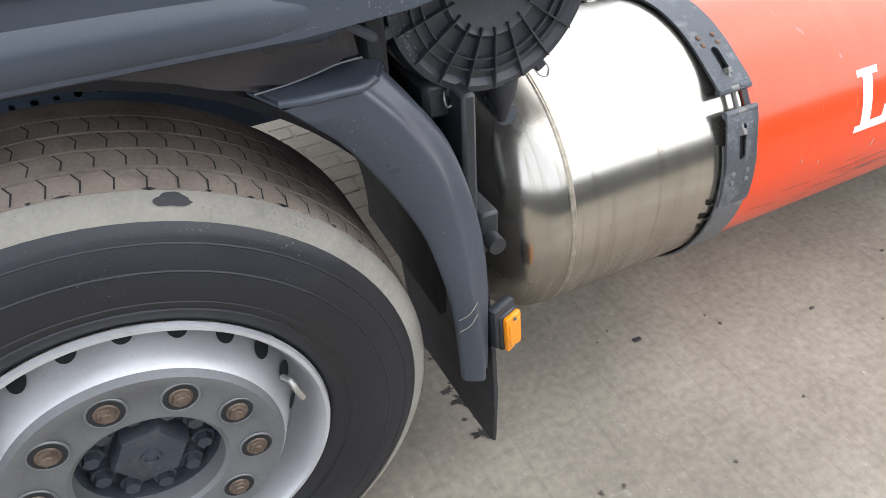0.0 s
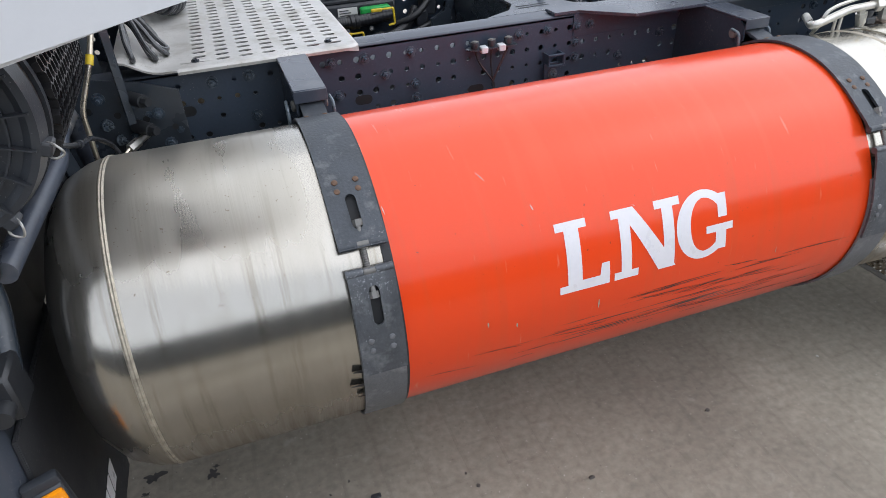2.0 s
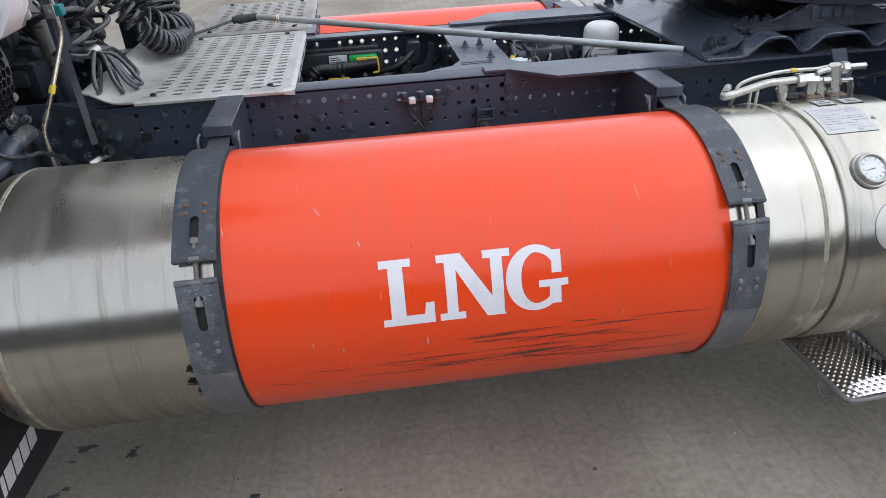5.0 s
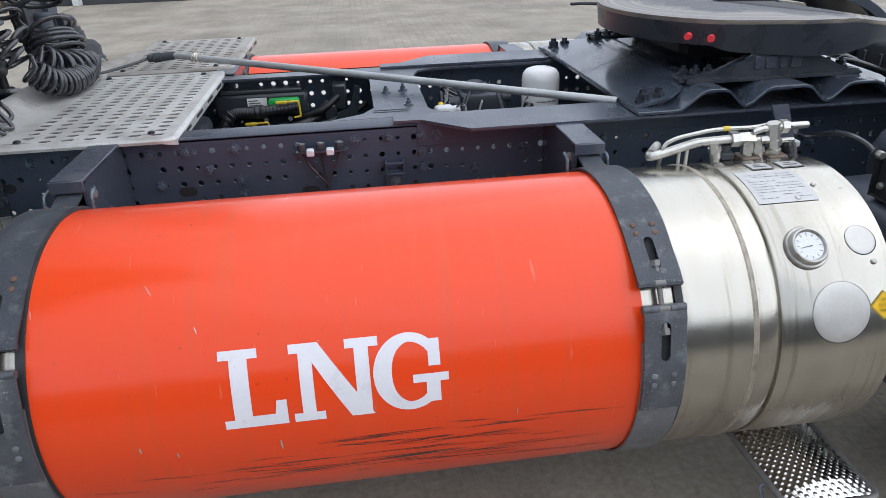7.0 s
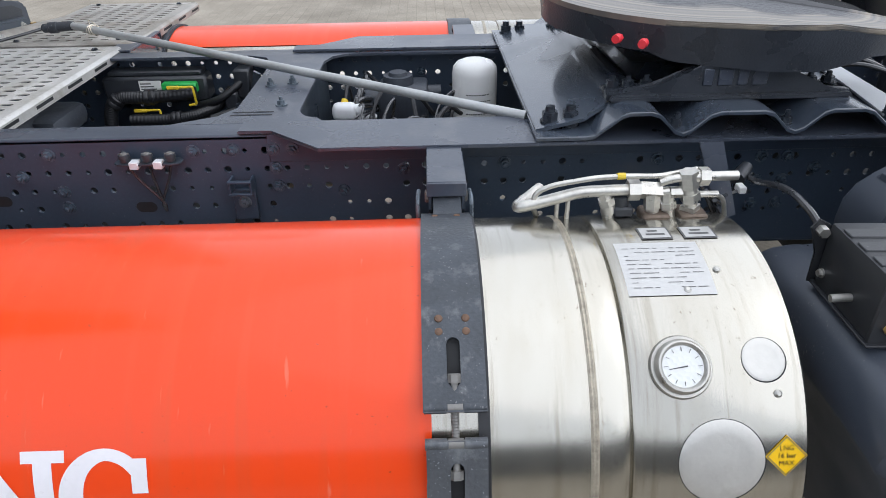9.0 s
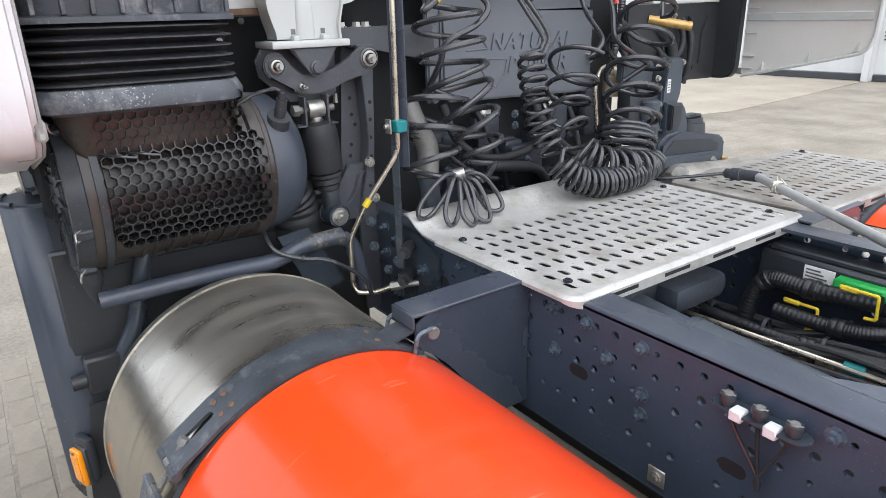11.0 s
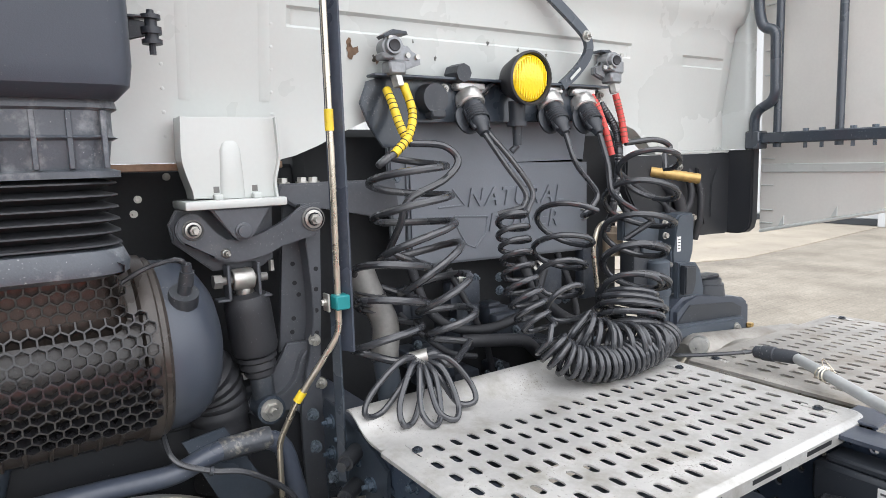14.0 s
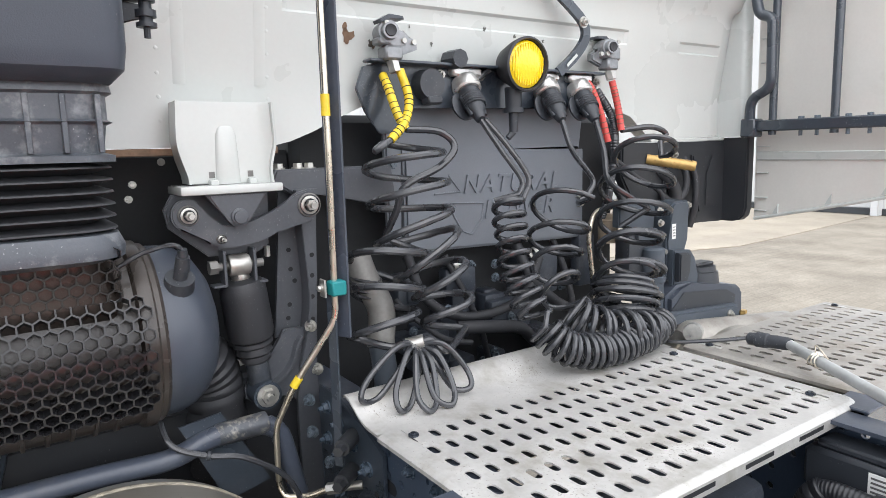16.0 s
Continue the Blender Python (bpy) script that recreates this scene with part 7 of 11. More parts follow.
    # chipped, rusty spots
    for yy, z, s in ((-0.177, 1.713, 0.023), (-0.186, 1.728, 0.013), (-0.115, 1.701, 0.013), (-0.12, 1.70, 0.010), (-0.07, 1.69, 0.008), (0.045, 1.71, 0.007), (0.20, 1.755, 0.008), (0.30, 1.745, 0.008), (0.40, 1.74, 0.008), (-0.02, 1.745, 0.005)):
        bm = B()
        k = 13
        ring = []
        for i in range(k):
            a = 2 * math.pi * i / k
            q = s * rnd.uniform(0.35, 1.1)
            ring.append(bm.verts.new((wall_x(z + q * math.sin(a)) + 0.0012, yy - 0.085 + q * 0.7 * math.cos(a), z + q * math.sin(a))))
        bm.faces.new(ring)
        part("paint_chip", bm, M_RUST if s > 0.011 else M_CHIP, c, "rusty paint chip" if s > 0.011 else "")
    for k in range(46):
        bm = B()
        f = k / 45
        yy = 0.02 + 0.32 * f + rnd.uniform(-0.012, 0.012)
        z = 2.0 - 0.13 * f + rnd.uniform(-0.03, 0.03)
        L = rnd.uniform(0.003, 0.010)
        bm.faces.new([bm.verts.new((wall_x(z + q) + 0.0014, yy + p, z + q)) for p, q in ((0, 0), (0.0016, 0.0), (0.0016, L), (0, L))])
        part("scuff_mark", bm, M_CHIP, c)
    bm = B()
    loft(bm, [(1.478, 0.40, 1.215, 0.110, 0.028, 0.02), (2.0, 0.395, 1.215, 0.108, 0.028, 0.02), (3.5, 0.390, 1.215, 0.108, 0.028, 0.02)])
    part("corner_pillar", bm, M_WHITE, c, "", angle=60)
    # lower flange and dark underside
    bm = B()
    box(bm, (0.36, -0.80, 1.462), (0.432, -0.43, 1.477), 0.002)
    part("rusty_flange", bm, M_RUST, c, "rusty lower flange")
    bm = B()
    box(bm, (0.36, 0.80, 1.466), (0.432, 1.2, 1.477), 0.002)
    part("lower_flange", bm, M_WHITE, c)
    for yy, z in ((0.90, 1.99), (1.02, 1.985)):
        bm = B()
        rod(bm, (wall_x(z), yy, z), (wall_x(z) + 0.006, yy, z), 0.008, seg=12)
        part("plug", bm, M_RUBBER, c)
    # lifting eye plate high on the wall
    bm = B()
    h = stadium(-0.045, 0.05, 0.035, 0.03, 6)
    perforated(bm, [-0.085, 0.0], [0.0, 0.16], {(0, 0): [(px, pz + 0.035) for px, pz in h]}, 0.004, frame_of((0.52, -0.49, 1.875), (0.1, 1, 0.25), (0, 0, 1)))
    part("eye_plate", bm, M_ZINC, c, "bare metal eye plate", smooth=False)
    bm = B()
    rod(bm, (0.50, -0.545, 1.935), (0.53, -0.54, 1.935), 0.015, seg=14)
    part("eye_buffer", bm, M_RUBBER, c)
    return c


M_CHIP = surface("dark_scuff", (0.10, 0.10, 0.09), 0.7, vary=0.3, scale=50, bump=0.1)
cab_rear()


def far_support():
    """Dark tube frame inside the far fairing."""
    f = thing("fairing_support", "dark tubular support frame inside far fairing", "support frame", (0.7, 1.2, 1.48))
    y = 1.19
    bm = B()
    box(bm, (0.535, y - 0.02, 1.492), (1.10, y + 0.02, 1.528), 0.004)
    part("lower_rail", bm, M_CHASSIS, f)
    bm = B()
    box(bm, (0.60, y - 0.008, 2.06), (1.10, y + 0.012, 2.12), 0.003)
    part("upper_rail", bm, M_CHASSIS, f)
    for x in (0.612, 0.805):
        bm = B()
        rod(bm, (x - 0.004, y, 1.48), (x - 0.012, y, 2.6), 0.0125, seg=14)
        part("upright", bm, M_CHASSIS, f)
    bm = B()
    bent(bm, [(0.540, y - 0.02, 1.51), (0.540, y - 0.02, 1.60), (0.612, y - 0.025, 1.63), (0.606, y - 0.025, 1.85), (0.560, y - 0.022, 1.865), (0.545, y - 0.02, 1.92), (0.525, y - 0.02, 2.6)], 0.0165, 0.035, 12)
    part("cranked_tube", bm, M_CHASSIS, f)
    bm = B()
    box(bm, (0.515, y - 0.035, 1.475), (0.565, y + 0.02, 1.535), 0.004)
    part("clamp_block", bm, M_CHASSIS, f)
    for x in (0.70, 0.75, 0.84, 0.90, 1.0):
        bm = B()
        rod(bm, (x, y, 1.475), (x, y, 1.493), 0.006, seg=8)
        part("bolt_end", bm, M_BOLT, f)
        bm = B()
        rod(bm, (x, y, 1.528), (x, y, 1.536), 0.009, seg=6)
        part("bolt_head", bm, M_BOLT, f)
    return f


far_support()


def far_fender():
    """Black plastic box under the far rear corner of the cab."""
    f = thing("far_cab_fender", "black plastic fender box under the far cab corner", "fender", (0.35, 1.1, 1.14))
    bm = B()
    out = [(0.66, 1.465), (0.66, 1.36), (0.72, 1.27), (0.78, 1.212), (0.84, 1.192), (1.18, 1.184), (1.21, 1.188), (1.21, 1.465)]
    prism(bm, out, 0.035, frame_of((0.40, 0, 0), (0, 1, 0), (0, 0, 1)), 0.006)
    part("back", bm, M_BOX, f)
    bm = B()
    prism(bm, [(0.35, 1.184), (0.470, 1.184), (0.500, 1.190), (0.518, 1.206), (0.525, 1.235), (0.525, 1.475), (0.35, 1.475)], 0.040, frame_of((0, 1.235, 0), (1, 0, 0), (0, 0, 1)), 0.006)
    part("flank", bm, M_BOX, f)
    for y0, y1 in ((0.865, 0.850), (1.010, 1.045)):
        bm = B()
        prism(bm, [(y0 - 0.012, 1.42), (y0 + 0.012, 1.42), (y1 + 0.006, 1.225), (y1 - 0.006, 1.225)], 0.014, frame_of((0.434, 0, 0), (0, 1, 0), (0, 0, 1)), 0.004)
        part("stiffener", bm, M_BOX, f)
    bm = B()
    prism(bm, [(1.085, 1.245), (1.165, 1.235), (1.170, 1.40), (1.120, 1.42), (1.090, 1.36)], 0.006, frame_of((0.434, 0, 0), (0, 1, 0), (0, 0, 1)), 0.003)
    part("pressed_panel", bm, M_BOX, f)
    bm = B()
    tube(bm, smooth_path([(0.45, 0.83, 1.30), (0.462, 0.88, 1.272), (0.466, 0.93, 1.30), (0.462, 0.945, 1.35), (0.45, 0.935, 1.40)], 7), 0.011, 10)
    part("drain_hose", bm, M_RUBBER, f)
    for yy, zz in ((0.915, 1.425), (0.945, 1.395)):
        bm = B()
        hexbolt(bm, (0.436, yy, zz), (1, 0, 0), 0.010, 0.007, 0.014, 0.004)
        part("bolt", bm, M_ZINC, f)
    bm = B()
    rod(bm, (0.43, 0.78, 1.414), (0.535, 0.885, 1.388), 0.016, seg=14)
    for k in range(7):
        rod(bm, Vector((0.43, 0.78, 1.414)).lerp(Vector((0.535, 0.885, 1.388)), 0.2 + 0.12 * k), Vector((0.43, 0.78, 1.414)).lerp(Vector((0.535, 0.885, 1.388)), 0.24 + 0.12 * k), 0.0172, seg=14)
    part("breather_hose", bm, M_GOLD, f, "golden ribbed breather hose")
    return f


far_fender()


# ---- engine bay seen under the cab ----
def engine_bay():
    e = thing("engine_cover", "dark grey engine cover panel embossed NATURAL POWER", "engine cover", (0.38, 0.2, 0.9))
    bm = B()
    prism(bm, [(-0.100, 1.225), (-0.085, 1.207), (0.485, 1.192), (0.505, 1.205), (0.505, 1.452), (-0.115, 1.462), (-0.115, 1.24)], 0.03, frame_of((0.395, 0, 0), (0, 1, 0), (0, 0, 1)), 0.007)
    face = part("panel", bm, M_COVER, e)
    bm = B()
    prism(bm, [(-0.155, 1.21), (-0.118, 1.21), (-0.118, 1.46), (0.50, 1.455), (0.52, 1.60), (-0.16, 1.60)], 0.02, frame_of((0.392, 0, 0), (0, 1, 0), (0, 0, 1)), 0.005)
    part("upper_panel", bm, M_COVER, e)
    m = frame_of((0.4262, 0.228, 1.366), (0, 1, -0.012), (0, 0.05, 1))
    bm = lettering("NATURAL", 0.067, m, 0.0042, 0.001, 1.18, 0.22)
    part("embossed_word", bm, M_COVER, face)
    m = frame_of((0.4262, 0.252, 1.298), (0, 1, -0.012), (0, 0.05, 1))
    bm = lettering("POWER", 0.067, m, 0.0042, 0.001, 1.14, 0.22)
    part("embossed_word", bm, M_COVER, face)
    bm = B()
    tube(bm, [(0.4255, 0.020, 1.325), (0.4255, 0.125, 1.318), (0.4255, 0.118, 1.275), (0.4255, 0.085, 1.238), (0.4255, 0.055, 1.25), (0.4255, 0.030, 1.29), (0.4255, 0.020, 1.325)], 0.0028, 6)
    part("embossed_shield", bm, M_COVER, face)
    bm = B()
    tube(bm, [(0.4255, -0.03, 1.35), (0.4255, 0.05, 1.352), (0.4255, 0.015, 1.395)], 0.0028, 6)
    part("embossed_mark", bm, M_COVER, face)
    for yy, z in ((-0.14, 1.22), (-0.14, 1.43), (0.51, 1.40), (0.51, 1.22)):
        bm = B()
        hexbolt(bm, (0.412, yy, z), (1, 0, 0), 0.010, 0.006, 0.013, 0.0)
        part("bolt", bm, M_BOLT, e)
    # dark filler box painting the shaded engine bay, behind and below, with castings
    g = thing("engine_block", "engine and gearbox castings with near-black filler for the shaded bay", "engine", (0.2, 0.1, 0.55))
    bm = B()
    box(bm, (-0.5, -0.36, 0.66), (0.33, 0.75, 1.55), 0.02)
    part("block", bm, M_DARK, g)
    bm = B()
    box(bm, (0.25, -0.37, 0.62), (0.55, 0.36, 0.80), 0.03, seg=2)
    part("gearbox", bm, M_HUB, g)
    rnd = random.Random(12)
    for k in range(16):
        bm = B()
        y, z = rnd.uniform(-0.1, 0.32), rnd.uniform(0.86, 1.14)
        s = rnd.uniform(0.02, 0.05)
        box(bm, (0.32, y - s, z - s * 0.8), (0.34 + rnd.uniform(0.02, 0.07), y + s, z + s * 0.8), 0.008, seg=2)
        part("casting", bm, M_HUB, g)
    bm = B()
    tube(bm, smooth_path([(0.50, -0.02, 1.02), (0.52, 0.05, 1.014), (0.50, 0.18, 0.985), (0.47, 0.26, 0.93)], 6), 0.017, 12)
    part("low_hose", bm, M_RUBBER, g)
    bm = B()
    box(bm, (0.36, 0.066, 1.14), (0.363, 0.115, 1.165), 0.001)
    part("type_label", bm, M_LABEL, g, "small pale type label")
    # added dark wall that closes the wheel-arch side, in place of its shade
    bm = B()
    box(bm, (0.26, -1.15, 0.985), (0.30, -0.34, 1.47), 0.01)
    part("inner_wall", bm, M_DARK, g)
    for yy, z in ((-0.64, 1.45), (-0.70, 1.405), (-0.71, 1.375)):
        bm = B()
        hexbolt(bm, (0.30, yy, z), (1, 0, 0), 0.006, 0.004, 0.008, 0)
        part("bolt", bm, M_ZINC, g)
    return e


M_TAPE = surface("worn_silver_tape", (0.06, 0.065, 0.075), 0.4, metal=0.2, vary=0.4, scale=25, bump=0.3, dirt=(0.5, 0.46, 0.38), dirt_amt=0.35, dirt_scale=35)
M_COVER = surface("engine_cover_plastic", (0.150, 0.163, 0.185), 0.42, vary=0.12, scale=5, grain=300, bump=0.12, dirt=(0.10, 0.105, 0.11), dirt_amt=0.12, dirt_scale=3)
engine_bay()


def far_units():
    u = thing("control_unit", "blue-grey control box with cable plugs beside engine", "control box", (0.5, 0.8, 1.04))
    bm = B()
    prism(bm, [(0.735, 1.044), (0.799, 1.049), (0.806, 1.130), (0.833, 1.165), (0.836, 1.265), (0.828, 1.286), (0.764, 1.286), (0.752, 1.275), (0.745, 1.19), (0.728, 1.172)], 0.085, frame_of((0.470, 0, 0), (0, 1, 0), (0, 0, 1)), 0.006)
    part("case", bm, M_UNIT, u)
    bm = B()
    prism(bm, [(0.546, 1.222), (0.704, 1.195), (0.710, 1.272), (0.697, 1.283), (0.546, 1.287)], 0.030, frame_of((0.495, 0, 0), (0, 1, 0), (0, 0, 1)), 0.005)
    part("cover_plate", bm, M_UNIT, u)
    bm = B()
    box(bm, (0.48, 0.575, 1.06), (0.54, 0.735, 1.20), 0.012, seg=2)
    part("plug_block", bm, M_PLASTIC, u)
    bm = B()
    box(bm, (0.535, 0.600, 1.175), (0.552, 0.690, 1.212), 0.006, seg=2)
    part("plug_head", bm, M_UNIT, u)
    bm = B()
    box(bm, (0.5552, 0.750, 1.172), (0.5562, 0.768, 1.218), 0.0003)
    part("label_strip", bm, M_LABEL, u)
    for k in range(4):
        bm = B()
        box(bm, (0.5563, 0.753, 1.180 + 0.009 * k), (0.5566, 0.765, 1.183 + 0.009 * k))
        part("print_bar", bm, M_INK, u)
    for yy, z in ((0.700, 1.262), (0.838, 1.270), (0.705, 1.225), (0.725, 1.135)):
        bm = B()
        hexbolt(bm, (0.545, yy, z), (1, 0, 0), 0.0085, 0.008, 0.011, 0)
        part("bolt", bm, M_ZINC, u)
    bm = B()
    lathe(bm, (0.55, 0.667, 0.88), (0, 0, 1), [(0, 0.034), (0.17, 0.035), (0.172, 0.039), (0.188, 0.040), (0.190, 0.036), (0.270, 0.036), (0.276, 0.030), (0.278, 0)], 24)
    part("post", bm, M_UNIT, u)
    d = thing("fluid_reservoir", "black plastic reservoir with filler cap beside far rail", "reservoir", (0.55, 0.90, 0.84))
    bm = B()
    prism(bm, [(0.69, 0.85), (0.69, 1.005), (0.745, 1.036), (0.80, 1.034), (0.99, 1.006), (1.060, 0.992), (1.086, 0.975), (1.092, 0.85)], 0.15, frame_of((0.445, 0, 0), (0, 1, 0), (0, 0, 1)), 0.014)
    part("body", bm, M_PLASTIC_G, d)
    bm = B()
    prism(bm, [(0.70, 0.962), (0.76, 1.012), (0.98, 0.990), (1.035, 0.965), (1.03, 0.935)], 0.004, frame_of((0.594, 0, 0), (0, 1, 0), (0, 0, 1)), 0.001)
    part("recessed_panel", bm, M_PLASTIC, d)
    bm = B()
    prism(bm, [(0.64, 0.925), (1.012, 0.892), (1.022, 0.900), (1.022, 0.932), (1.012, 0.942), (0.64, 0.968)], 0.030, frame_of((0.595, 0, 0), (0, 1, 0), (0, 0, 1)), 0.008)
    part("support_bar", bm, M_UNIT, d, "blue-grey support bar")
    bm = B()
    hexbolt(bm, (0.625, 0.962, 0.917), (1, 0, 0), 0.010, 0.008, 0.014, 0.005)
    part("bar_bolt", bm, M_ZINC, d)
    bm = B()
    lathe(bm, (0.53, 0.930, 1.005), (0, 0, 1), [(0, 0.064), (0.045, 0.058), (0.046, 0.052), (0.062, 0.050), (0.062, 0.0)], 26)
    part("filler_cap", bm, M_PLASTIC, d)
    bm = B()
    box(bm, (0.505, 0.885, 1.066), (0.555, 0.975, 1.078), 0.004)
    part("cap_grip", bm, M_BOX, d)
    bm = B()
    prism(bm, [(0.735, 1.030), (0.862, 1.022), (0.858, 1.052), (0.842, 1.110), (0.820, 1.134), (0.735, 1.142)], 0.020, frame_of((0.555, 0, 0), (0, 1, 0), (0, 0, 1)), 0.004)
    part("side_plate", bm, M_UNIT, d)
    bm = B()
    prism(bm, [(0.738, 1.046), (0.778, 1.044), (0.778, 1.066), (0.790, 1.072), (0.792, 1.128), (0.738, 1.134)], 0.022, frame_of((0.575, 0, 0), (0, 1, 0), (0, 0, 1)), 0.004)
    part("connector", bm, M_PLASTIC, d)
    bm = B()
    rod(bm, (0.60, 1.078, 0.865), (0.60, 1.078, 0.895), 0.009, seg=10)
    rod(bm, (0.60, 1.078, 0.895), (0.60, 1.078, 0.906), 0.013, seg=6)
    part("drain_plug", bm, M_GOLD, d)
    a = thing("air_cylinder", "dull alloy air cylinder behind far catwalk plate", "air tank", (0.62, 0.75, 0.80))
    bm = B()
    lathe(bm, (0.635, 0.68, 0.868), (0.20, 1, -0.05), [(0, 0), (0.004, 0.045), (0.025, 0.066), (0.05, 0.072), (0.45, 0.072), (0.47, 0.0)], 32)
    part("shell", bm, M_ALU_DARK, a)
    bm = B()
    rod(bm, (0.685, 0.680, 0.918), (0.665, 0.715, 0.910), 0.026, 0.030, 16)
    part("boss", bm, M_ZINC, a)
    return u


M_UNIT = surface("blue_grey_unit", (0.055, 0.068, 0.085), 0.45, vary=0.15, scale=8, bump=0.1, dirt=(0.14, 0.14, 0.14), dirt_amt=0.15)
far_units()

# ---- cab suspension ----
def cab_suspension():
    s = thing("cab_suspension", "cab air strut with rocker arm and white cab mount", "suspension", (0.47, -0.5, 0.94))
    bm = B()
    # channel-shaped cab mount: waisted front sheet with flanged edges and a pressed bead
    out = [(-0.648, 1.562), (-0.649, 1.540), (-0.651, 1.487), (-0.645, 1.455), (-0.636, 1.425), (-0.634, 1.408), (-0.474, 1.404), (-0.476, 1.436), (-0.468, 1.470), (-0.465, 1.490), (-0.467, 1.540), (-0.468, 1.562)]
    prism(bm, out, 0.055, frame_of((0.446, 0, 0), (0, 1, 0), (0, 0, 1)), 0.002)
    part("mount_box", bm, M_WHITE, s, "white painted cab mount")
    for pts in (out[:6], out[6:]):
        bm = B()
        P = smooth_path([(0.507, y, z) for y, z in pts], 4)
        rows = [[bm.verts.new(p + Vector((a, b, 0))) for a, b in ((-0.010, -0.0022), (0.006, -0.0022), (0.006, 0.0022), (-0.010, 0.0022))] for p in P]
        for a, b in zip(rows, rows[1:]):
            for k in range(4):
                bm.faces.new((a[k], a[(k + 1) % 4], b[(k + 1) % 4], b[k]))
        bm.faces.new(rows[0])
        bm.faces.new(rows[-1])
        part("mount_flange", bm, M_WHITE, s)
    bm = B()
    rows = []
    for z, w, h in ((1.406, 0.024, 0.008), (1.44, 0.023, 0.010), (1.48, 0.021, 0.009), (1.500, 0.020, 0.007), (1.512, 0.015, 0.004), (1.518, 0.008, 0.0)):
        rows.append([bm.verts.new((0.5005 + h * math.sin(math.pi * k / 8), -0.560 - w * math.cos(math.pi * k / 8), z)) for k in range(9)])
    for a, b in zip(rows, rows[1:]):
        for k in range(8):
            bm.faces.new((a[k], a[k + 1], b[k + 1], b[k]))
    part("mount_bead", bm, M_WHITE, s)
    bm = B()
    box(bm, (0.425, -0.658, 1.388), (0.535, -0.462, 1.405), 0.004, seg=2)
    part("mount_lip", bm, M_WHITE, s)
    for yy in (-0.591, -0.516):
        bm = B()
        box(bm, (0.5012, yy - 0.0055, 1.418), (0.5022, yy + 0.0055, 1.430), 0.0003)
        part("square_hole", bm, M_JOINT, s)
        bm = B()
        box(bm, (0.501, yy - 0.008, 1.404), (0.520, yy + 0.008, 1.4155), 0.002)
        part("mount_tab", bm, M_WHITE, s)
    # triangular lug under the mount
    bm = B()
    prism(bm, [(-0.613, 1.389), (-0.492, 1.389), (-0.532, 1.334), (-0.541, 1.325), (-0.552, 1.321), (-0.563, 1.325), (-0.572, 1.334)], 0.020, frame_of((0.508, 0, 0), (0, 1, 0), (0, 0, 1)), 0.004)
    part("lug", bm, M_TOWER, s)
    bm = B()
    lathe(bm, (0.528, -0.552, 1.343), (1, 0, 0), [(0, 0.0165), (0.004, 0.0165), (0.006, 0.0130), (0.011, 0.0125), (0.012, 0.0)], 24)
    part("lug_bolt", bm, M_TOWER, s)
    # back plate of the carrier
    bm = B()
    prism(bm, [(-0.662, 1.388), (-0.472, 1.388), (-0.477, 1.276), (-0.50, 1.262), (-0.600, 1.262), (-0.672, 1.325), (-0.678, 1.360)], 0.012, frame_of((0.458, 0, 0), (0, 1, 0), (0, 0, 1)), 0.003)
    part("carrier_plate", bm, M_TOWER, s)
    # curved rocker arm in front of it
    bm = B()
    arm = [(-0.642 + 0.031 * math.cos(radians(a)), 1.350 + 0.031 * math.sin(radians(a))) for a in range(60, 246, 20)]
    arm += [(-0.625, 1.311), (-0.605, 1.292), (-0.585, 1.283), (-0.560, 1.279), (-0.530, 1.281), (-0.499, 1.290), (-0.470, 1.303), (-0.45, 1.311), (-0.415, 1.316), (-0.395, 1.318), (-0.382, 1.340), (-0.384, 1.372), (-0.400, 1.386), (-0.425, 1.380), (-0.453, 1.360), (-0.478, 1.346), (-0.502, 1.336), (-0.530, 1.324), (-0.553, 1.320), (-0.580, 1.323), (-0.600, 1.338), (-0.615, 1.362)]
    prism(bm, arm, 0.014, frame_of((0.492, 0, 0), (0, 1, 0), (0, 0, 1)), 0.003)
    part("rocker_arm", bm, M_TOWER, s, "curved grey rocker arm")
    for (yy, z), r in (((-0.642, 1.350), 0.0145), ((-0.399, 1.354), 0.0185), ((-0.584, 1.300), 0.007)):
        bm = B()
        lathe(bm, (0.506, yy, z), (1, 0, 0), [(0, r * 1.35), (0.004, r * 1.35), (0.006, r * 1.20)], 24)
        part("washer", bm, M_JOINT, s)
        bm = B()
        lathe(bm, (0.506, yy, z), (1, 0, 0), [(0.0058, r * 1.05), (0.007, r * 0.8), (0.010, r * 0.75)], 24)
        rod(bm, (0.513, yy, z), (0.524, yy, z), r * 0.62, seg=6)
        rod(bm, (0.524, yy, z), (0.536, yy, z), r * 0.36, seg=10)
        part("pivot_bolt", bm, M_ZINC, s, "zinc pivot bolt")
    bm = B()
    rod(bm, (0.470, -0.482, 1.272), (0.470, -0.482, 1.250), 0.006, seg=6)
    part("hanging_bolt", bm, M_ZINC, s)
    # strut
    p_top, p_bot = Vector((0.478, -0.549, 1.262)), Vector((0.470, -0.513, 0.963))
    d = (p_bot - p_top).normalized()
    bm = B()
    lathe(bm, p_top, d, [(0.0, 0.016), (0.028, 0.015), (0.032, 0.018), (0.05, 0.018), (0.055, 0.026)], 20)
    part("strut_rod_top", bm, M_ZINC, s)
    bm = B()
    lathe(bm, p_top, d, [(0.050, 0.020), (0.056, 0.040), (0.070, 0.046), (0.085, 0.047), (0.165, 0.047), (0.178, 0.044), (0.182, 0.036)], 32)
    part("air_sleeve", bm, M_RUBBER, s)
    bm = B()
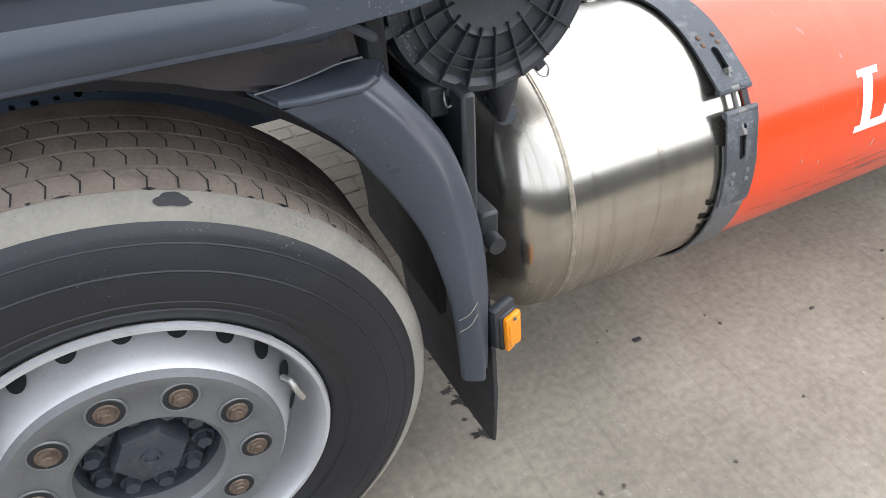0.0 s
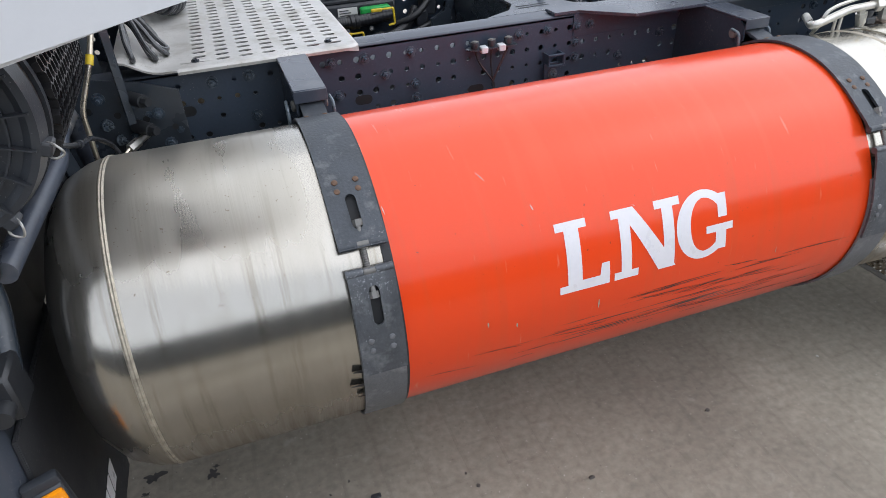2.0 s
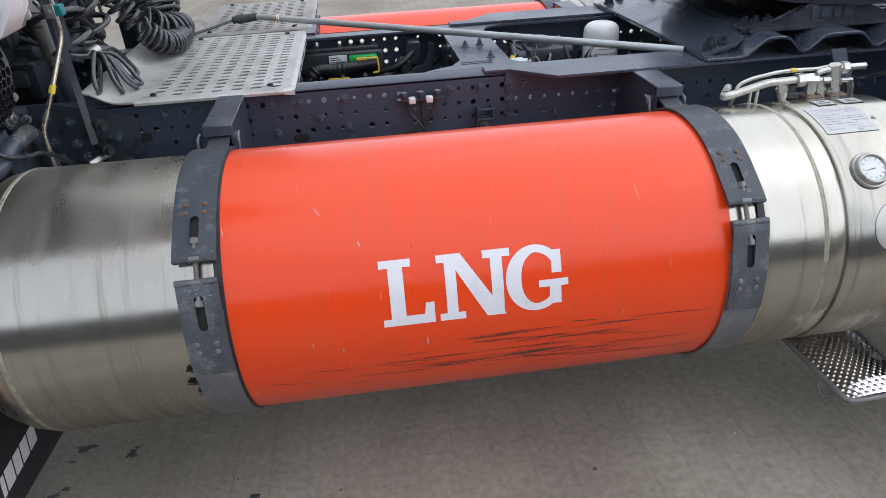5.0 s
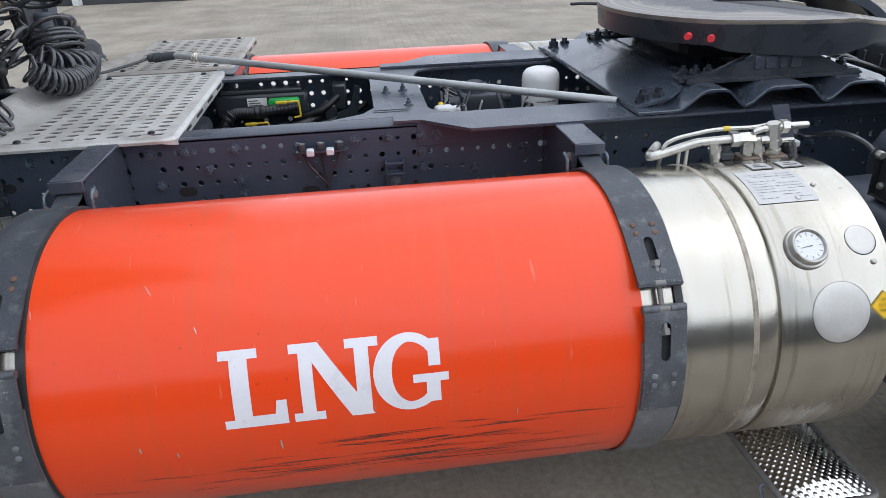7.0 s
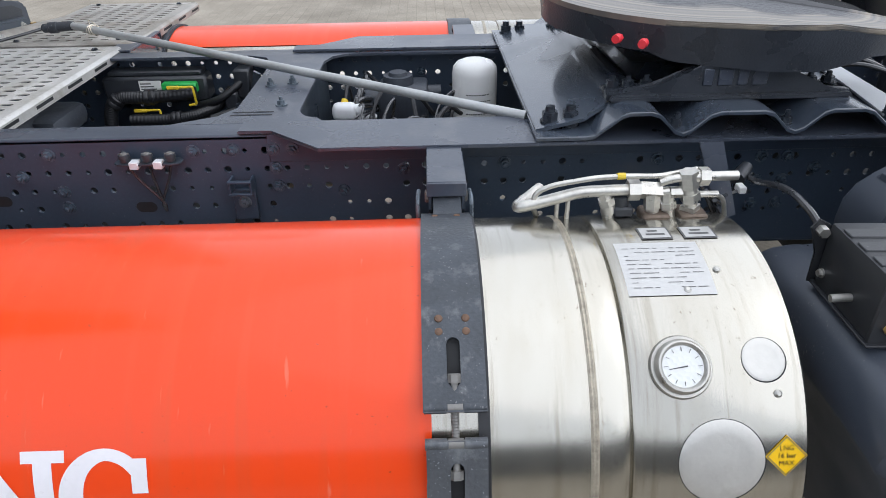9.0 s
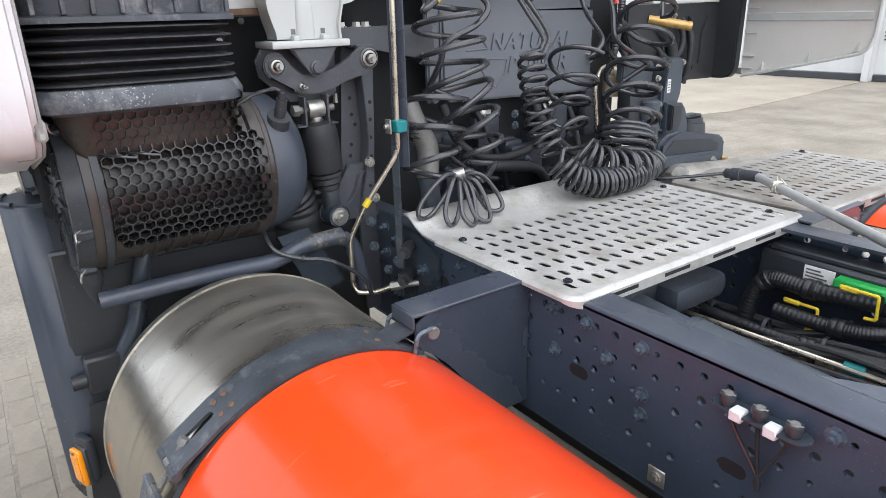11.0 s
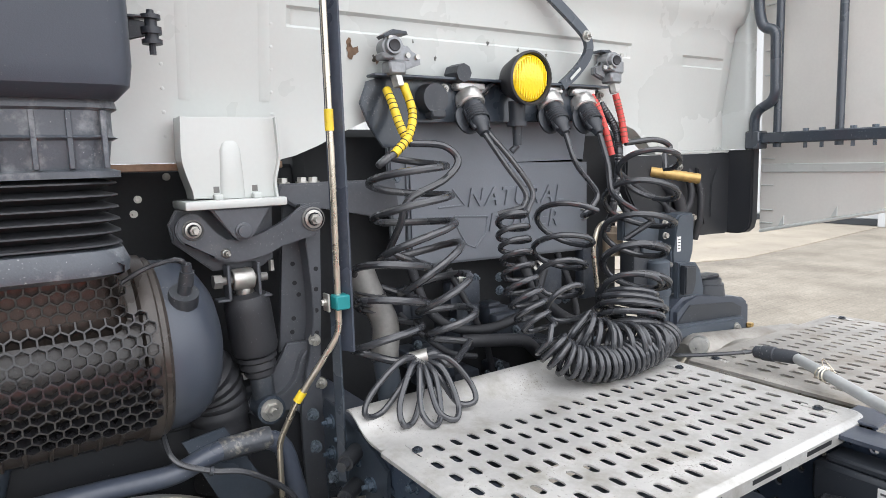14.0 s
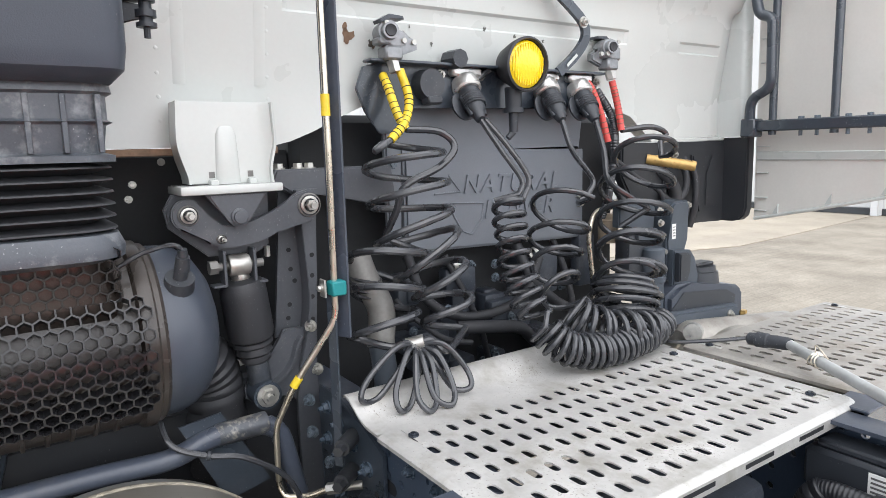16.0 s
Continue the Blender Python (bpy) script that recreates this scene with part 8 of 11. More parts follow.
    lathe(bm, p_top, d, [(0.180, 0.030), (0.184, 0.040), (0.192, 0.041), (0.197, 0.033), (0.203, 0.036), (0.210, 0.037), (0.216, 0.029), (0.222, 0.031), (0.228, 0.030), (0.232, 0.024)], 28)
    part("bump_bellows", bm, M_RUBBER, s)
    bm = B()
    lathe(bm, p_top, d, [(0.228, 0.022), (0.235, 0.0235), (0.280, 0.0235), (0.285, 0.02)], 24)
    part("strut_body", bm, M_STRAP, s)
    bm = B()
    rod(bm, p_bot - Vector((0.02, 0, 0)), p_bot + Vector((0.035, 0, 0)), 0.030, seg=24)
    part("strut_eye", bm, M_CHASSIS, s)
    bm = B()
    hexbolt(bm, p_bot + Vector((0.035, 0, 0)), (1, 0, 0), 0.017, 0.010, 0.024, 0.008)
    part("eye_bolt", bm, M_ZINC, s)
    for yy, e in ((-0.580, -1), (-0.520, 1)):
        bm = B()
        box(bm, (0.474, yy - 0.003, 1.205), (0.506, yy + 0.003, 1.275), 0.001)
        box(bm, (0.474, min(yy, yy + e * 0.024), 1.203), (0.506, max(yy, yy + e * 0.024), 1.208), 0.001)
        part("fork_leg", bm, M_TOWER, s)
    bm = B()
    rod(bm, (0.490, -0.606, 1.243), (0.490, -0.500, 1.243), 0.0085, seg=14)
    rod(bm, (0.490, -0.608, 1.243), (0.490, -0.592, 1.243), 0.0145, seg=6)
    part("cross_pin", bm, M_JOINT, s)
    bm = B()
    lathe(bm, (0.490, -0.571, 1.243), (0, 1, 0), [(0, 0.012), (0.0, 0.0195), (0.003, 0.0215), (0.039, 0.0215), (0.042, 0.0195), (0.042, 0.012)], 24)
    part("bush", bm, M_ZINC, s, "bare steel bush")
    return s


cab_suspension()


def support_frame():
    """Upright that carries the cab suspension from the rail, with its cross beam."""
    f = thing("suspension_tower", "grey pressed steel tower on the frame rail", "bracket", (0.45, -0.41, 0.66))
    # long front strip, slightly waisted
    left = smooth_path([(0, -0.414, 1.385), (0, -0.405, 1.308), (0, -0.396, 1.164), (0, -0.405, 1.076), (0, -0.424, 0.990), (0, -0.435, 0.90), (0, -0.430, 0.66)], 5)
    right = smooth_path([(0, -0.364, 1.385), (0, -0.370, 1.305), (0, -0.376, 1.162), (0, -0.384, 1.038), (0, -0.385, 0.95), (0, -0.375, 0.85), (0, -0.372, 0.66)], 5)
    bm = B()
    prism(bm, [(p.y, p.z) for p in left] + [(p.y, p.z) for p in right[::-1]], 0.012, frame_of((0.458, 0, 0), (0, 1, 0), (0, 0, 1)), 0.002)
    part("front_strip", bm, M_TOWER, f)
    bm = B()
    rows = [[bm.verts.new(Vector((x, p.y + 0.0012 + dy, p.z))) for x, dy in ((0.430, 0.0), (0.4725, 0.0), (0.4725, 0.004), (0.430, 0.004))] for p in left[:24]]
    for a, b in zip(rows, rows[1:]):
        for k in range(4):
            bm.faces.new((a[k], a[(k + 1) % 4], b[(k + 1) % 4], b[k]))
    part("strip_flange", bm, M_TOWER, f)
    # rear strip behind it
    bm = B()
    prism(bm, [(-0.432, 1.40), (-0.372, 1.40), (-0.375, 1.20), (-0.39, 1.06), (-0.462, 1.06), (-0.452, 1.16), (-0.440, 1.30)], 0.010, frame_of((0.418, 0, 0), (0, 1, 0), (0, 0, 1)), 0.002)
    part("rear_strip", bm, M_TOWER, f)
    # lower arm that reaches out to the strut's eye
    bm = B()
    out = [(-0.405, 1.082), (-0.452, 1.084), (-0.462, 1.066), (-0.480, 1.040), (-0.503, 1.014), (-0.530, 0.992), (-0.545, 0.970), (-0.543, 0.948), (-0.525, 0.932), (-0.498, 0.930), (-0.470, 0.940), (-0.440, 0.935), (-0.405, 0.88)]
    prism(bm, out, 0.012, frame_of((0.444, 0, 0), (0, 1, 0), (0, 0, 1)), 0.003)
    part("lower_arm", bm, M_TOWER, f)
    bm = B()
    P = smooth_path([(0.456, -0.418, 1.066), (0.456, -0.430, 1.052), (0.456, -0.446, 1.010), (0.456, -0.470, 0.984), (0.456, -0.500, 0.972)], 6)
    rows = [[bm.verts.new(p), bm.verts.new(p + Vector((0.016, 0.001, -0.001))), bm.verts.new(p + Vector((0.016, 0.005, -0.005))), bm.verts.new(p + Vector((0, 0.005, -0.005)))] for p in P]
    for a, b in zip(rows, rows[1:]):
        for k in range(4):
            bm.faces.new((a[k], a[(k + 1) % 4], b[(k + 1) % 4], b[k]))
    part("arm_lip", bm, M_TOWER, f)
    for yy, z, x in ((-0.388, 1.340, 0.4702), (-0.384, 1.242, 0.4702), (-0.386, 1.197, 0.4702), (-0.388, 1.150, 0.4702), (-0.390, 1.100, 0.4702), (-0.398, 1.020, 0.4702), (-0.420, 1.252, 0.4282), (-0.418, 1.209, 0.4282), (-0.410, 1.182, 0.4282), (-0.425, 1.13, 0.4282), (-0.43, 1.10, 0.4282)):
        bm = B()
        rod(bm, (x, yy, z), (x + 0.0008, yy, z), 0.0052, seg=12)
        part("punched_hole", bm, M_DARK, f)
    bm = B()
    prism(bm, [(-0.458, 1.402), (-0.448, 1.428), (-0.17, 1.428), (-0.16, 1.345), (-0.21, 1.34), (-0.30, 1.36), (-0.36, 1.372), (-0.412, 1.374)], 0.05, frame_of((0.410, 0, 0), (0, 1, 0), (0, 0, 1)), 0.004)
    part("cross_beam", bm, M_TOWER, f)
    for yy in (-0.435, -0.392, -0.366):
        bm = B()
        hexbolt(bm, (0.44, yy, 1.428), (0, 0, 1), 0.011, 0.009, 0.014, 0.0)
        part("bolt", bm, M_ZINC, f)
    # lower arm and tube bar across to the filter
    bm = B()
    bent(bm, [(0.52, -1.10, 0.895), (0.545, -0.86, 0.905), (0.55, -0.715, 0.900), (0.55, -0.645, 0.926), (0.555, -0.515, 0.928), (0.56, -0.480, 0.76)], 0.020, 0.05, 14)
    part("tube_bar", bm, M_CHASSIS_TOP, f, "scuffed tube bar")
    bm = B()
    prism(bm, [(-0.70, 0.955), (-0.62, 0.965), (-0.53, 0.80), (-0.62, 0.78)], 0.006, frame_of((0.535, 0, 0), (0, 1, 0), (0, 0, 1)), 0.001)
    part("gusset", bm, M_CHASSIS, f)
    for x, y, z in ((0.47, -0.395, 1.085), (0.47, -0.385, 0.985), (0.50, -0.42, 0.93), (0.52, -0.425, 0.865), (0.60, -0.40, 0.84), (0.62, -0.40, 0.80), (0.55, -0.40, 0.80)):
        bm = B()
        hexbolt(bm, (x, y, z), (0.7, -0.7, 0), 0.010, 0.009, 0.014, 0.012)
        part("bolt", bm, M_ZINC if z > 0.97 else M_BOLT, f)
    return f


support_frame()


def riser_post():
    """Vertical angle bar with the steel gas pipe clipped to it."""
    p = thing("riser_post", "dark blue-grey vertical angle bar behind the cab", "post", (0.66, -0.4, 0.86))
    bm = B()
    out = [(0, 0), (0.040, 0), (0.040, 0.006), (0.006, 0.006), (0.006, 0.022), (0, 0.022)]
    prism(bm, out, 1.75, Matrix.Translation((0.640, -0.420, 1.105)) @ Matrix.Rotation(radians(28), 4, 'Z'), 0.001)
    part("angle_bar", bm, M_CHASSIS_TOP, p)
    bm = B()
    prism(bm, [(0, 0), (0.018, 0), (0.018, 0.006), (0, 0.006)], 0.36, Matrix.Translation((0.655, -0.437, 0.845)) @ Matrix.Rotation(radians(30), 4, 'Z'), 0.001)
    part("lower_strip", bm, M_CHASSIS, p)
    g = thing("gas_pipe", "thin bare steel pipe with teal clamps and yellow tape", "pipe", (0.67, -0.45, 0.79))
    bm = B()
    bent(bm, [(0.672, -0.430, 2.8), (0.672, -0.425, 1.45), (0.666, -0.425, 1.145), (0.625, -0.502, 1.015), (0.584, -0.528, 0.925), (0.580, -0.528, 0.80), (0.592, -0.522, 0.778), (0.615, -0.480, 0.776), (0.640, -0.450, 0.793), (0.660, -0.430, 0.800)], 0.0062, 0.022, 12)
    part("pipe", bm, M_STEELPIPE, g)
    for c, s in (((0.672, -0.4265, 1.547), 0.0084), ((0.630, -0.500, 1.020), 0.0084)):
        bm = B()
        if c[2] > 1.2:
            rod(bm, (0.672, -0.4265, 1.527), (0.672, -0.4265, 1.566), s, seg=12)
        else:
            a, b = Vector((0.666, -0.425, 1.145)), Vector((0.625, -0.502, 1.015))
            rod(bm, a.lerp(b, 0.86), a.lerp(b, 1.0), s, seg=12)
        part("yellow_tape", bm, M_YELLOW, g)
    for z in (1.208, 1.832, 2.4):
        bm = B()
        box(bm, (0.660, -0.439, z - 0.014), (0.690, -0.409, z + 0.014), 0.003)
        cl = part("clamp", bm, M_TEAL, g, "teal plastic clamp")
        bm = B()
        box(bm, (0.652, -0.449, z - 0.017), (0.676, -0.4445, z + 0.017), 0.001)
        hexbolt(bm, (0.662, -0.449, z), (0, -1, 0), 0.006, 0.005, 0.008, 0)
        part("clamp_plate", bm, M_ZINC, cl)
    bm = B()
    rod(bm, (0.640, -0.450, 0.793), (0.662, -0.428, 0.800), 0.012, seg=6)
    rod(bm, (0.662, -0.428, 0.800), (0.690, -0.396, 0.806), 0.009, seg=10)
    part("union", bm, M_ZINC, g)
    return p


riser_post()

lc = thing("loom_cable", "thin black cable tied along the tube bar", "cable", (0.56, -0.6, 0.85))
bm = B()
tube(bm, smooth_path([(0.49, -0.725, 1.02), (0.535, -0.728, 0.965), (0.565, -0.715, 0.93), (0.585, -0.66, 0.905), (0.60, -0.60, 0.89), (0.62, -0.53, 0.84), (0.63, -0.50, 0.78)], 7), 0.0058, 8)
part("cable", bm, M_HOSE, lc)
bm = B()
lathe(bm, (0.585, -0.66, 0.905), (0.25, 0.9, -0.25), [(-0.004, 0.006), (-0.003, 0.009), (0.003, 0.009), (0.004, 0.006)], 10)
part("cable_tie", bm, M_PLASTIC, lc)
bm = B()
lathe(bm, (0.552, -0.585, 0.927), (0.07, 1, 0.05), [(-0.05, 0.0205), (-0.045, 0.0222), (0.045, 0.0222), (0.05, 0.0205)], 16)
part("worn_tape", bm, M_TAPE, lc, "torn silver tape round the bar")

# grey coolant hose with a clamp beside the post
c_h = thing("coolant_hose", "grey corrugated hose joint under the cab", "hose", (0.56, -0.27, 0.92))
bm = B()
tube(bm, smooth_path([(0.52, -0.30, 1.23), (0.545, -0.292, 1.18), (0.56, -0.268, 1.12), (0.575, -0.28, 1.04)], 6), 0.030, 16)
part("joint", bm, M_JOINT, c_h)
bm = B()
tube(bm, smooth_path([(0.575, -0.28, 1.045), (0.58, -0.275, 0.99), (0.585, -0.272, 0.90)], 5), 0.027, 16)
part("lower_hose", bm, M_UNIT, c_h)
bm = B()
for k in range(4):
    z = 1.19 - 0.012 * k
    lathe(bm, (0.541, -0.292, z), (0.15, 0.1, 1), [(-0.004, 0.031), (0, 0.036), (0.004, 0.031)], 18)
part("ridge", bm, M_RUBBER, c_h)

# ---- between the rails ----
def cross_member():
    c = thing("cross_member", "dark steel cross member with gussets between the rails", "cross member", (1.84, 0, 0.78))
    bm = B()
    out = [(1.62, -0.312), (1.98, -0.312)]
    for k in range(7):
        a = radians(90 * k / 6)
        out.append((1.98 - 0.05 * math.sin(a) - 0.02, -0.312 + 0.06 * (1 - math.cos(a)) + 0.03))
    out += [(1.91, 0.22), (1.93, 0.28), (1.98, 0.312), (1.66, 0.312), (1.73, 0.28), (1.755, 0.20), (1.755, -0.20), (1.72, -0.26), (1.66, -0.29)]
    prism(bm, out, 0.007, Matrix.Translation((0, 0, 0.9335)), 0.001)
    part("top_plate", bm, M_CHASSIS_TOP, c)
    bm = B()
    for x in (1.762, 1.90):
        box(bm, (x - 0.004, -0.31, 0.70), (x + 0.004, 0.31, 0.934), 0.001)
    part("web", bm, M_CHASSIS, c)
    for x, y in ((1.855, 0.0), (1.858, -0.185), (1.80, -0.02)):
        bm = B()
        hexbolt(bm, (x, y, 0.9405), (0, 0, 1), 0.010, 0.010, 0.015, 0.008)
        part("bolt", bm, M_BOLT, c)
    bm = B()
    for yy in (-0.255, -0.235):
        vs = [bm.verts.new((px, py, 0.9412)) for px, py in stadium(1.80, yy, 0.10, 0.007)]
        bm.faces.new(vs)
    part("slot", bm, M_DARK, c)
    return c


cross_member()


def valve_cluster():
    """Electronics, hoses and valves that lie along the far rail."""
    e = thing("electronic_unit", "black electronic unit with white label and green plug", "control unit", (1.36, 0.33, 0.78))
    bm = B()
    box(bm, (1.20, 0.29, 0.805), (1.525, 0.365, 0.885), 0.008)
    box(bm, (1.22, 0.30, 0.885), (1.51, 0.36, 0.900), 0.004)
    part("case", bm, M_PLASTIC, e)
    bm = B()
    box(bm, (1.315, 0.2885, 0.832), (1.385, 0.2900, 0.874), 0.0005)
    lab = part("label", bm, M_LABEL, e, "white printed label")
    for k in range(4):
        bm = B()
        box(bm, (1.320, 0.2872, 0.838 + 0.0085 * k), (1.345 + 0.008 * ((k * 7) % 4), 0.2884, 0.8415 + 0.0085 * k))
        part("print_bar", bm, M_INK, lab)
    bm = B()
    box(bm, (1.392, 0.262, 0.838), (1.50, 0.292, 0.872), 0.005)
    part("green_plug", bm, M_GREEN, e, "bright green plug")
    for x, z in ((1.36, 0.775), (1.475, 0.845)):
        bm = B()
        bent(bm, [(x - 0.035, 0.235, z + 0.022), (x + 0.025, 0.232, z + 0.024), (x + 0.028, 0.232, z - 0.03), (x + 0.005, 0.232, z - 0.033)], 0.0038, 0.006, 8)
        box(bm, (x - 0.055, 0.229, z + 0.016), (x - 0.015, 0.237, z + 0.028), 0.003)
        part("yellow_clip", bm, M_YELLOW, e, "yellow locking clip")
    h = thing("harness_hoses", "black corrugated hoses and wiring beside far rail", "hoses", (1.4, 0.2, 0.70))
    rnd = random.Random(5)
    runs = [([(1.22, 0.22, 0.70), (1.235, 0.235, 0.80), (1.27, 0.24, 0.835), (1.36, 0.245, 0.835), (1.50, 0.25, 0.845)], 0.020),
            ([(1.30, 0.21, 0.775), (1.42, 0.215, 0.775), (1.50, 0.22, 0.785), (1.56, 0.26, 0.80), (1.60, 0.30, 0.84)], 0.017),
            ([(1.15, 0.15, 0.74), (1.35, 0.17, 0.73), (1.55, 0.19, 0.745), (1.70, 0.22, 0.76)], 0.014),
            ([(1.50, 0.26, 0.80), (1.58, 0.24, 0.83), (1.64, 0.27, 0.87), (1.66, 0.31, 0.90)], 0.012),
            ([(1.55, 0.20, 0.78), (1.64, 0.23, 0.80), (1.70, 0.27, 0.81), (1.74, 0.30, 0.83)], 0.010)]
    for pts, r in runs:
        bm = B()
        tube(bm, smooth_path(pts, 56), (lambda rr: (lambda q: rr * (1 + 0.022 * math.sin(q * 2 * math.pi * 45))))(r), 12)
        part("hose", bm, M_HARNESS, h)
    for (x, y, z), (dx, dy, dz), r in (((1.36, 0.245, 0.835), (1, 0.03, 0.02), 0.0245), ((1.255, 0.238, 0.825), (0.6, 0.1, 0.6), 0.024), ((1.44, 0.216, 0.777), (1, 0, 0.1), 0.0215), ((1.40, 0.175, 0.732), (1, 0.1, 0), 0.019), ((1.57, 0.193, 0.747), (1, 0.1, 0.1), 0.019)):
        bm = B()
        lathe(bm, (x, y, z), (dx, dy, dz), [(-0.016, 0.0), (-0.016, r * 0.9), (-0.013, r), (-0.003, r), (0.0, r * 0.93), (0.003, r), (0.013, r), (0.016, r * 0.9), (0.016, 0.0)], 16)
        part("coupler", bm, M_HARNESS, h)
    bm = B()
    box(bm, (1.62, 0.26, 0.82), (1.67, 0.33, 0.91), 0.006)
    box(bm, (1.585, 0.24, 0.79), (1.63, 0.28, 0.845), 0.006)
    part("connector_block", bm, M_PLASTIC, h)
    bm = B()
    prism(bm, [(0, 0), (0.07, 0), (0.09, 0.12), (0.07, 0.13), (0.05, 0.05), (0, 0.03)], 0.02, frame_of((1.63, 0.22, 0.79), (1, 0, 0), (0, 0, 1)), 0.003)
    part("bracket", bm, M_CHASSIS, h)
    bm = B()
    rod(bm, (1.06, 0.06, 0.76), (1.62, 0.13, 0.74), 0.006, seg=8)
    part("steel_line", bm, M_STEELPIPE, h)
    # big blue-grey pipe and gearbox hump near the catwalk
    p = thing("drive_shaft", "dark blue-grey drive shaft tube between rails", "drive shaft", (1.3, -0.1, 0.62))
    bm = B()
    rod(bm, (1.02, -0.13, 0.83), (1.30, -0.11, 0.79), 0.045, seg=20)
    rod(bm, (1.30, -0.11, 0.79), (3.2, 0.0, 0.62), 0.055, seg=24)
    part("tube", bm, M_UNIT, p)
    bm = B()
    lathe(bm, (1.28, -0.112, 0.793), (1, 0.05, -0.1), [(0, 0.05), (0.004, 0.056), (0.02, 0.056), (0.024, 0.05)], 24)
    part("collar", bm, M_CHASSIS, p)
    bm = B()
    box(bm, (0.95, -0.20, 0.74), (1.16, 0.02, 0.885), 0.035, seg=3)
    box(bm, (1.02, -0.06, 0.80), (1.22, 0.14, 0.868), 0.025, seg=2)
    part("housing", bm, M_HUB, p)
    v = thing("air_valve", "dusty black air valve block with hoses", "valve", (2.15, 0.2, 0.74))
    bm = B()
    box(bm, (2.07, 0.15, 0.77), (2.22, 0.29, 0.87), 0.012, seg=2)
    rod(bm, (2.13, 0.22, 0.87), (2.13, 0.22, 0.895), 0.048, 0.044, 20)
    rod(bm, (2.13, 0.22, 0.895), (2.13, 0.22, 0.905), 0.030, 0.026, 16)
    rod(bm, (2.03, 0.20, 0.83), (2.07, 0.20, 0.83), 0.028, seg=14)
    rod(bm, (2.22, 0.22, 0.84), (2.26, 0.22, 0.84), 0.022, seg=14)
    part("body", bm, M_HUB, v)
    bm = B()
    box(bm, (1.955, -0.028, 0.838), (2.020, 0.022, 0.882), 0.014, seg=3)
    rod(bm, (2.015, 0.0, 0.862), (2.040, 0.004, 0.866), 0.016, 0.013, 12)
    rod(bm, (1.985, 0.0, 0.84), (2.06, 0.12, 0.80), 0.009, seg=10)
    part("white_plug", bm, M_WHITE_P, v, "white plastic plug cover")
    for k in range(7):
        bm = B()
        y0 = 0.0 + 0.045 * k
        tube(bm, smooth_path([(1.95, y0 - 0.1, 0.70), (1.97 + 0.01 * k, y0 - 0.05, 0.80 + 0.012 * k), (2.02, y0 + 0.05, 0.83 + 0.008 * k), (2.07, 0.18 + 0.012 * k, 0.80 + 0.01 * k)], 7), 0.006 + 0.001 * (k % 3), 8)
        part("hose", bm, M_HOSE, v)
    bm = B()
    rod(bm, (1.975, 0.02, 0.845), (1.985, 0.05, 0.875), 0.010, seg=10)
    part("yellow_plug", bm, M_YELLOW, v)
    bm = B()
    box(bm, (1.955, 0.01, 0.81), (2.005, 0.06, 0.852), 0.018, seg=2)
    part("taped_joint", bm, M_LABEL, v, "white taped joint")
    # added near-black filler box and axle, so that the ground shows only in gaps
    u = thing("lower_drive_parts", "near-black axle and filler box below the rails", "axle", (2.0, 0, 0.35))
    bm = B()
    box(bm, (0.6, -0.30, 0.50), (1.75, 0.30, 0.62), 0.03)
    part("dark_filler_box", bm, M_DARK, u)
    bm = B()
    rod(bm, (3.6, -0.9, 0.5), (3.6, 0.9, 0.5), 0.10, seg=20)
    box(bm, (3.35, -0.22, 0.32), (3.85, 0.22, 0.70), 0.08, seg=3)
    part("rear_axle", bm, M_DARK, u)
    return e


valve_cluster()


def filter_can():
    f = thing("filter_canister", "white screw-on filter canister with faint print", "filter", (2.36, 0.17, 0.74))
    bm = B()
    lathe(bm, (2.36, 0.17, 0.74), (0, 0, 1), [(0, 0.066), (0.17, 0.067), (0.190, 0.064), (0.203, 0.053), (0.210, 0.035), (0.212, 0)], 40)
    can = part("can", bm, M_FILTER, f)
    rnd = random.Random(9)
    for j in range(5):
        z = 0.86 - 0.019 * j
        a = -115
        while a < -55:
            w = rnd.uniform(3, 8)
            bm = B()
            q = []
            for aa, zz in ((a, z), (a + w, z), (a + w, z + 0.0035), (a, z + 0.0035)):
                q.append(bm.verts.new((2.36 + 0.0675 * math.cos(radians(aa)), 0.17 + 0.0675 * math.sin(radians(aa)), zz)))
            bm.faces.new(q)
            part("print_bar", bm, M_INK, can)
            a += w + 1.6
    bm = B()
    box(bm, (2.24, 0.10, 0.70), (2.48, 0.33, 0.742), 0.01)
    part("head", bm, M_HUB, f)
    return f


filter_can()


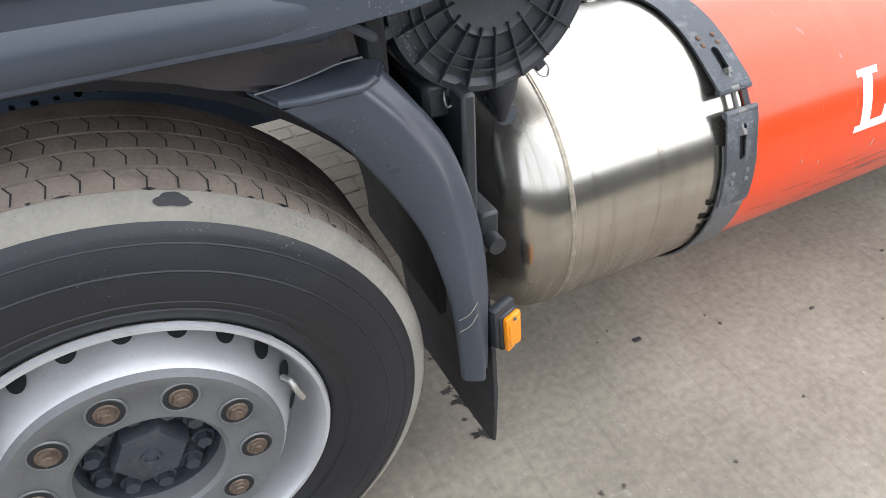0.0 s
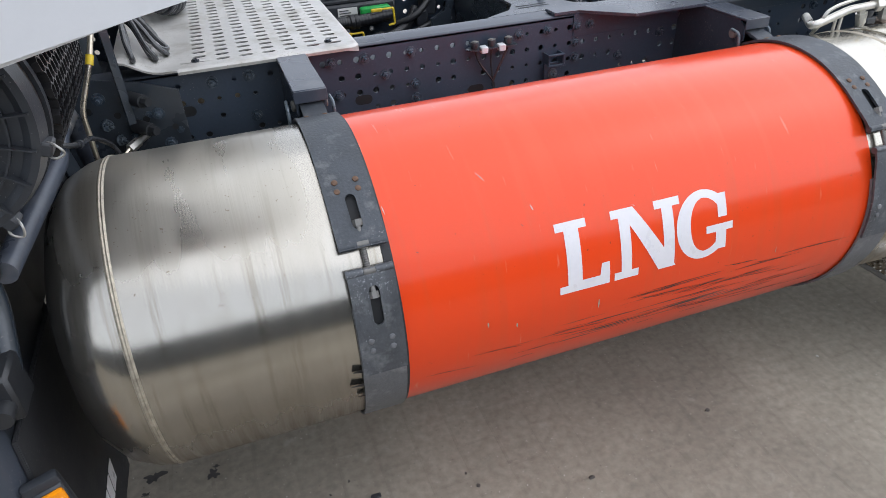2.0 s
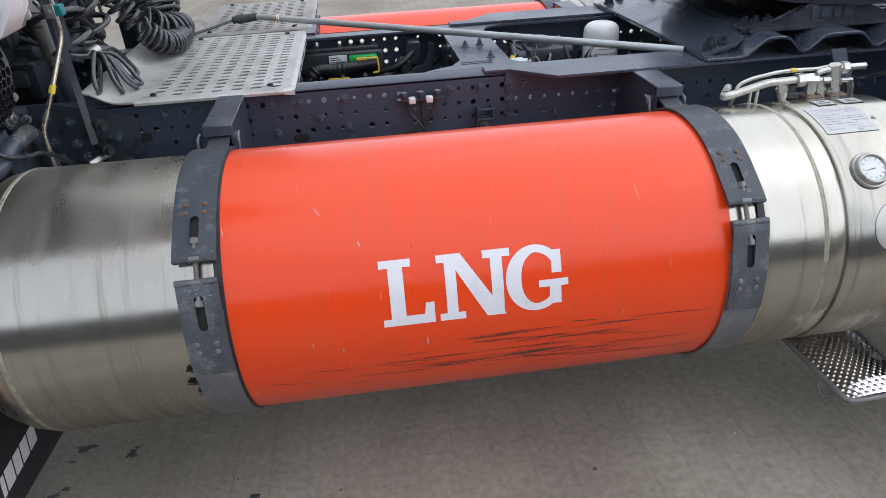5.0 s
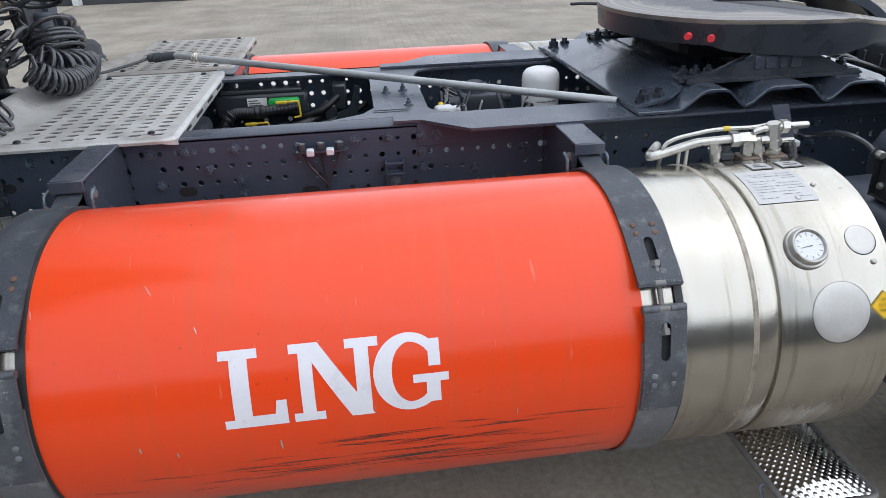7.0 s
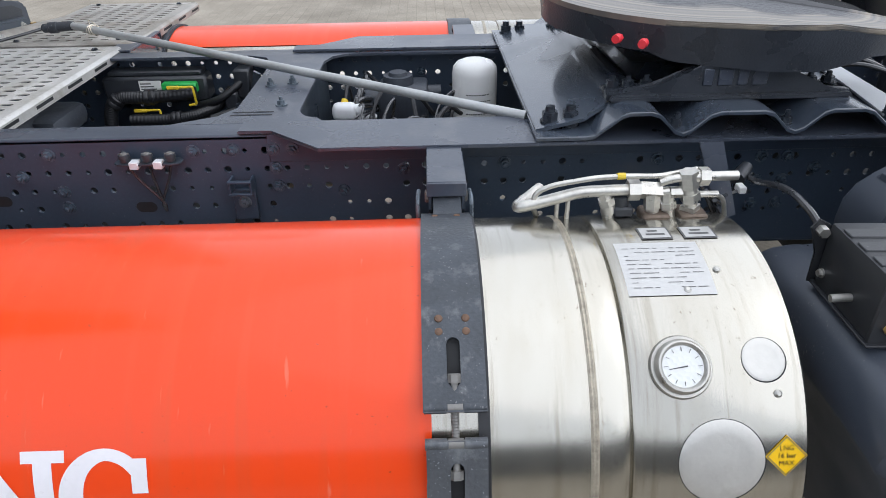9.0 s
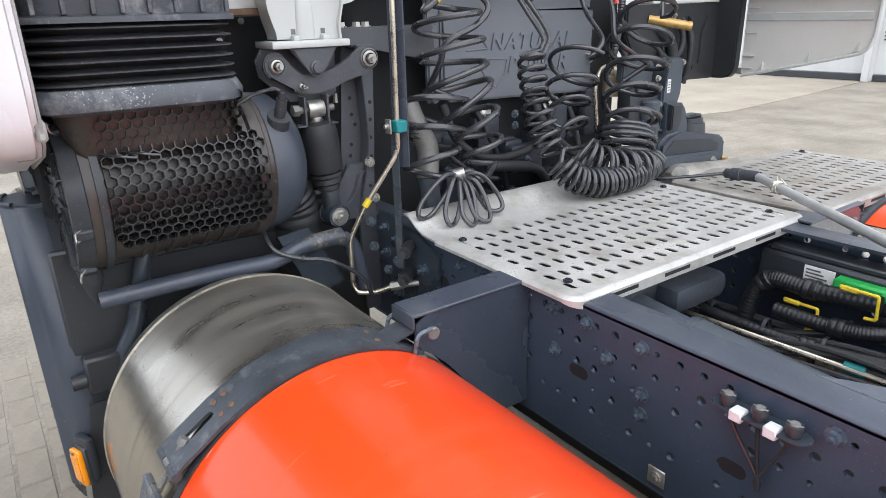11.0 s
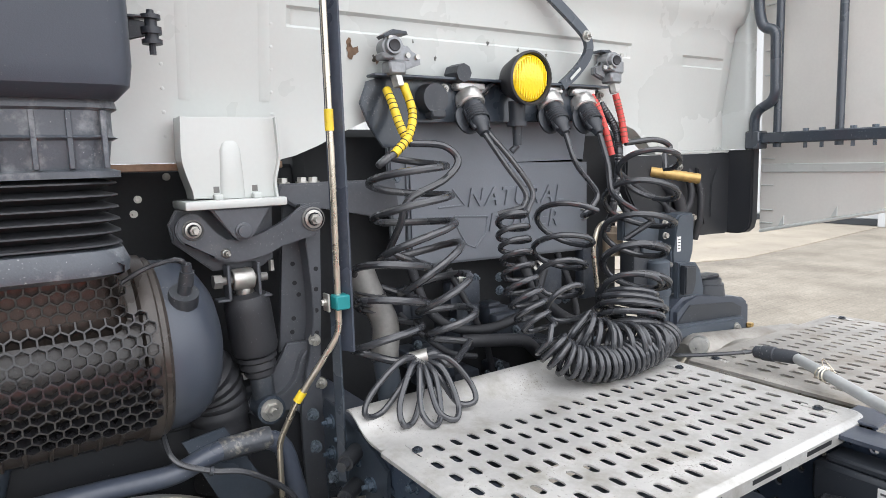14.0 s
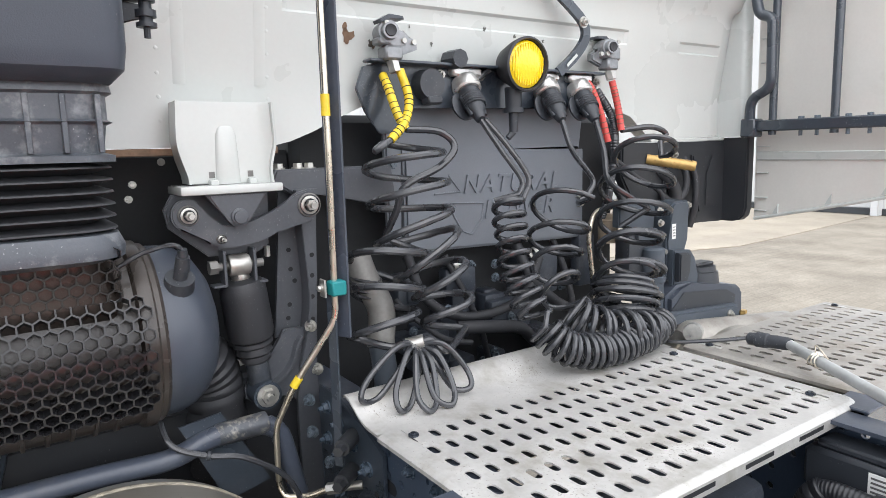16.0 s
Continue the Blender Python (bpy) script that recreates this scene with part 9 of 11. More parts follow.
def sensor_block():
    """Three small plugs on a bracket on the near rail, with their leads."""
    s = thing("sensor_plugs", "three small black sensor plugs on a zinc bracket", "sensor", (1.60, -0.40, 0.76))
    bm = B()
    prism(bm, stadium(1.60, -0.405, 0.150, 0.040, 6), 0.004, Matrix.Translation((0, 0, 0.888)), 0.001)
    part("bracket", bm, M_CHASSIS, s)
    for x in (1.550, 1.60, 1.650):
        bm = B()
        rod(bm, (x, -0.408, 0.893), (x, -0.408, 0.902), 0.0105, seg=14)
        rod(bm, (x, -0.408, 0.902), (x, -0.408, 0.910), 0.0130, 0.0118, 14)
        plug = part("plug", bm, M_PLASTIC, s)
        bm = B()
        rod(bm, (x, -0.408, 0.910), (x, -0.408, 0.9125), 0.0075, 0.0065, 10)
        box(bm, (x - 0.0115, -0.410, 0.910), (x + 0.0115, -0.406, 0.9118), 0.0008)
        part("cap_rib", bm, M_JOINT, plug)
        bm = B()
        tube(bm, smooth_path([(x, -0.408, 0.892), (x + (1.60 - x) * 0.3, -0.402, 0.85), (1.607, -0.400, 0.79), (1.61, -0.400, 0.765)], 6), 0.0032, 6)
        part("lead", bm, M_HOSE, s)
    for x in (1.573, 1.625):
        bm = B()
        box(bm, (x - 0.010, -0.4270, 0.880), (x + 0.010, -0.405, 0.8975), 0.002)
        part("white_tag", bm, M_WHITE_P, s)
    c = thing("rail_channel", "small folded steel channel bolted to rail", "bracket", (1.79, -0.40, 0.70))
    bm = B()
    for xx in (1.768, 1.815):
        box(bm, (xx, -0.425, 0.815), (xx + 0.005, -0.386, 0.845), 0.001)
    for zz in (0.811, 0.841):
        box(bm, (1.768, -0.428, zz), (1.820, -0.418, zz + 0.005), 0.001)
    box(bm, (1.768, -0.402, 0.74), (1.820, -0.392, 0.815), 0.001)
    part("channel", bm, M_RAIL, c)
    for zz in (0.785,):
        bm = B()
        hexbolt(bm, (1.7935, -0.402, zz), (0, -1, 0), 0.011, 0.009, 0.015, 0.008)
        part("bolt", bm, M_BOLT, c)
    for xx, zz in ((1.43, 0.672), (1.57, 0.655)):
        cl = thing("cable_clip", "bare metal cable clip on the rail", "clip", (xx, -0.39, zz - 0.02), group="cable clips")
        bm = B()
        box(bm, (xx - 0.018, -0.392, zz - 0.018), (xx + 0.018, -0.388, zz + 0.018), 0.002)
        hexbolt(bm, (xx, -0.392, zz), (0, -1, 0), 0.008, 0.005, 0.011, 0)
        part("plate", bm, M_ZINC, cl)
    return s


sensor_block()


def gooseneck_pole():
    p = thing("grey_pole", "long grey metal pole lying across the catwalk", "pole", (1.7, 0.0, 0.96))
    a, b = Vector((1.035, 0.536, 0.996)), Vector((2.44, -0.345, 0.9535))
    bm = B()
    rod(bm, a, b, 0.0118, seg=18)
    part("tube", bm, M_POLE, p)
    d = (b - a).normalized()
    bm = B()
    lathe(bm, Vector((0.940, 0.530, 0.990)), a - Vector((0.940, 0.530, 0.990)), [(0, 0.011), (0.004, 0.0145), (0.020, 0.0145), (0.022, 0.018), (0.048, 0.018), (0.05, 0.0155), (0.092, 0.0155), (0.103, 0.013)], 20)
    part("socket_end", bm, M_PLASTIC, p, "black connector end")
    bm = B()
    tube(bm, smooth_path([(0.940, 0.530, 0.990), (0.88, 0.485, 0.978), (0.80, 0.44, 0.965), (0.76, 0.42, 0.97)], 6), 0.005, 8)
    part("lead", bm, M_HOSE, p)
    bm = B()
    for k in range(3):
        q = a + d * (0.10 + 0.012 * k)
        lathe(bm, q, d + Vector((0, 0, 0.3 * (k - 1))), [(-0.002, 0.0150), (0, 0.0172), (0.002, 0.0150)], 14)
    tube(bm, smooth_path([a + d * 0.11, a + d * 0.10 + Vector((0, 0, 0.03)), a + d * 0.13 + Vector((0.01, 0, 0.012)), a + d * 0.12 + Vector((0.02, 0.04, -0.02))], 5), 0.0014, 5)
    part("wire_tie", bm, M_STEELPIPE, p)
    return p


gooseneck_pole()


# ---- coupling plate (fifth wheel) ----
FWX, FWZ = 2.935, 1.155


def fifth_wheel():
    m = thing("coupling_mount", "corrugated dark steel mounting plate with bolts", "mounting plate", (2.86, 0, 0.95))
    prof = [(2.440, 0.953), (2.540, 0.953), (2.560, 0.956), (2.612, 0.996), (2.628, 1.002), (2.672, 1.002), (2.690, 0.996), (2.725, 0.962), (2.742, 0.956), (2.758, 0.962), (2.795, 0.994), (2.815, 1.000),
            (2.905, 1.000), (2.925, 0.994), (2.958, 0.962), (2.975, 0.956), (2.992, 0.962), (3.028, 0.994), (3.045, 1.000), (3.110, 1.000), (3.130, 0.994), (3.175, 0.958), (3.20, 0.953), (3.300, 0.953)]
    bm = B()
    ys = [-0.500, -0.497, 0.497, 0.500]
    top = [[bm.verts.new((x, y, z + (0.008 if abs(y) < 0.4999 else 0.006))) for y in ys] for x, z in prof]
    bot = [[bm.verts.new((x, y, z)) for y in (ys[0], ys[-1])] for x, z in prof]
    for a, b in zip(top, top[1:]):
        for k in range(3):
            bm.faces.new((a[k], a[k + 1], b[k + 1], b[k]))
    for (a, b), (c, d) in zip(zip(bot, bot[1:]), zip(top, top[1:])):
        bm.faces.new((a[0], a[1], b[1], b[0]))
        bm.faces.new((a[0], b[0], d[0], c[0]))
        bm.faces.new((a[1], b[1], d[3], c[3]))
    for r, q in ((top[0], bot[0]), (top[-1], bot[-1])):
        bm.faces.new(list(r) + q[::-1])
    part("corrugated_plate", bm, M_MOUNT, m, angle=25)
    # front tongue that rises to a ledge between the rails
    bm = B()
    prism(bm, [(2.44, -0.46), (2.54, -0.46), (2.66, -0.36), (2.66, 0.36), (2.54, 0.46), (2.44, 0.46)], 0.008, Matrix.Translation((0.0, 0, 1.004)) @ Matrix.Translation((2.66, 0, 0)) @ Matrix.Rotation(radians(-12.5), 4, 'Y') @ Matrix.Translation((-2.66, 0, 0)), 0.001)
    part("front_ramp", bm, M_MOUNT, m)
    for sy in (-1, 1):
        for x in (2.478, 2.522, 3.222, 3.266):
            bm = B()
            p = Vector((x, sy * 0.425, 0.961))
            rod(bm, p, p + Vector((0, 0, 0.012)), 0.0205, seg=18)
            rod(bm, p + Vector((0, 0, 0.012)), p + Vector((0, 0, 0.030)), 0.0175, seg=6)
            rod(bm, p + Vector((0, 0, 0.030)), p + Vector((0, 0, 0.042)), 0.011, 0.010, 12)
            part("foot_bolt", bm, M_BOLT_DARK, m)
        for x, z in ((2.742, 0.964), (2.975, 0.964)):
            bm = B()
            hexbolt(bm, (x, sy * 0.455, z), (0, 0, 1), 0.012, 0.012, 0.016, 0.014)
            part("trough_bolt", bm, M_BOLT_DARK, m)
    p_ = thing("coupling_pedestal", "cast dark steel pedestal carrying the coupling plate", "pedestal", (2.86, 0, 1.0))
    for sy in (-1, 1):
        bm = B()
        out = [(2.600, 1.006), (3.125, 1.006), (3.125, 1.018), (3.07, 1.024), (2.985, 1.066), (2.955, 1.082), (2.80, 1.082), (2.775, 1.066), (2.70, 1.030), (2.64, 1.022), (2.600, 1.018)]
        prism(bm, out, 0.03, frame_of((0, sy * 0.395 + 0.015, 0), (1, 0, 0), (0, 0, 1)), 0.004)
        body = part("cheek", bm, M_CAST, p_)
        bm = B()
        prism(bm, [(2.605, -0.05), (3.12, -0.05), (3.12, 0.05), (2.605, 0.05)], 0.012, Matrix.Translation((0, sy * 0.375, 1.006)), 0.003)
        part("flange", bm, M_CAST, p_)
        if sy < 0:
            for x0, x1 in ((2.800, 2.822), (2.832, 2.864), (2.874, 2.896), (2.906, 2.938)):
                bm = B()
                box(bm, (x0, -0.4135, 1.034), (x1, -0.4085, 1.070), 0.002)
                part("raised_mark", bm, M_CHASSIS_TOP, body)
        for x in (2.625, 2.66, 2.70, 3.02, 3.065, 3.105):
            bm = B()
            hexbolt(bm, (x, sy * 0.35, 1.018), (0, 0, 1), 0.014, 0.012, 0.019, 0.010)
            part("bolt", bm, M_BOLT_DARK, p_)
    # coupling plate
    c = thing("coupling_plate", "greasy worn fifth wheel coupling plate with red nipples", "coupling", (FWX, 0, 1.08))
    out = []
    R = 0.425
    for k in range(31):
        a = radians(118 + 124 * k / 30)
        out.append((FWX + R * math.cos(a) * 0.98, R * math.sin(a) * 1.06))
    out = [(x, y) for x, y in out]
    near = [(FWX - 0.02, -0.455), (FWX + 0.07, -0.462), (FWX + 0.10, -0.455), (FWX + 0.165, -0.448), (FWX + 0.20, -0.437), (FWX + 0.30, -0.385), (FWX + 0.42, -0.315), (FWX + 0.448, -0.265), (FWX + 0.42, -0.21)]
    slot = [(FWX + 0.12, -0.045), (FWX + 0.0, -0.030), (FWX - 0.05, -0.022), (FWX - 0.07, 0.0), (FWX - 0.05, 0.022), (FWX + 0.0, 0.030), (FWX + 0.12, 0.045)]
    far = [(x, -y) for x, y in near[::-1]]
    out = out + near + slot + far
    bm = B()
    prism(bm, out, 0.012, Matrix.Translation((0, 0, FWZ - 0.002)), 0.003)
    for v in bm.verts:
        v.co.z -= 0.16 * max(0.0, v.co.x - FWX - 0.10)
    part("wear_face", bm, M_GREASE, c, "greasy scored wear face")
    bm = B()
    inner = []
    for x, y in out:
        inner.append((x, y))
    k = len(inner)
    hi = [bm.verts.new((x, y, FWZ - 0.001)) for x, y in inner]
    lo = []
    for x, y in inner:
        deep = max(0.0, min(1.0, (x - FWX + 0.28) / 0.14)) * max(0.0, min(1.0, (FWX + 0.17 - x) / 0.04)) if abs(y) > 0.38 else 0.0
        tail = max(0.0, min(1.0, (x - FWX - 0.16) / 0.26))
        drop = 0.060 + 0.024 * deep - 0.036 * tail - 0.012 * max(0.0, 1 - abs(x - FWX - 0.19) / 0.03)
        lo.append(bm.verts.new((FWX + (x - FWX) * 0.985, y * 0.985, FWZ - drop)))
    for i in range(k):
        bm.faces.new((hi[i], hi[(i + 1) % k], lo[(i + 1) % k], lo[i]))
    bm.faces.new(lo)
    for v in bm.verts:
        v.co.z -= 0.16 * max(0.0, v.co.x - FWX - 0.10)
    part("skirt", bm, M_CAST, c, angle=25)
    for x, y in ((2.632, -0.345), (2.672, -0.392)):
        dn = Vector((x - FWX, y, 0)).normalized()
        bm = B()
        p = Vector((x, y, FWZ - 0.032))
        rod(bm, p, p + dn * 0.010, 0.009, seg=6)
        rod(bm, p + dn * 0.010, p + dn * 0.022, 0.0105, 0.009, 12)
        part("grease_nipple", bm, M_REDCAP, c, "red capped nipple")
    bm = B()
    rod(bm, (FWX, -0.30, 1.05), (FWX, 0.30, 1.05), 0.03, seg=16)
    box(bm, (2.70, -0.18, 1.02), (3.15, 0.18, 1.09), 0.02)
    part("locking_gear", bm, M_DARK, c)
    bm = B()
    tube(bm, smooth_path([(2.68, 0.36, 1.12), (2.62, 0.40, 1.125), (2.57, 0.42, 1.125), (2.55, 0.455, 1.12)], 5), 0.006, 8)
    part("release_handle", bm, M_CAST, c)
    return c


fifth_wheel()


# grey cross pan behind the coupling
M_PALE = surface("pale_grey_plate", (0.40, 0.42, 0.44), 0.4, vary=0.1, scale=8, bump=0.08, dirt=(0.3, 0.3, 0.3), dirt_amt=0.15)
cp = thing("rear_cross_plate", "pale grey cross plates behind the coupling", "cross member", (3.4, 0, 0.95))
bm = B()
prism(bm, [(3.27, 0.12), (3.33, 0.12), (3.29, -0.30), (3.235, -0.43), (3.20, -0.43), (3.24, -0.20)], 0.006, Matrix.Translation((0, 0, 0.9635)), 0.001)
part("angled_plate", bm, M_PALE, cp)
bm = B()
box(bm, (3.33, -0.455, 0.951), (3.62, -0.345, 0.956), 0.0015)
part("flat_plate", bm, M_PALE, cp)
for x in (3.36, 3.40, 3.45):
    bm = B()
    rod(bm, (x, -0.42, 0.9562), (x, -0.42, 0.9568), 0.007, seg=12)
    part("plate_hole", bm, M_DARK, cp)


rc = thing("suspension_cover", "black ribbed plastic cover between the rear rails", "cover", (3.80, 0.05, 0.70))
bm = B()
box(bm, (3.66, -0.16, 0.68), (4.02, 0.30, 0.985), 0.035, seg=3)
part("cover", bm, M_BOX, rc)
for k in range(5):
    bm = B()
    box(bm, (3.652, -0.12 + 0.085 * k, 0.74), (3.664, -0.10 + 0.085 * k, 0.93), 0.003)
    part("rib", bm, M_BOX, rc)
for k in range(3):
    bm = B()
    tube(bm, smooth_path([(3.36, 0.20 + 0.04 * k, 0.88), (3.46, 0.10 + 0.03 * k, 0.93 + 0.01 * k), (3.58, 0.06 + 0.05 * k, 0.90), (3.67, 0.05 + 0.05 * k, 0.86)], 8), 0.007, 8)
    part("lead", bm, M_HOSE, rc)


# ---- valves on the tank's shroud ----
def tank_valves():
    v = thing("tank_valves", "steel pipes and fittings on top of the gas tank", "valve", (2.55, -0.80, 0.915))
    lines = [([(2.423, -0.660, 0.924), (2.365, -0.740, 0.924), (2.406, -0.740, 0.933), (2.481, -0.740, 0.953), (2.575, -0.740, 0.955)], 0.0105),
             ([(2.413, -0.700, 0.888), (2.397, -0.740, 0.927), (2.402, -0.740, 0.954), (2.431, -0.740, 0.967), (2.504, -0.740, 0.979), (2.555, -0.740, 0.981), (2.613, -0.740, 0.979), (2.695, -0.700, 0.973)], 0.0048),
             ([(2.617, -0.740, 0.967), (2.639, -0.740, 0.974), (2.662, -0.740, 0.975)], 0.0075),
             ([(2.686, -0.740, 0.977), (2.751, -0.740, 0.977)], 0.0085),
             ([(2.676, -0.740, 0.943), (2.723, -0.740, 0.942)], 0.0062),
             ([(2.718, -0.740, 0.942), (2.746, -0.720, 0.923), (2.759, -0.710, 0.882)], 0.0042),
             ([(2.441, -0.740, 0.939), (2.441, -0.740, 0.879)], 0.0042), ([(2.460, -0.740, 0.943), (2.460, -0.740, 0.879)], 0.0042),
             ([(2.525, -0.740, 0.938), (2.546, -0.740, 0.938)], 0.0050)]
    for pts, r in lines:
        bm = B()
        bent(bm, pts, r, 0.02, 12)
        part("pipe", bm, M_PIPE, v)
    # hexagon nuts, tee, elbows and unions
    for p0, p1, r, n in (((2.562, -0.740, 0.954), (2.583, -0.740, 0.954), 0.0185, 6), ((2.583, -0.740, 0.954), (2.621, -0.740, 0.951), 0.0165, 4), ((2.606, -0.740, 0.954), (2.610, -0.740, 0.918), 0.0145, 6), ((2.610, -0.740, 0.920), (2.613, -0.740, 0.893), 0.0125, 14), ((2.633, -0.740, 0.950), (2.637, -0.740, 0.925), 0.0110, 6), ((2.636, -0.740, 0.931), (2.639, -0.740, 0.918), 0.0150, 6), ((2.639, -0.740, 0.918), (2.643, -0.740, 0.897), 0.0115, 14), ((2.621, -0.740, 0.949), (2.635, -0.740, 0.950), 0.0085, 10), ((2.637, -0.740, 0.948), (2.658, -0.740, 0.948), 0.0105, 6), ((2.664, -0.740, 0.987), (2.671, -0.740, 0.956), 0.0165, 6), ((2.671, -0.740, 0.956), (2.674, -0.740, 0.941), 0.0145, 14), ((2.673, -0.740, 0.947), (2.677, -0.740, 0.931), 0.0175, 6), ((2.677, -0.740, 0.931), (2.679, -0.740, 0.920), 0.0120, 14), ((2.678, -0.740, 0.922), (2.681, -0.740, 0.893), 0.0185, 4), ((2.671, -0.740, 0.977), (2.683, -0.740, 0.977), 0.0120, 14), ((2.683, -0.740, 0.977), (2.700, -0.740, 0.977), 0.0165, 6), ((2.521, -0.740, 0.949), (2.525, -0.740, 0.938), 0.0105, 6), ((2.526, -0.740, 0.939), (2.530, -0.740, 0.927), 0.0150, 6), ((2.530, -0.740, 0.927), (2.533, -0.740, 0.912), 0.0130, 14), ((2.532, -0.740, 0.914), (2.535, -0.740, 0.891), 0.0110, 14)):
        bm = B()
        rod(bm, p0, p1, r, seg=n)
        part("fitting", bm, M_PIPE, v)
    bm = B()
    rod(bm, (2.541, -0.740, 0.981), (2.555, -0.740, 0.981), 0.0062, seg=8)
    part("tag", bm, M_YELLOW, v)
    bm = B()
    rod(bm, (2.556, -0.725, 0.880), (2.552, -0.735, 0.945), 0.0170, seg=12)
    box(bm, (2.540, -0.752, 0.905), (2.575, -0.715, 0.925), 0.004)
    part("coil_plug", bm, M_PLASTIC, v)
    for x in (2.615, 2.682):
        bm = B()
        box(bm, (x - 0.024, -0.762, 0.893), (x + 0.024, -0.715, 0.913), 0.004)
        part("socket", bm, M_NUT, v)
    for x0, x1 in ((2.560, 2.612), (2.630, 2.685)):
        bm = B()
        n = 6
        for k in range(n):
            q = [on_tank(xx, radians(aa) * TR, 0.002) for xx, aa in ((x0, 88 + 1.2 * k), (x1, 88 + 1.2 * k), (x1, 89.2 + 1.2 * k), (x0, 89.2 + 1.2 * k))]
            bm.faces.new([bm.verts.new(p) for p in q])
        tag = part("tag_plate", bm, M_INK, v)
        bm = B()
        for k in range(n):
            q = [on_tank(xx, radians(aa) * TR, 0.0027) for xx, aa in ((x0 + 0.003, 88.6 + k), (x1 - 0.003, 88.6 + k), (x1 - 0.003, 89.6 + k), (x0 + 0.003, 89.6 + k))]
            bm.faces.new([bm.verts.new(p) for p in q])
        part("plate_face", bm, M_PLATE, tag)
        for k, (fa, fb) in enumerate(((0.2, 0.8), (0.3, 0.62))):
            bm = B()
            aa = 90.0 + 2.0 * k
            q = [on_tank(x0 + (x1 - x0) * f, radians(z) * TR, 0.0033) for f, z in ((fa, aa), (fb, aa), (fb, aa + 0.9), (fa, aa + 0.9))]
            bm.faces.new([bm.verts.new(p) for p in q])
            part("print_bar", bm, M_INK, tag)
    s = thing("tank_stay", "dark steel stay from rail to tank end", "bracket", (2.76, -0.6, 0.88))
    bm = B()
    prism(bm, [(0, 0), (0.045, 0), (0.085, -0.14), (0.05, -0.15)], 0.006, frame_of((2.715, -0.64, 1.0), (1, 0, 0), (0, 0.2, 1)), 0.001)
    part("plate", bm, M_CHASSIS_TOP, s)
    return v


M_PIPE = surface("dull_stainless_pipe", (0.58, 0.565, 0.52), 0.36, metal=0.85, vary=0.2, scale=30, bump=0.1, dirt=(0.35, 0.32, 0.27), dirt_amt=0.15, dirt_scale=20)
tank_valves()


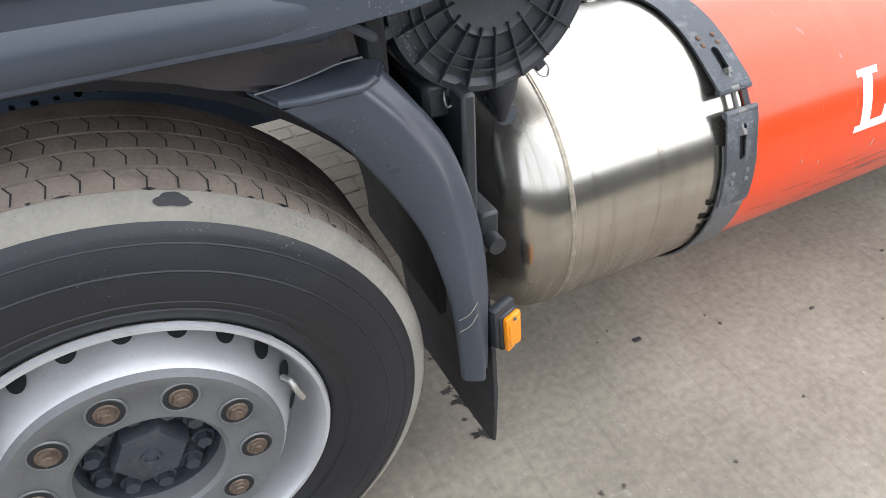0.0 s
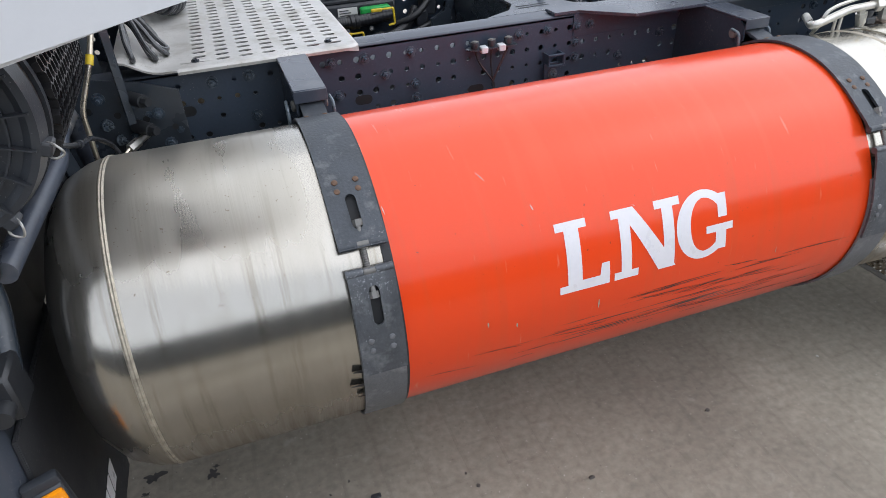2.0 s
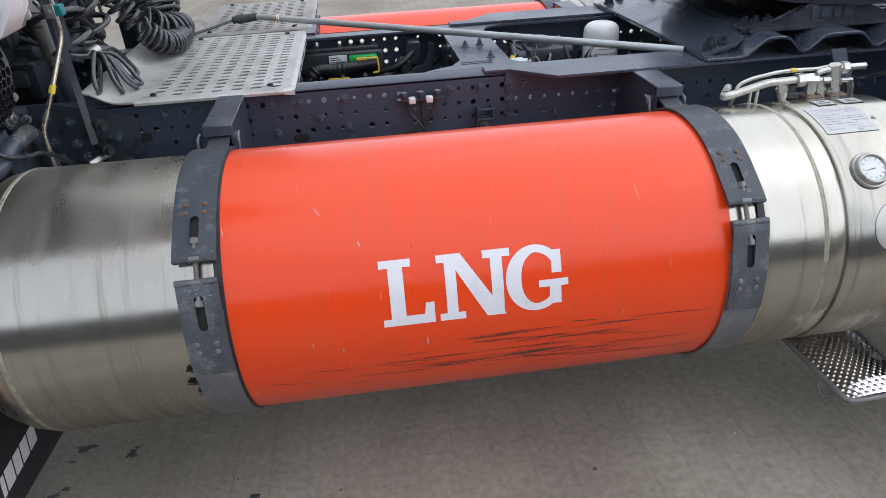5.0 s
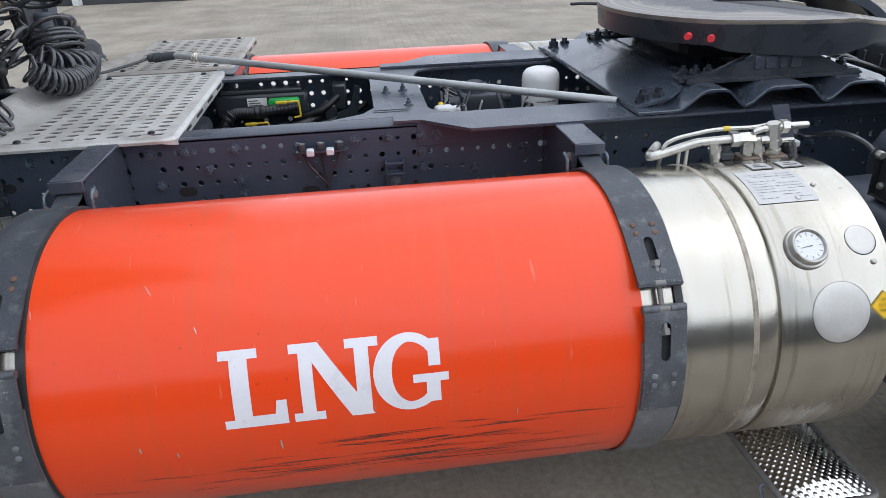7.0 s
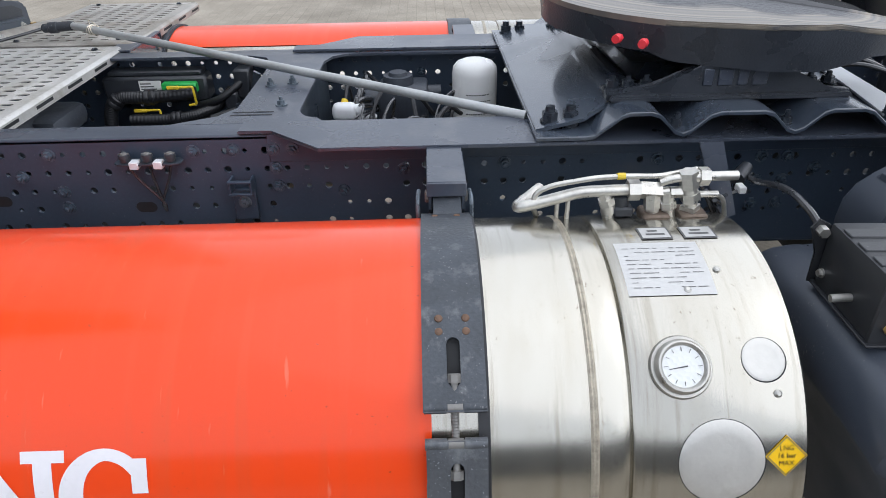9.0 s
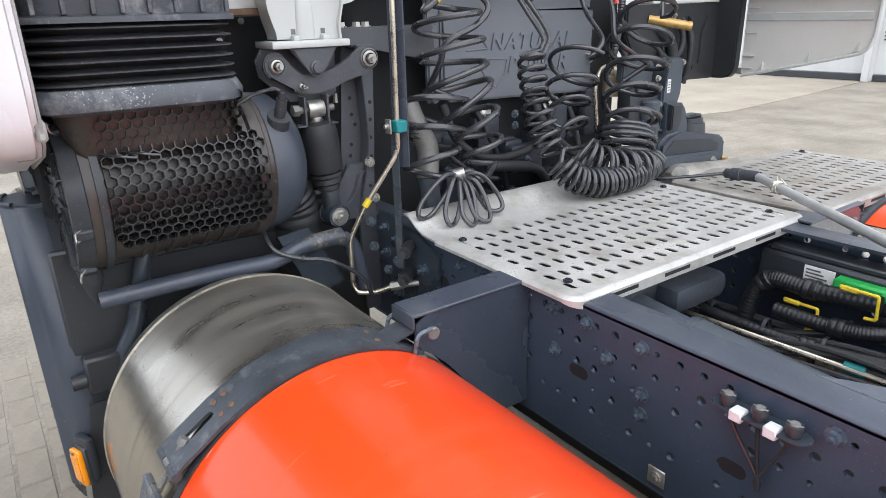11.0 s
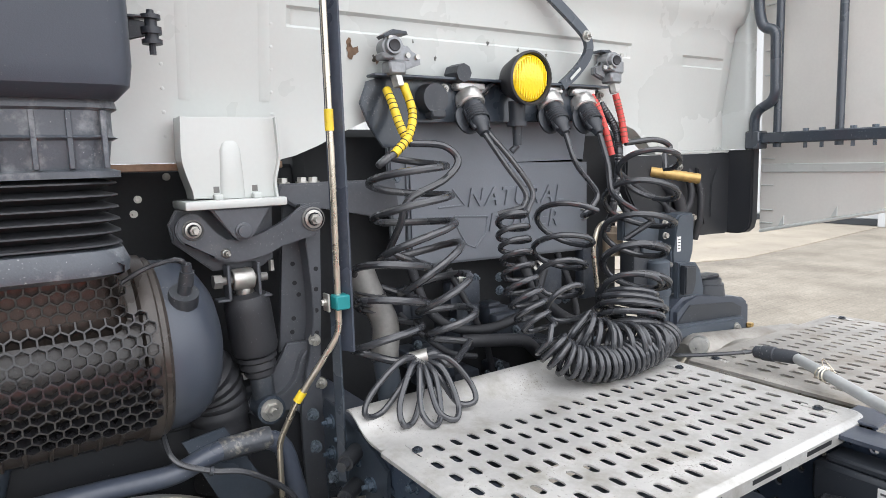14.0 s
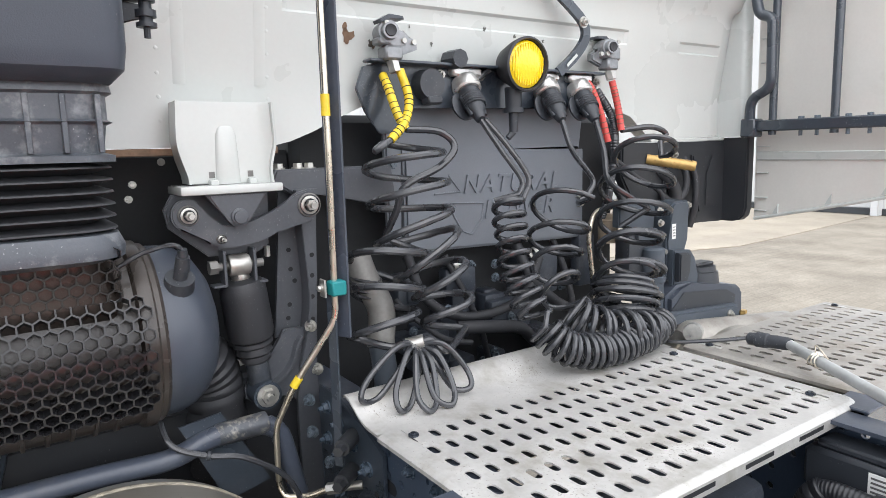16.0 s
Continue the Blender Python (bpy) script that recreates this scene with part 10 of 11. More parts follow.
# ---- rear mudguard, socket box, marker lamp ----
def rear_mudguard(sy):
    g = thing("rear_mudguard", "dark grey ribbed plastic rear mudguard" + ("" if sy > 0 else " beyond the coupling"), "mudguard", (3.2, -sy * 0.95, 0.5), group="rear mudguards")
    # side profile: short upright front, long slope to a broad crown, then down behind the wheel
    side = smooth_path([Vector((x, 0, z)) for x, z in ((3.04, 0.56), (3.012, 0.74), (2.996, 0.86), (3.014, 0.918), (3.060, 0.954), (3.20, 1.034), (3.36, 1.094), (3.56, 1.124), (3.80, 1.112), (4.02, 1.03), (4.16, 0.90), (4.20, 0.76))], 5)
    run = [0.0]
    for a, b in zip(side, side[1:]):
        run.append(run[-1] + (b - a).length)

    def at(dist):
        for k in range(len(side) - 1):
            if dist <= run[k + 1]:
                f = (dist - run[k]) / (run[k + 1] - run[k])
                q = side[k].lerp(side[k + 1], f)
                d = (side[k + 1] - side[k]).normalized()
                return q, Vector((-d.z, 0, d.x))
        return side[-1], Vector((0, 0, 1))
    sec = [(0.665, -0.040), (0.665, -0.004), (0.670, 0.0), (0.778, 0.0), (0.784, -0.012), (0.806, -0.012), (0.812, 0.0), (1.185, 0.0), (1.215, -0.010), (1.230, -0.030), (1.230, -0.085)]
    bm = B()
    rows = []
    total = run[-1]
    for k in range(49):
        q, nrm = at(total * k / 48)
        rows.append([bm.verts.new(Vector((q.x, -sy * y, q.z)) + nrm * off) for y, off in sec])
    for a, b in zip(rows, rows[1:]):
        for k in range(len(sec) - 1):
            bm.faces.new((a[k], a[k + 1], b[k + 1], b[k]))
    part("shell", bm, M_PLASTIC_G, g, angle=25)
    for ya, yb, d0, ln, step, cnt in ((0.685, 0.762, 0.40, 0.13, 0.20, 5), (0.835, 0.985, 0.44, 0.11, 0.17, 6), (1.010, 1.165, 0.44, 0.11, 0.17, 6)):
        for c in range(cnt):
            bm = B()
            rows = []
            for k in range(8):
                e = 0 if k == 0 else (1 if k == 7 else (k - 1) / 5)
                q, nrm = at(d0 + step * c + (0.0 if k == 0 else ln if k == 7 else 0.008 + (ln - 0.016) * e))
                lift = 0.0 if k in (0, 7) else 0.007
                rows.append([bm.verts.new(Vector((q.x, -sy * y, q.z)) + nrm * (0.0005 + (lift if n in (1, 2) else 0.0))) for n, y in enumerate((ya, ya + 0.007, yb - 0.007, yb))])
            for a, b in zip(rows, rows[1:]):
                for k in range(3):
                    bm.faces.new((a[k], a[k + 1], b[k + 1], b[k]))
            part("raised_rib", bm, M_PLASTIC_G, g, angle=25)
    if sy > 0:
        bm = B()
        # moulded front bulk ahead of the wheel: crowned top, short front face, undercut below a crease
        prof = [(2.915, 0.40), (2.872, 0.58), (2.828, 0.705), (2.806, 0.742), (2.803, 0.752), (2.808, 0.785), (2.815, 0.812), (2.826, 0.829), (2.845, 0.840), (2.875, 0.8455), (2.95, 0.8465), (3.02, 0.848), (3.08, 0.80), (3.10, 0.40)]
        stations = [(-0.735, 0.03), (-0.742, 0.010), (-0.76, 0.0), (-0.90, 0.0), (-1.02, 0.0), (-1.08, 0.003), (-1.12, 0.010), (-1.155, 0.021), (-1.178, 0.033), (-1.192, 0.047), (-1.198, 0.062), (-1.202, 0.085)]
        rows = []
        for y, sink in stations:
            row = []
            for x, z in prof:
                up = max(0.0, min(1.0, (z - 0.72) / 0.12))
                row.append(bm.verts.new((x + (0.012 if y < -1.19 or y > -0.741 else 0.0), y, z - sink * up)))
            rows.append(row)
        for a, b in zip(rows, rows[1:]):
            for k in range(len(prof) - 1):
                bm.faces.new((a[k], a[k + 1], b[k + 1], b[k]))
        for r in (rows[0], rows[-1]):
            bm.faces.new(r)
        part("front_bulk", bm, M_PLASTIC_G, g)
    return g


rear_mudguard(1)
rear_mudguard(-1)


def rear_tyre(sy):
    t = thing("wheel_assembly", "dark truck rear wheel under its mudguard", "wheel", (3.62, -sy * 0.95, 0), group="rear wheels")
    bm = B()
    lathe(bm, (3.62, -sy * 0.68, 0.505), (0, -sy, 0), [(0, 0.3), (0.0, 0.45), (0.03, 0.50), (0.48, 0.50), (0.51, 0.45), (0.50, 0.3)], 56)
    part("tyre", bm, M_TYRE, t)
    bm = B()
    lathe(bm, (3.62, -sy * 0.68, 0.505), (0, -sy, 0), [(0.50, 0.3), (0.49, 0.28), (0.40, 0.25), (0.36, 0.12), (0.44, 0.11), (0.44, 0)], 40)
    part("rim", bm, M_RIM, t)
    return t


rear_tyre(1)
rear_tyre(-1)


def socket_box():
    s = thing("socket_box", "black box with red-capped socket on mudguard", "socket box", (2.897, -0.968, 0.846))
    m = Matrix.Translation((2.896, -0.968, 0.8485)) @ Matrix.Rotation(radians(-2.5), 4, 'Z')
    hx, hy, h = 0.059, 0.080, 0.113
    bm = B()
    box(bm, (-hx, -hy, 0.003), (hx, hy, h), 0.006, m, 2)
    part("case", bm, M_BOX, s)
    for y0, y1 in ((-0.052, -0.026), (-0.012, 0.014), (0.028, 0.054)):
        bm = B()
        box(bm, (-hx + 0.004, y0, h - 0.001), (hx - 0.004, y1, h + 0.0022), 0.0015, m)
        part("lid_rib", bm, M_BOX, s)
    bm = B()
    box(bm, (-hx - 0.002, -hy - 0.003, 0.001), (hx + 0.001, -hy + 0.002, h - 0.004), 0.003, m)
    part("front_plate", bm, M_BOX, s)
    # hinged oval cap
    cx, cz = 0.021, 0.055
    out = []
    for k in range(32):
        a = 2 * math.pi * k / 32
        e = 0.72
        out.append((cx + 0.035 * math.copysign(abs(math.cos(a)) ** e, math.cos(a)), cz + (0.037 if a < math.pi else 0.046) * math.copysign(abs(math.sin(a)) ** e, math.sin(a))))
    fm = m @ frame_of((0, -hy - 0.003, 0), (1, 0, 0), (0, 0, 1))
    bm = B()
    prism(bm, out, 0.013, fm, 0.0035)
    box(bm, (cx - 0.033, -hy - 0.015, cz + 0.034), (cx - 0.013, -hy - 0.003, cz + 0.048), 0.004, m, 2)
    box(bm, (cx + 0.013, -hy - 0.015, cz + 0.034), (cx + 0.033, -hy - 0.003, cz + 0.048), 0.004, m, 2)
    part("red_cap", bm, M_REDCAP, s, "red plastic socket cap")
    bm = B()
    rod(bm, m @ Vector((cx - 0.040, -hy - 0.010, cz + 0.042)), m @ Vector((cx + 0.036, -hy - 0.010, cz + 0.042)), 0.003, seg=8)
    rod(bm, m @ Vector((cx - 0.010, -hy - 0.012, cz + 0.042)), m @ Vector((cx + 0.010, -hy - 0.012, cz + 0.042)), 0.0055, seg=10)
    for q in (-0.008, 0.008):
        rod(bm, m @ Vector((cx + q, -hy - 0.0172, cz + 0.040)), m @ Vector((cx + q, -hy - 0.0172, cz + 0.018)), 0.0010, seg=6)
    part("hinge_spring", bm, M_ZINC, s, "steel hinge pin and spring")
    bm = B()
    rod(bm, m @ Vector((-0.036, -hy - 0.002, 0.030)), m @ Vector((-0.036, -hy - 0.010, 0.030)), 0.0085, seg=6)
    rod(bm, m @ Vector((-0.036, -hy - 0.010, 0.030)), m @ Vector((-0.036, -hy - 0.013, 0.030)), 0.0045, seg=10)
    part("brass_nut", bm, M_GOLD, s)
    bm = B()
    rod(bm, m @ Vector((-0.047, -hy - 0.003, 0.094)), m @ Vector((-0.047, -hy - 0.0036, 0.094)), 0.0035, seg=10)
    part("screw_hole", bm, M_DARK, s)
    bm = B()
    rod(bm, m @ Vector((-hx, -0.020, 0.040)), m @ Vector((-hx - 0.030, -0.020, 0.038)), 0.0062, seg=12)
    part("side_stub", bm, M_ZINC, s)
    bm = B()
    hexbolt(bm, m @ Vector((-hx, 0.062, 0.030)), (-1, 0, 0), 0.006, 0.005, 0.008, 0.0)
    part("side_bolt", bm, M_ZINC, s)
    bm = B()
    box(bm, (-hx - 0.004, -hy - 0.010, 0.0), (hx + 0.004, hy + 0.004, 0.004), 0.001, m)
    prism(bm, [(-0.030, -hy - 0.008), (0.020, -hy - 0.050), (0.078, -hy - 0.058), (0.086, -hy - 0.045), (0.086, -hy + 0.03), (0.058, -hy + 0.04)], 0.005, m @ Matrix.Translation((0, 0, 0.0)), 0.001)
    part("foot_plate", bm, M_BOX, s)
    bm = B()
    hexbolt(bm, m @ Vector((0.050, -hy - 0.030, 0.005)), (0, 0, 1), 0.009, 0.006, 0.014, 0.003)
    part("foot_bolt", bm, M_BOLT_DARK, s)
    # fixing bracket on the inner side with its bright bolt and a dark lead
    bm = B()
    prism(bm, [(-0.066, 0.0), (-0.066, 0.055), (-0.085, 0.10), (-0.074, 0.115), (-0.055, 0.105), (-0.02, 0.055), (-0.02, 0.0)], 0.005, m @ frame_of((0, hy + 0.008, 0), (1, 0, 0), (0, 0, 1)), 0.001)
    part("side_bracket", bm, M_BOX, s)
    bm = B()
    rod(bm, m @ Vector((-0.070, hy + 0.003, 0.098)), m @ Vector((-0.070, hy - 0.012, 0.098)), 0.009, seg=6)
    part("bracket_bolt", bm, M_ZINC, s)
    bm = B()
    tube(bm, smooth_path([(2.845, -0.875, 0.93), (2.835, -0.83, 0.955), (2.84, -0.74, 0.95), (2.86, -0.60, 0.90), (2.90, -0.45, 0.86)], 8), 0.006, 8)
    part("lead", bm, M_HOSE, s)
    return s


socket_box()
marker_lamp((2.885, -1.202, 0.612), 10, 0.118, 0.058)


# perforated heat shield of the silencer, below the tank's end
def silencer():
    s = thing("silencer_shield", "bright dimpled heat shield of the silencer", "heat shield", (2.65, -0.95, 0.03))
    m = frame_of((2.565, -0.650, 0.250), (1, 0.03, 0), (0.31, -0.95, 0))
    W, L, p = 0.208, 0.548, 0.0098
    nu, nv = 126, 330
    bm = B()
    g = []
    for j in range(nv + 1):
        row = []
        for i in range(nu + 1):
            u, v = W * i / nu, L * j / nv
            crown = 0.030 * math.sin(math.pi * u / W) ** 0.8 * min(1.0, (L - v) / 0.05 + 0.25)
            stud = 0.0034 * max(0.0, math.sin(math.pi * u / p) * math.sin(math.pi * v / p)) ** 0.8
            row.append(bm.verts.new(m @ Vector((u, v, -(crown + stud)))))
        g.append(row)
    for j in range(nv):
        for i in range(nu):
            bm.faces.new((g[j][i], g[j][i + 1], g[j + 1][i + 1], g[j + 1][i]))
    part("dimpled_sheet", bm, M_SHIELD, s, angle=70)
    bm = B()
    box(bm, (0.0, -0.01, 0.003), (W, L, 0.014), 0.004, m, 2)
    part("under_tray", bm, M_DARK, s)
    bm = B()
    bent(bm, [m @ Vector(q) for q in ((-0.006, 0, 0.001), (-0.006, L + 0.006, 0.001), (W + 0.006, L + 0.006, 0.001), (W + 0.006, 0, 0.001))], 0.0075, 0.03, 10)
    part("edge_rail", bm, M_JOINT, s, "dull rolled edge")
    bm = B()
    tube(bm, smooth_path([m @ Vector(q) for q in ((-0.004, L - 0.085, 0.006), (-0.022, L - 0.080, 0.016), (-0.020, L - 0.060, 0.034), (0.000, L - 0.050, 0.028))], 6), 0.0035, 8)
    part("wire_clip", bm, M_BOLT, s)
    return s


M_SHIELD = surface("shield_sheet", (0.72, 0.71, 0.69), 0.24, metal=1.0, vary=0.15, scale=10, bump=0.05)
silencer()

# ---- connection panel behind the cab ----
def panel():
    p = thing("connection_panel", "dark bracket panel with trailer sockets behind cab", "socket panel", (0.46, 0.14, 1.56))
    bm = B()
    prism(bm, [(-0.255, 1.60), (-0.235, 1.648), (-0.20, 1.658), (0.50, 1.662), (0.52, 1.64), (0.50, 1.575), (0.46, 1.565), (-0.12, 1.56), (-0.16, 1.50), (-0.20, 1.50), (-0.235, 1.55)], 0.008, frame_of((0.455, 0, 0), (0, 1, 0), (0, 0, 1)), 0.002)
    part("plate", bm, M_CHASSIS, p)
    bm = B()
    box(bm, (0.46, -0.235, 1.655), (0.50, 0.51, 1.662), 0.002)
    part("top_lip", bm, M_CHASSIS, p)
    for y in (-0.03, 0.33, 0.505, 0.09):
        bm = B()
        hexbolt(bm, (0.466, y, 1.638), (1, 0, 0), 0.009, 0.008, 0.012, 0.005)
        part("bolt", bm, M_ZINC, p)
    # unused sockets with lids
    bm = B()
    rod(bm, (0.46, -0.075, 1.612), (0.50, -0.075, 1.612), 0.036, 0.034, 24)
    box(bm, (0.47, -0.09, 1.566), (0.505, -0.05, 1.585), 0.004)
    part("blank_socket", bm, M_PLASTIC, p)
    bm = B()
    rod(bm, (0.46, 0.0, 1.672), (0.51, 0.0, 1.672), 0.024, 0.022, 8)
    part("capped_outlet", bm, M_PLASTIC, p)
    return p


panel()


def socket_plug(y, cables):
    s = thing("trailer_plug", "black trailer plug in a bright alloy socket", "plug", (0.50, y, 1.50), group="trailer plugs")
    o = Vector((0.468, y + 0.004, 1.622))
    d = Vector((0.62, -0.10, -0.72)).normalized()
    bm = B()
    lathe(bm, o, d, [(0.0, 0.034), (0.012, 0.036), (0.030, 0.035), (0.034, 0.031), (0.034, 0.0)], 28)
    box(bm, (o.x - 0.01, o.y - 0.045, o.z + 0.012), (o.x + 0.018, o.y + 0.045, o.z + 0.035), 0.006)
    part("socket", bm, M_ALLOY, s, "bright alloy socket")
    bm = B()
    lathe(bm, o, d, [(0.034, 0.026), (0.045, 0.028), (0.075, 0.027), (0.078, 0.024), (0.095, 0.023), (0.105, 0.017), (0.125, 0.012), (0.128, 0.0)], 18)
    u, v, w = basis(d)
    for sg in (-1, 1):
        rod(bm, o + w * 0.05 + u * 0.026 * sg, o + w * 0.11 + u * 0.018 * sg, 0.006, 0.005, 8)
    part("plug_body", bm, M_PLASTIC, s)
    for k in range(5):
        bm = B()
        lathe(bm, o, d, [(0.052 + 0.007 * k, 0.0275), (0.0545 + 0.007 * k, 0.0295), (0.057 + 0.007 * k, 0.0275)], 18)
        part("grip_ring", bm, M_PLASTIC, s)
    bm = B()
    c = o + Vector((0.02, -0.02, -0.06))
    lathe(bm, c, (1, 0.1, 0.35), [(0, 0.036), (0.006, 0.037), (0.008, 0.03), (0.009, 0)], 24)
    part("hanging_lid", bm, M_PLASTIC, s)
    return o + d * 0.125


M_ALLOY = surface("bright_alloy", (0.62, 0.61, 0.59), 0.34, metal=0.75, vary=0.2, scale=30, bump=0.15)
ENDS = [socket_plug(y, 1) for y in (0.035, 0.300, 0.425)]


def work_lamp():
    l = thing("work_lamp", "round work lamp with yellow ribbed lens", "lamp", (0.49, 0.19, 1.50))
    c = Vector((0.545, 0.170, 1.662))
    d = Vector((1.0, -0.02, -0.06)).normalized()
    bm = B()
    lathe(bm, c, d, [(-0.085, 0.0), (-0.083, 0.025), (-0.06, 0.045), (-0.02, 0.060), (0.005, 0.066), (0.012, 0.066), (0.014, 0.061), (0.006, 0.058)], 44)
    part("housing", bm, M_RUBBER, l)
    bm = B()
    lathe(bm, c, d, [(0.004, 0.0565), (0.008, 0.052), (0.013, 0.03), (0.014, 0.0)], 40)
    lens = part("lens", bm, M_YLENS, l, "yellow glass lens")
    u, v, w = basis(d)
    for k in range(-6, 7):
        bm = B()
        h = math.sqrt(max(0.0, 0.050 ** 2 - (k * 0.0078) ** 2))
        up = Vector((0, 0, 1))
        side = w.cross(up).normalized()
        upv = side.cross(w).normalized()
        rod(bm, c + w * 0.0105 + side * k * 0.0078 - upv * h, c + w * 0.0105 + side * k * 0.0078 + upv * h, 0.0022, seg=6)
        part("lens_flute", bm, M_YLENS, lens)
    bm = B()
    rod(bm, (0.505, 0.165, 1.61), (0.505, 0.165, 1.56), 0.022, 0.020, 16)
    rod(bm, (0.505, 0.165, 1.56), (0.505, 0.165, 1.548), 0.026, seg=16)
    rod(bm, (0.505, 0.165, 1.548), (0.505, 0.165, 1.50), 0.013, 0.011, 12)
    rod(bm, (0.505, 0.165, 1.50), (0.50, 0.150, 1.485), 0.008, seg=10)
    part("plug_stem", bm, M_PLASTIC, l)
    bm = B()
    tube(bm, smooth_path([(0.48, 0.11, 1.655), (0.475, 0.075, 1.63), (0.475, 0.065, 1.60)], 6), lambda q: 0.008 * (1 + 0.1 * math.sin(q * 60)), 10)
    part("conduit", bm, M_HOSE, l)
    return l


work_lamp()


def coupling(y, z, tint_mat, label, flip):
    """Air hose coupling head on the panel."""
    c = thing("air_coupling", label, "air coupling", (0.50, y, z - 0.08), group="air couplings")
    bm = B()
    s = -1 if flip else 1
    rod(bm, (0.47, y, z), (0.515, y - 0.010, z), 0.025, 0.024, 20)
    rod(bm, (0.515, y - 0.010, z), (0.529, y - 0.013, z), 0.0195, 0.0175, 18)
    box(bm, (0.475, y - 0.034, z - 0.028), (0.512, y + 0.030, z - 0.012), 0.004)
    box(bm, (0.48, y - 0.012, z - 0.034), (0.516, y + 0.036, z + 0.004), 0.006)
    prism(bm, [(-0.028, -0.01), (0.02, -0.045), (0.062, -0.03), (0.062, -0.012), (0.045, -0.004), (0.03, 0.0), (0.0, 0.02)], 0.02, frame_of((0.495, y, z - 0.005), (0, s, 0), (0, 0, 1)), 0.004)
    box(bm, (0.478, y - 0.022, z - 0.060), (0.520, y + 0.022, z - 0.030), 0.005)
    part("head", bm, M_ALLOY2, c, "grey cast coupling head")
    bm = B()
    lathe(bm, (0.529, y - 0.013, z), (1, -0.2, 0), [(0.0, 0.0135), (0.003, 0.012), (0.001, 0.008), (0.0005, 0)], 18)
    part("seal", bm, M_RUBBER, c)
    bm = B()
    prism(bm, [(-0.035, 0.022), (-0.01, 0.036), (0.025, 0.034), (0.028, 0.027), (-0.01, 0.028), (-0.03, 0.016)], 0.034, frame_of((0.485, y, z), (0, s, 0), (0, 0, 1)), 0.002)
    part("guide", bm, M_STRAP, c)
    for yy, zz in ((0.025 * s, -0.018), (-0.018 * s, 0.016), (0.05 * s, -0.02)):
        bm = B()
        rod(bm, (0.515, y + yy, z + zz), (0.522, y + yy, z + zz), 0.006, seg=10)
        part("screw", bm, M_ZINC, c)
    bm = B()
    rod(bm, (0.50, y + 0.004, z - 0.060), (0.505, y + 0.008, z - 0.085), 0.015, 0.014, 6)
    part("nipple_nut", bm, M_ZINC, c)
    return c


M_ALLOY2 = surface("grey_cast_alloy", (0.27, 0.28, 0.29), 0.48, metal=0.6, vary=0.25, scale=40, bump=0.25)
coupling(-0.185, 1.718, M_YELLOW, "grey cast air coupling head with yellow sleeved hose", False)
coupling(0.520, 1.728, M_REDSLV, "grey cast air coupling head with red sleeved hose", True)

# bent stay with slotted foot
st = thing("panel_stay", "bent dark steel stay from panel to cab wall", "stay", (0.5, 0.38, 1.66))
bm = B()
P = smooth_path([(0.49, 0.330, 1.655), (0.495, 0.385, 1.70), (0.50, 0.418, 1.745), (0.502, 0.410, 1.785), (0.502, 0.36, 1.825), (0.505, 0.24, 1.90), (0.507, 0.05, 2.03), (0.51, -0.1, 2.14)], 6)
rows = []
for i, p in enumerate(P):
    t_ = (P[min(i + 1, len(P) - 1)] - P[max(i - 1, 0)]).normalized()
    s_ = t_.cross(Vector((1, 0, 0))).normalized() * 0.013
    rows.append([bm.verts.new(p - s_), bm.verts.new(p + s_), bm.verts.new(p + s_ + Vector((0.012, 0, 0))), bm.verts.new(p - s_ + Vector((0.012, 0, 0)))])
for a, b in zip(rows, rows[1:]):
    for k in range(4):
        bm.faces.new((a[k], a[(k + 1) % 4], b[(k + 1) % 4], b[k]))
bm.faces.new(rows[0])
bm.faces.new(rows[-1])
part("bar", bm, M_CHASSIS, st)
bm = B()
hexbolt(bm, (0.514, 0.404, 1.786), (1, 0, 0), 0.011, 0.009, 0.015, 0.008)
part("bolt", bm, M_ZINC, st)
bm = B()
a, b = Vector((0.5045, 0.352, 1.672)), Vector((0.5085, 0.385, 1.702))
w_ = (b - a).cross(Vector((1, 0, 0))).normalized() * 0.004
bm.faces.new([bm.verts.new(q + Vector((0.003, 0, 0))) for q in (a - w_, a + w_, b + w_, b - w_)])
part("slot", bm, M_WHITE, st)

HR = 0.0082
M_TAN = surface("tan_plastic", (0.42, 0.34, 0.25), 0.5, vary=0.15, scale=20, bump=0.1)


def sleeve_hose(name, runs, mat, label, ridged):
    t = thing(name, label, "hose sleeve", runs[0][0])
    for pts in runs:
        bm = B()
        tube(bm, smooth_path(pts, 10), (lambda q: 0.0098 * (1 + (0.10 * math.sin(q * 95) if q > 0.3 else 0))) if ridged else 0.0098, 12)
        part("sleeve", bm, mat, t)
        for k in range(10):
            bm = B()
            P = smooth_path(pts, 10)
            i = int(len(P) * (0.22 + 0.075 * k))
            d = (P[min(i + 1, len(P) - 1)] - P[i - 1]).normalized()
            lathe(bm, P[i], d, [(-0.0012, 0.0098), (0.0, 0.0110), (0.0012, 0.0098)], 12)
            part("coil_mark", bm, M_HOSE if mat == M_YELLOW else M_RUST, t)
    return t


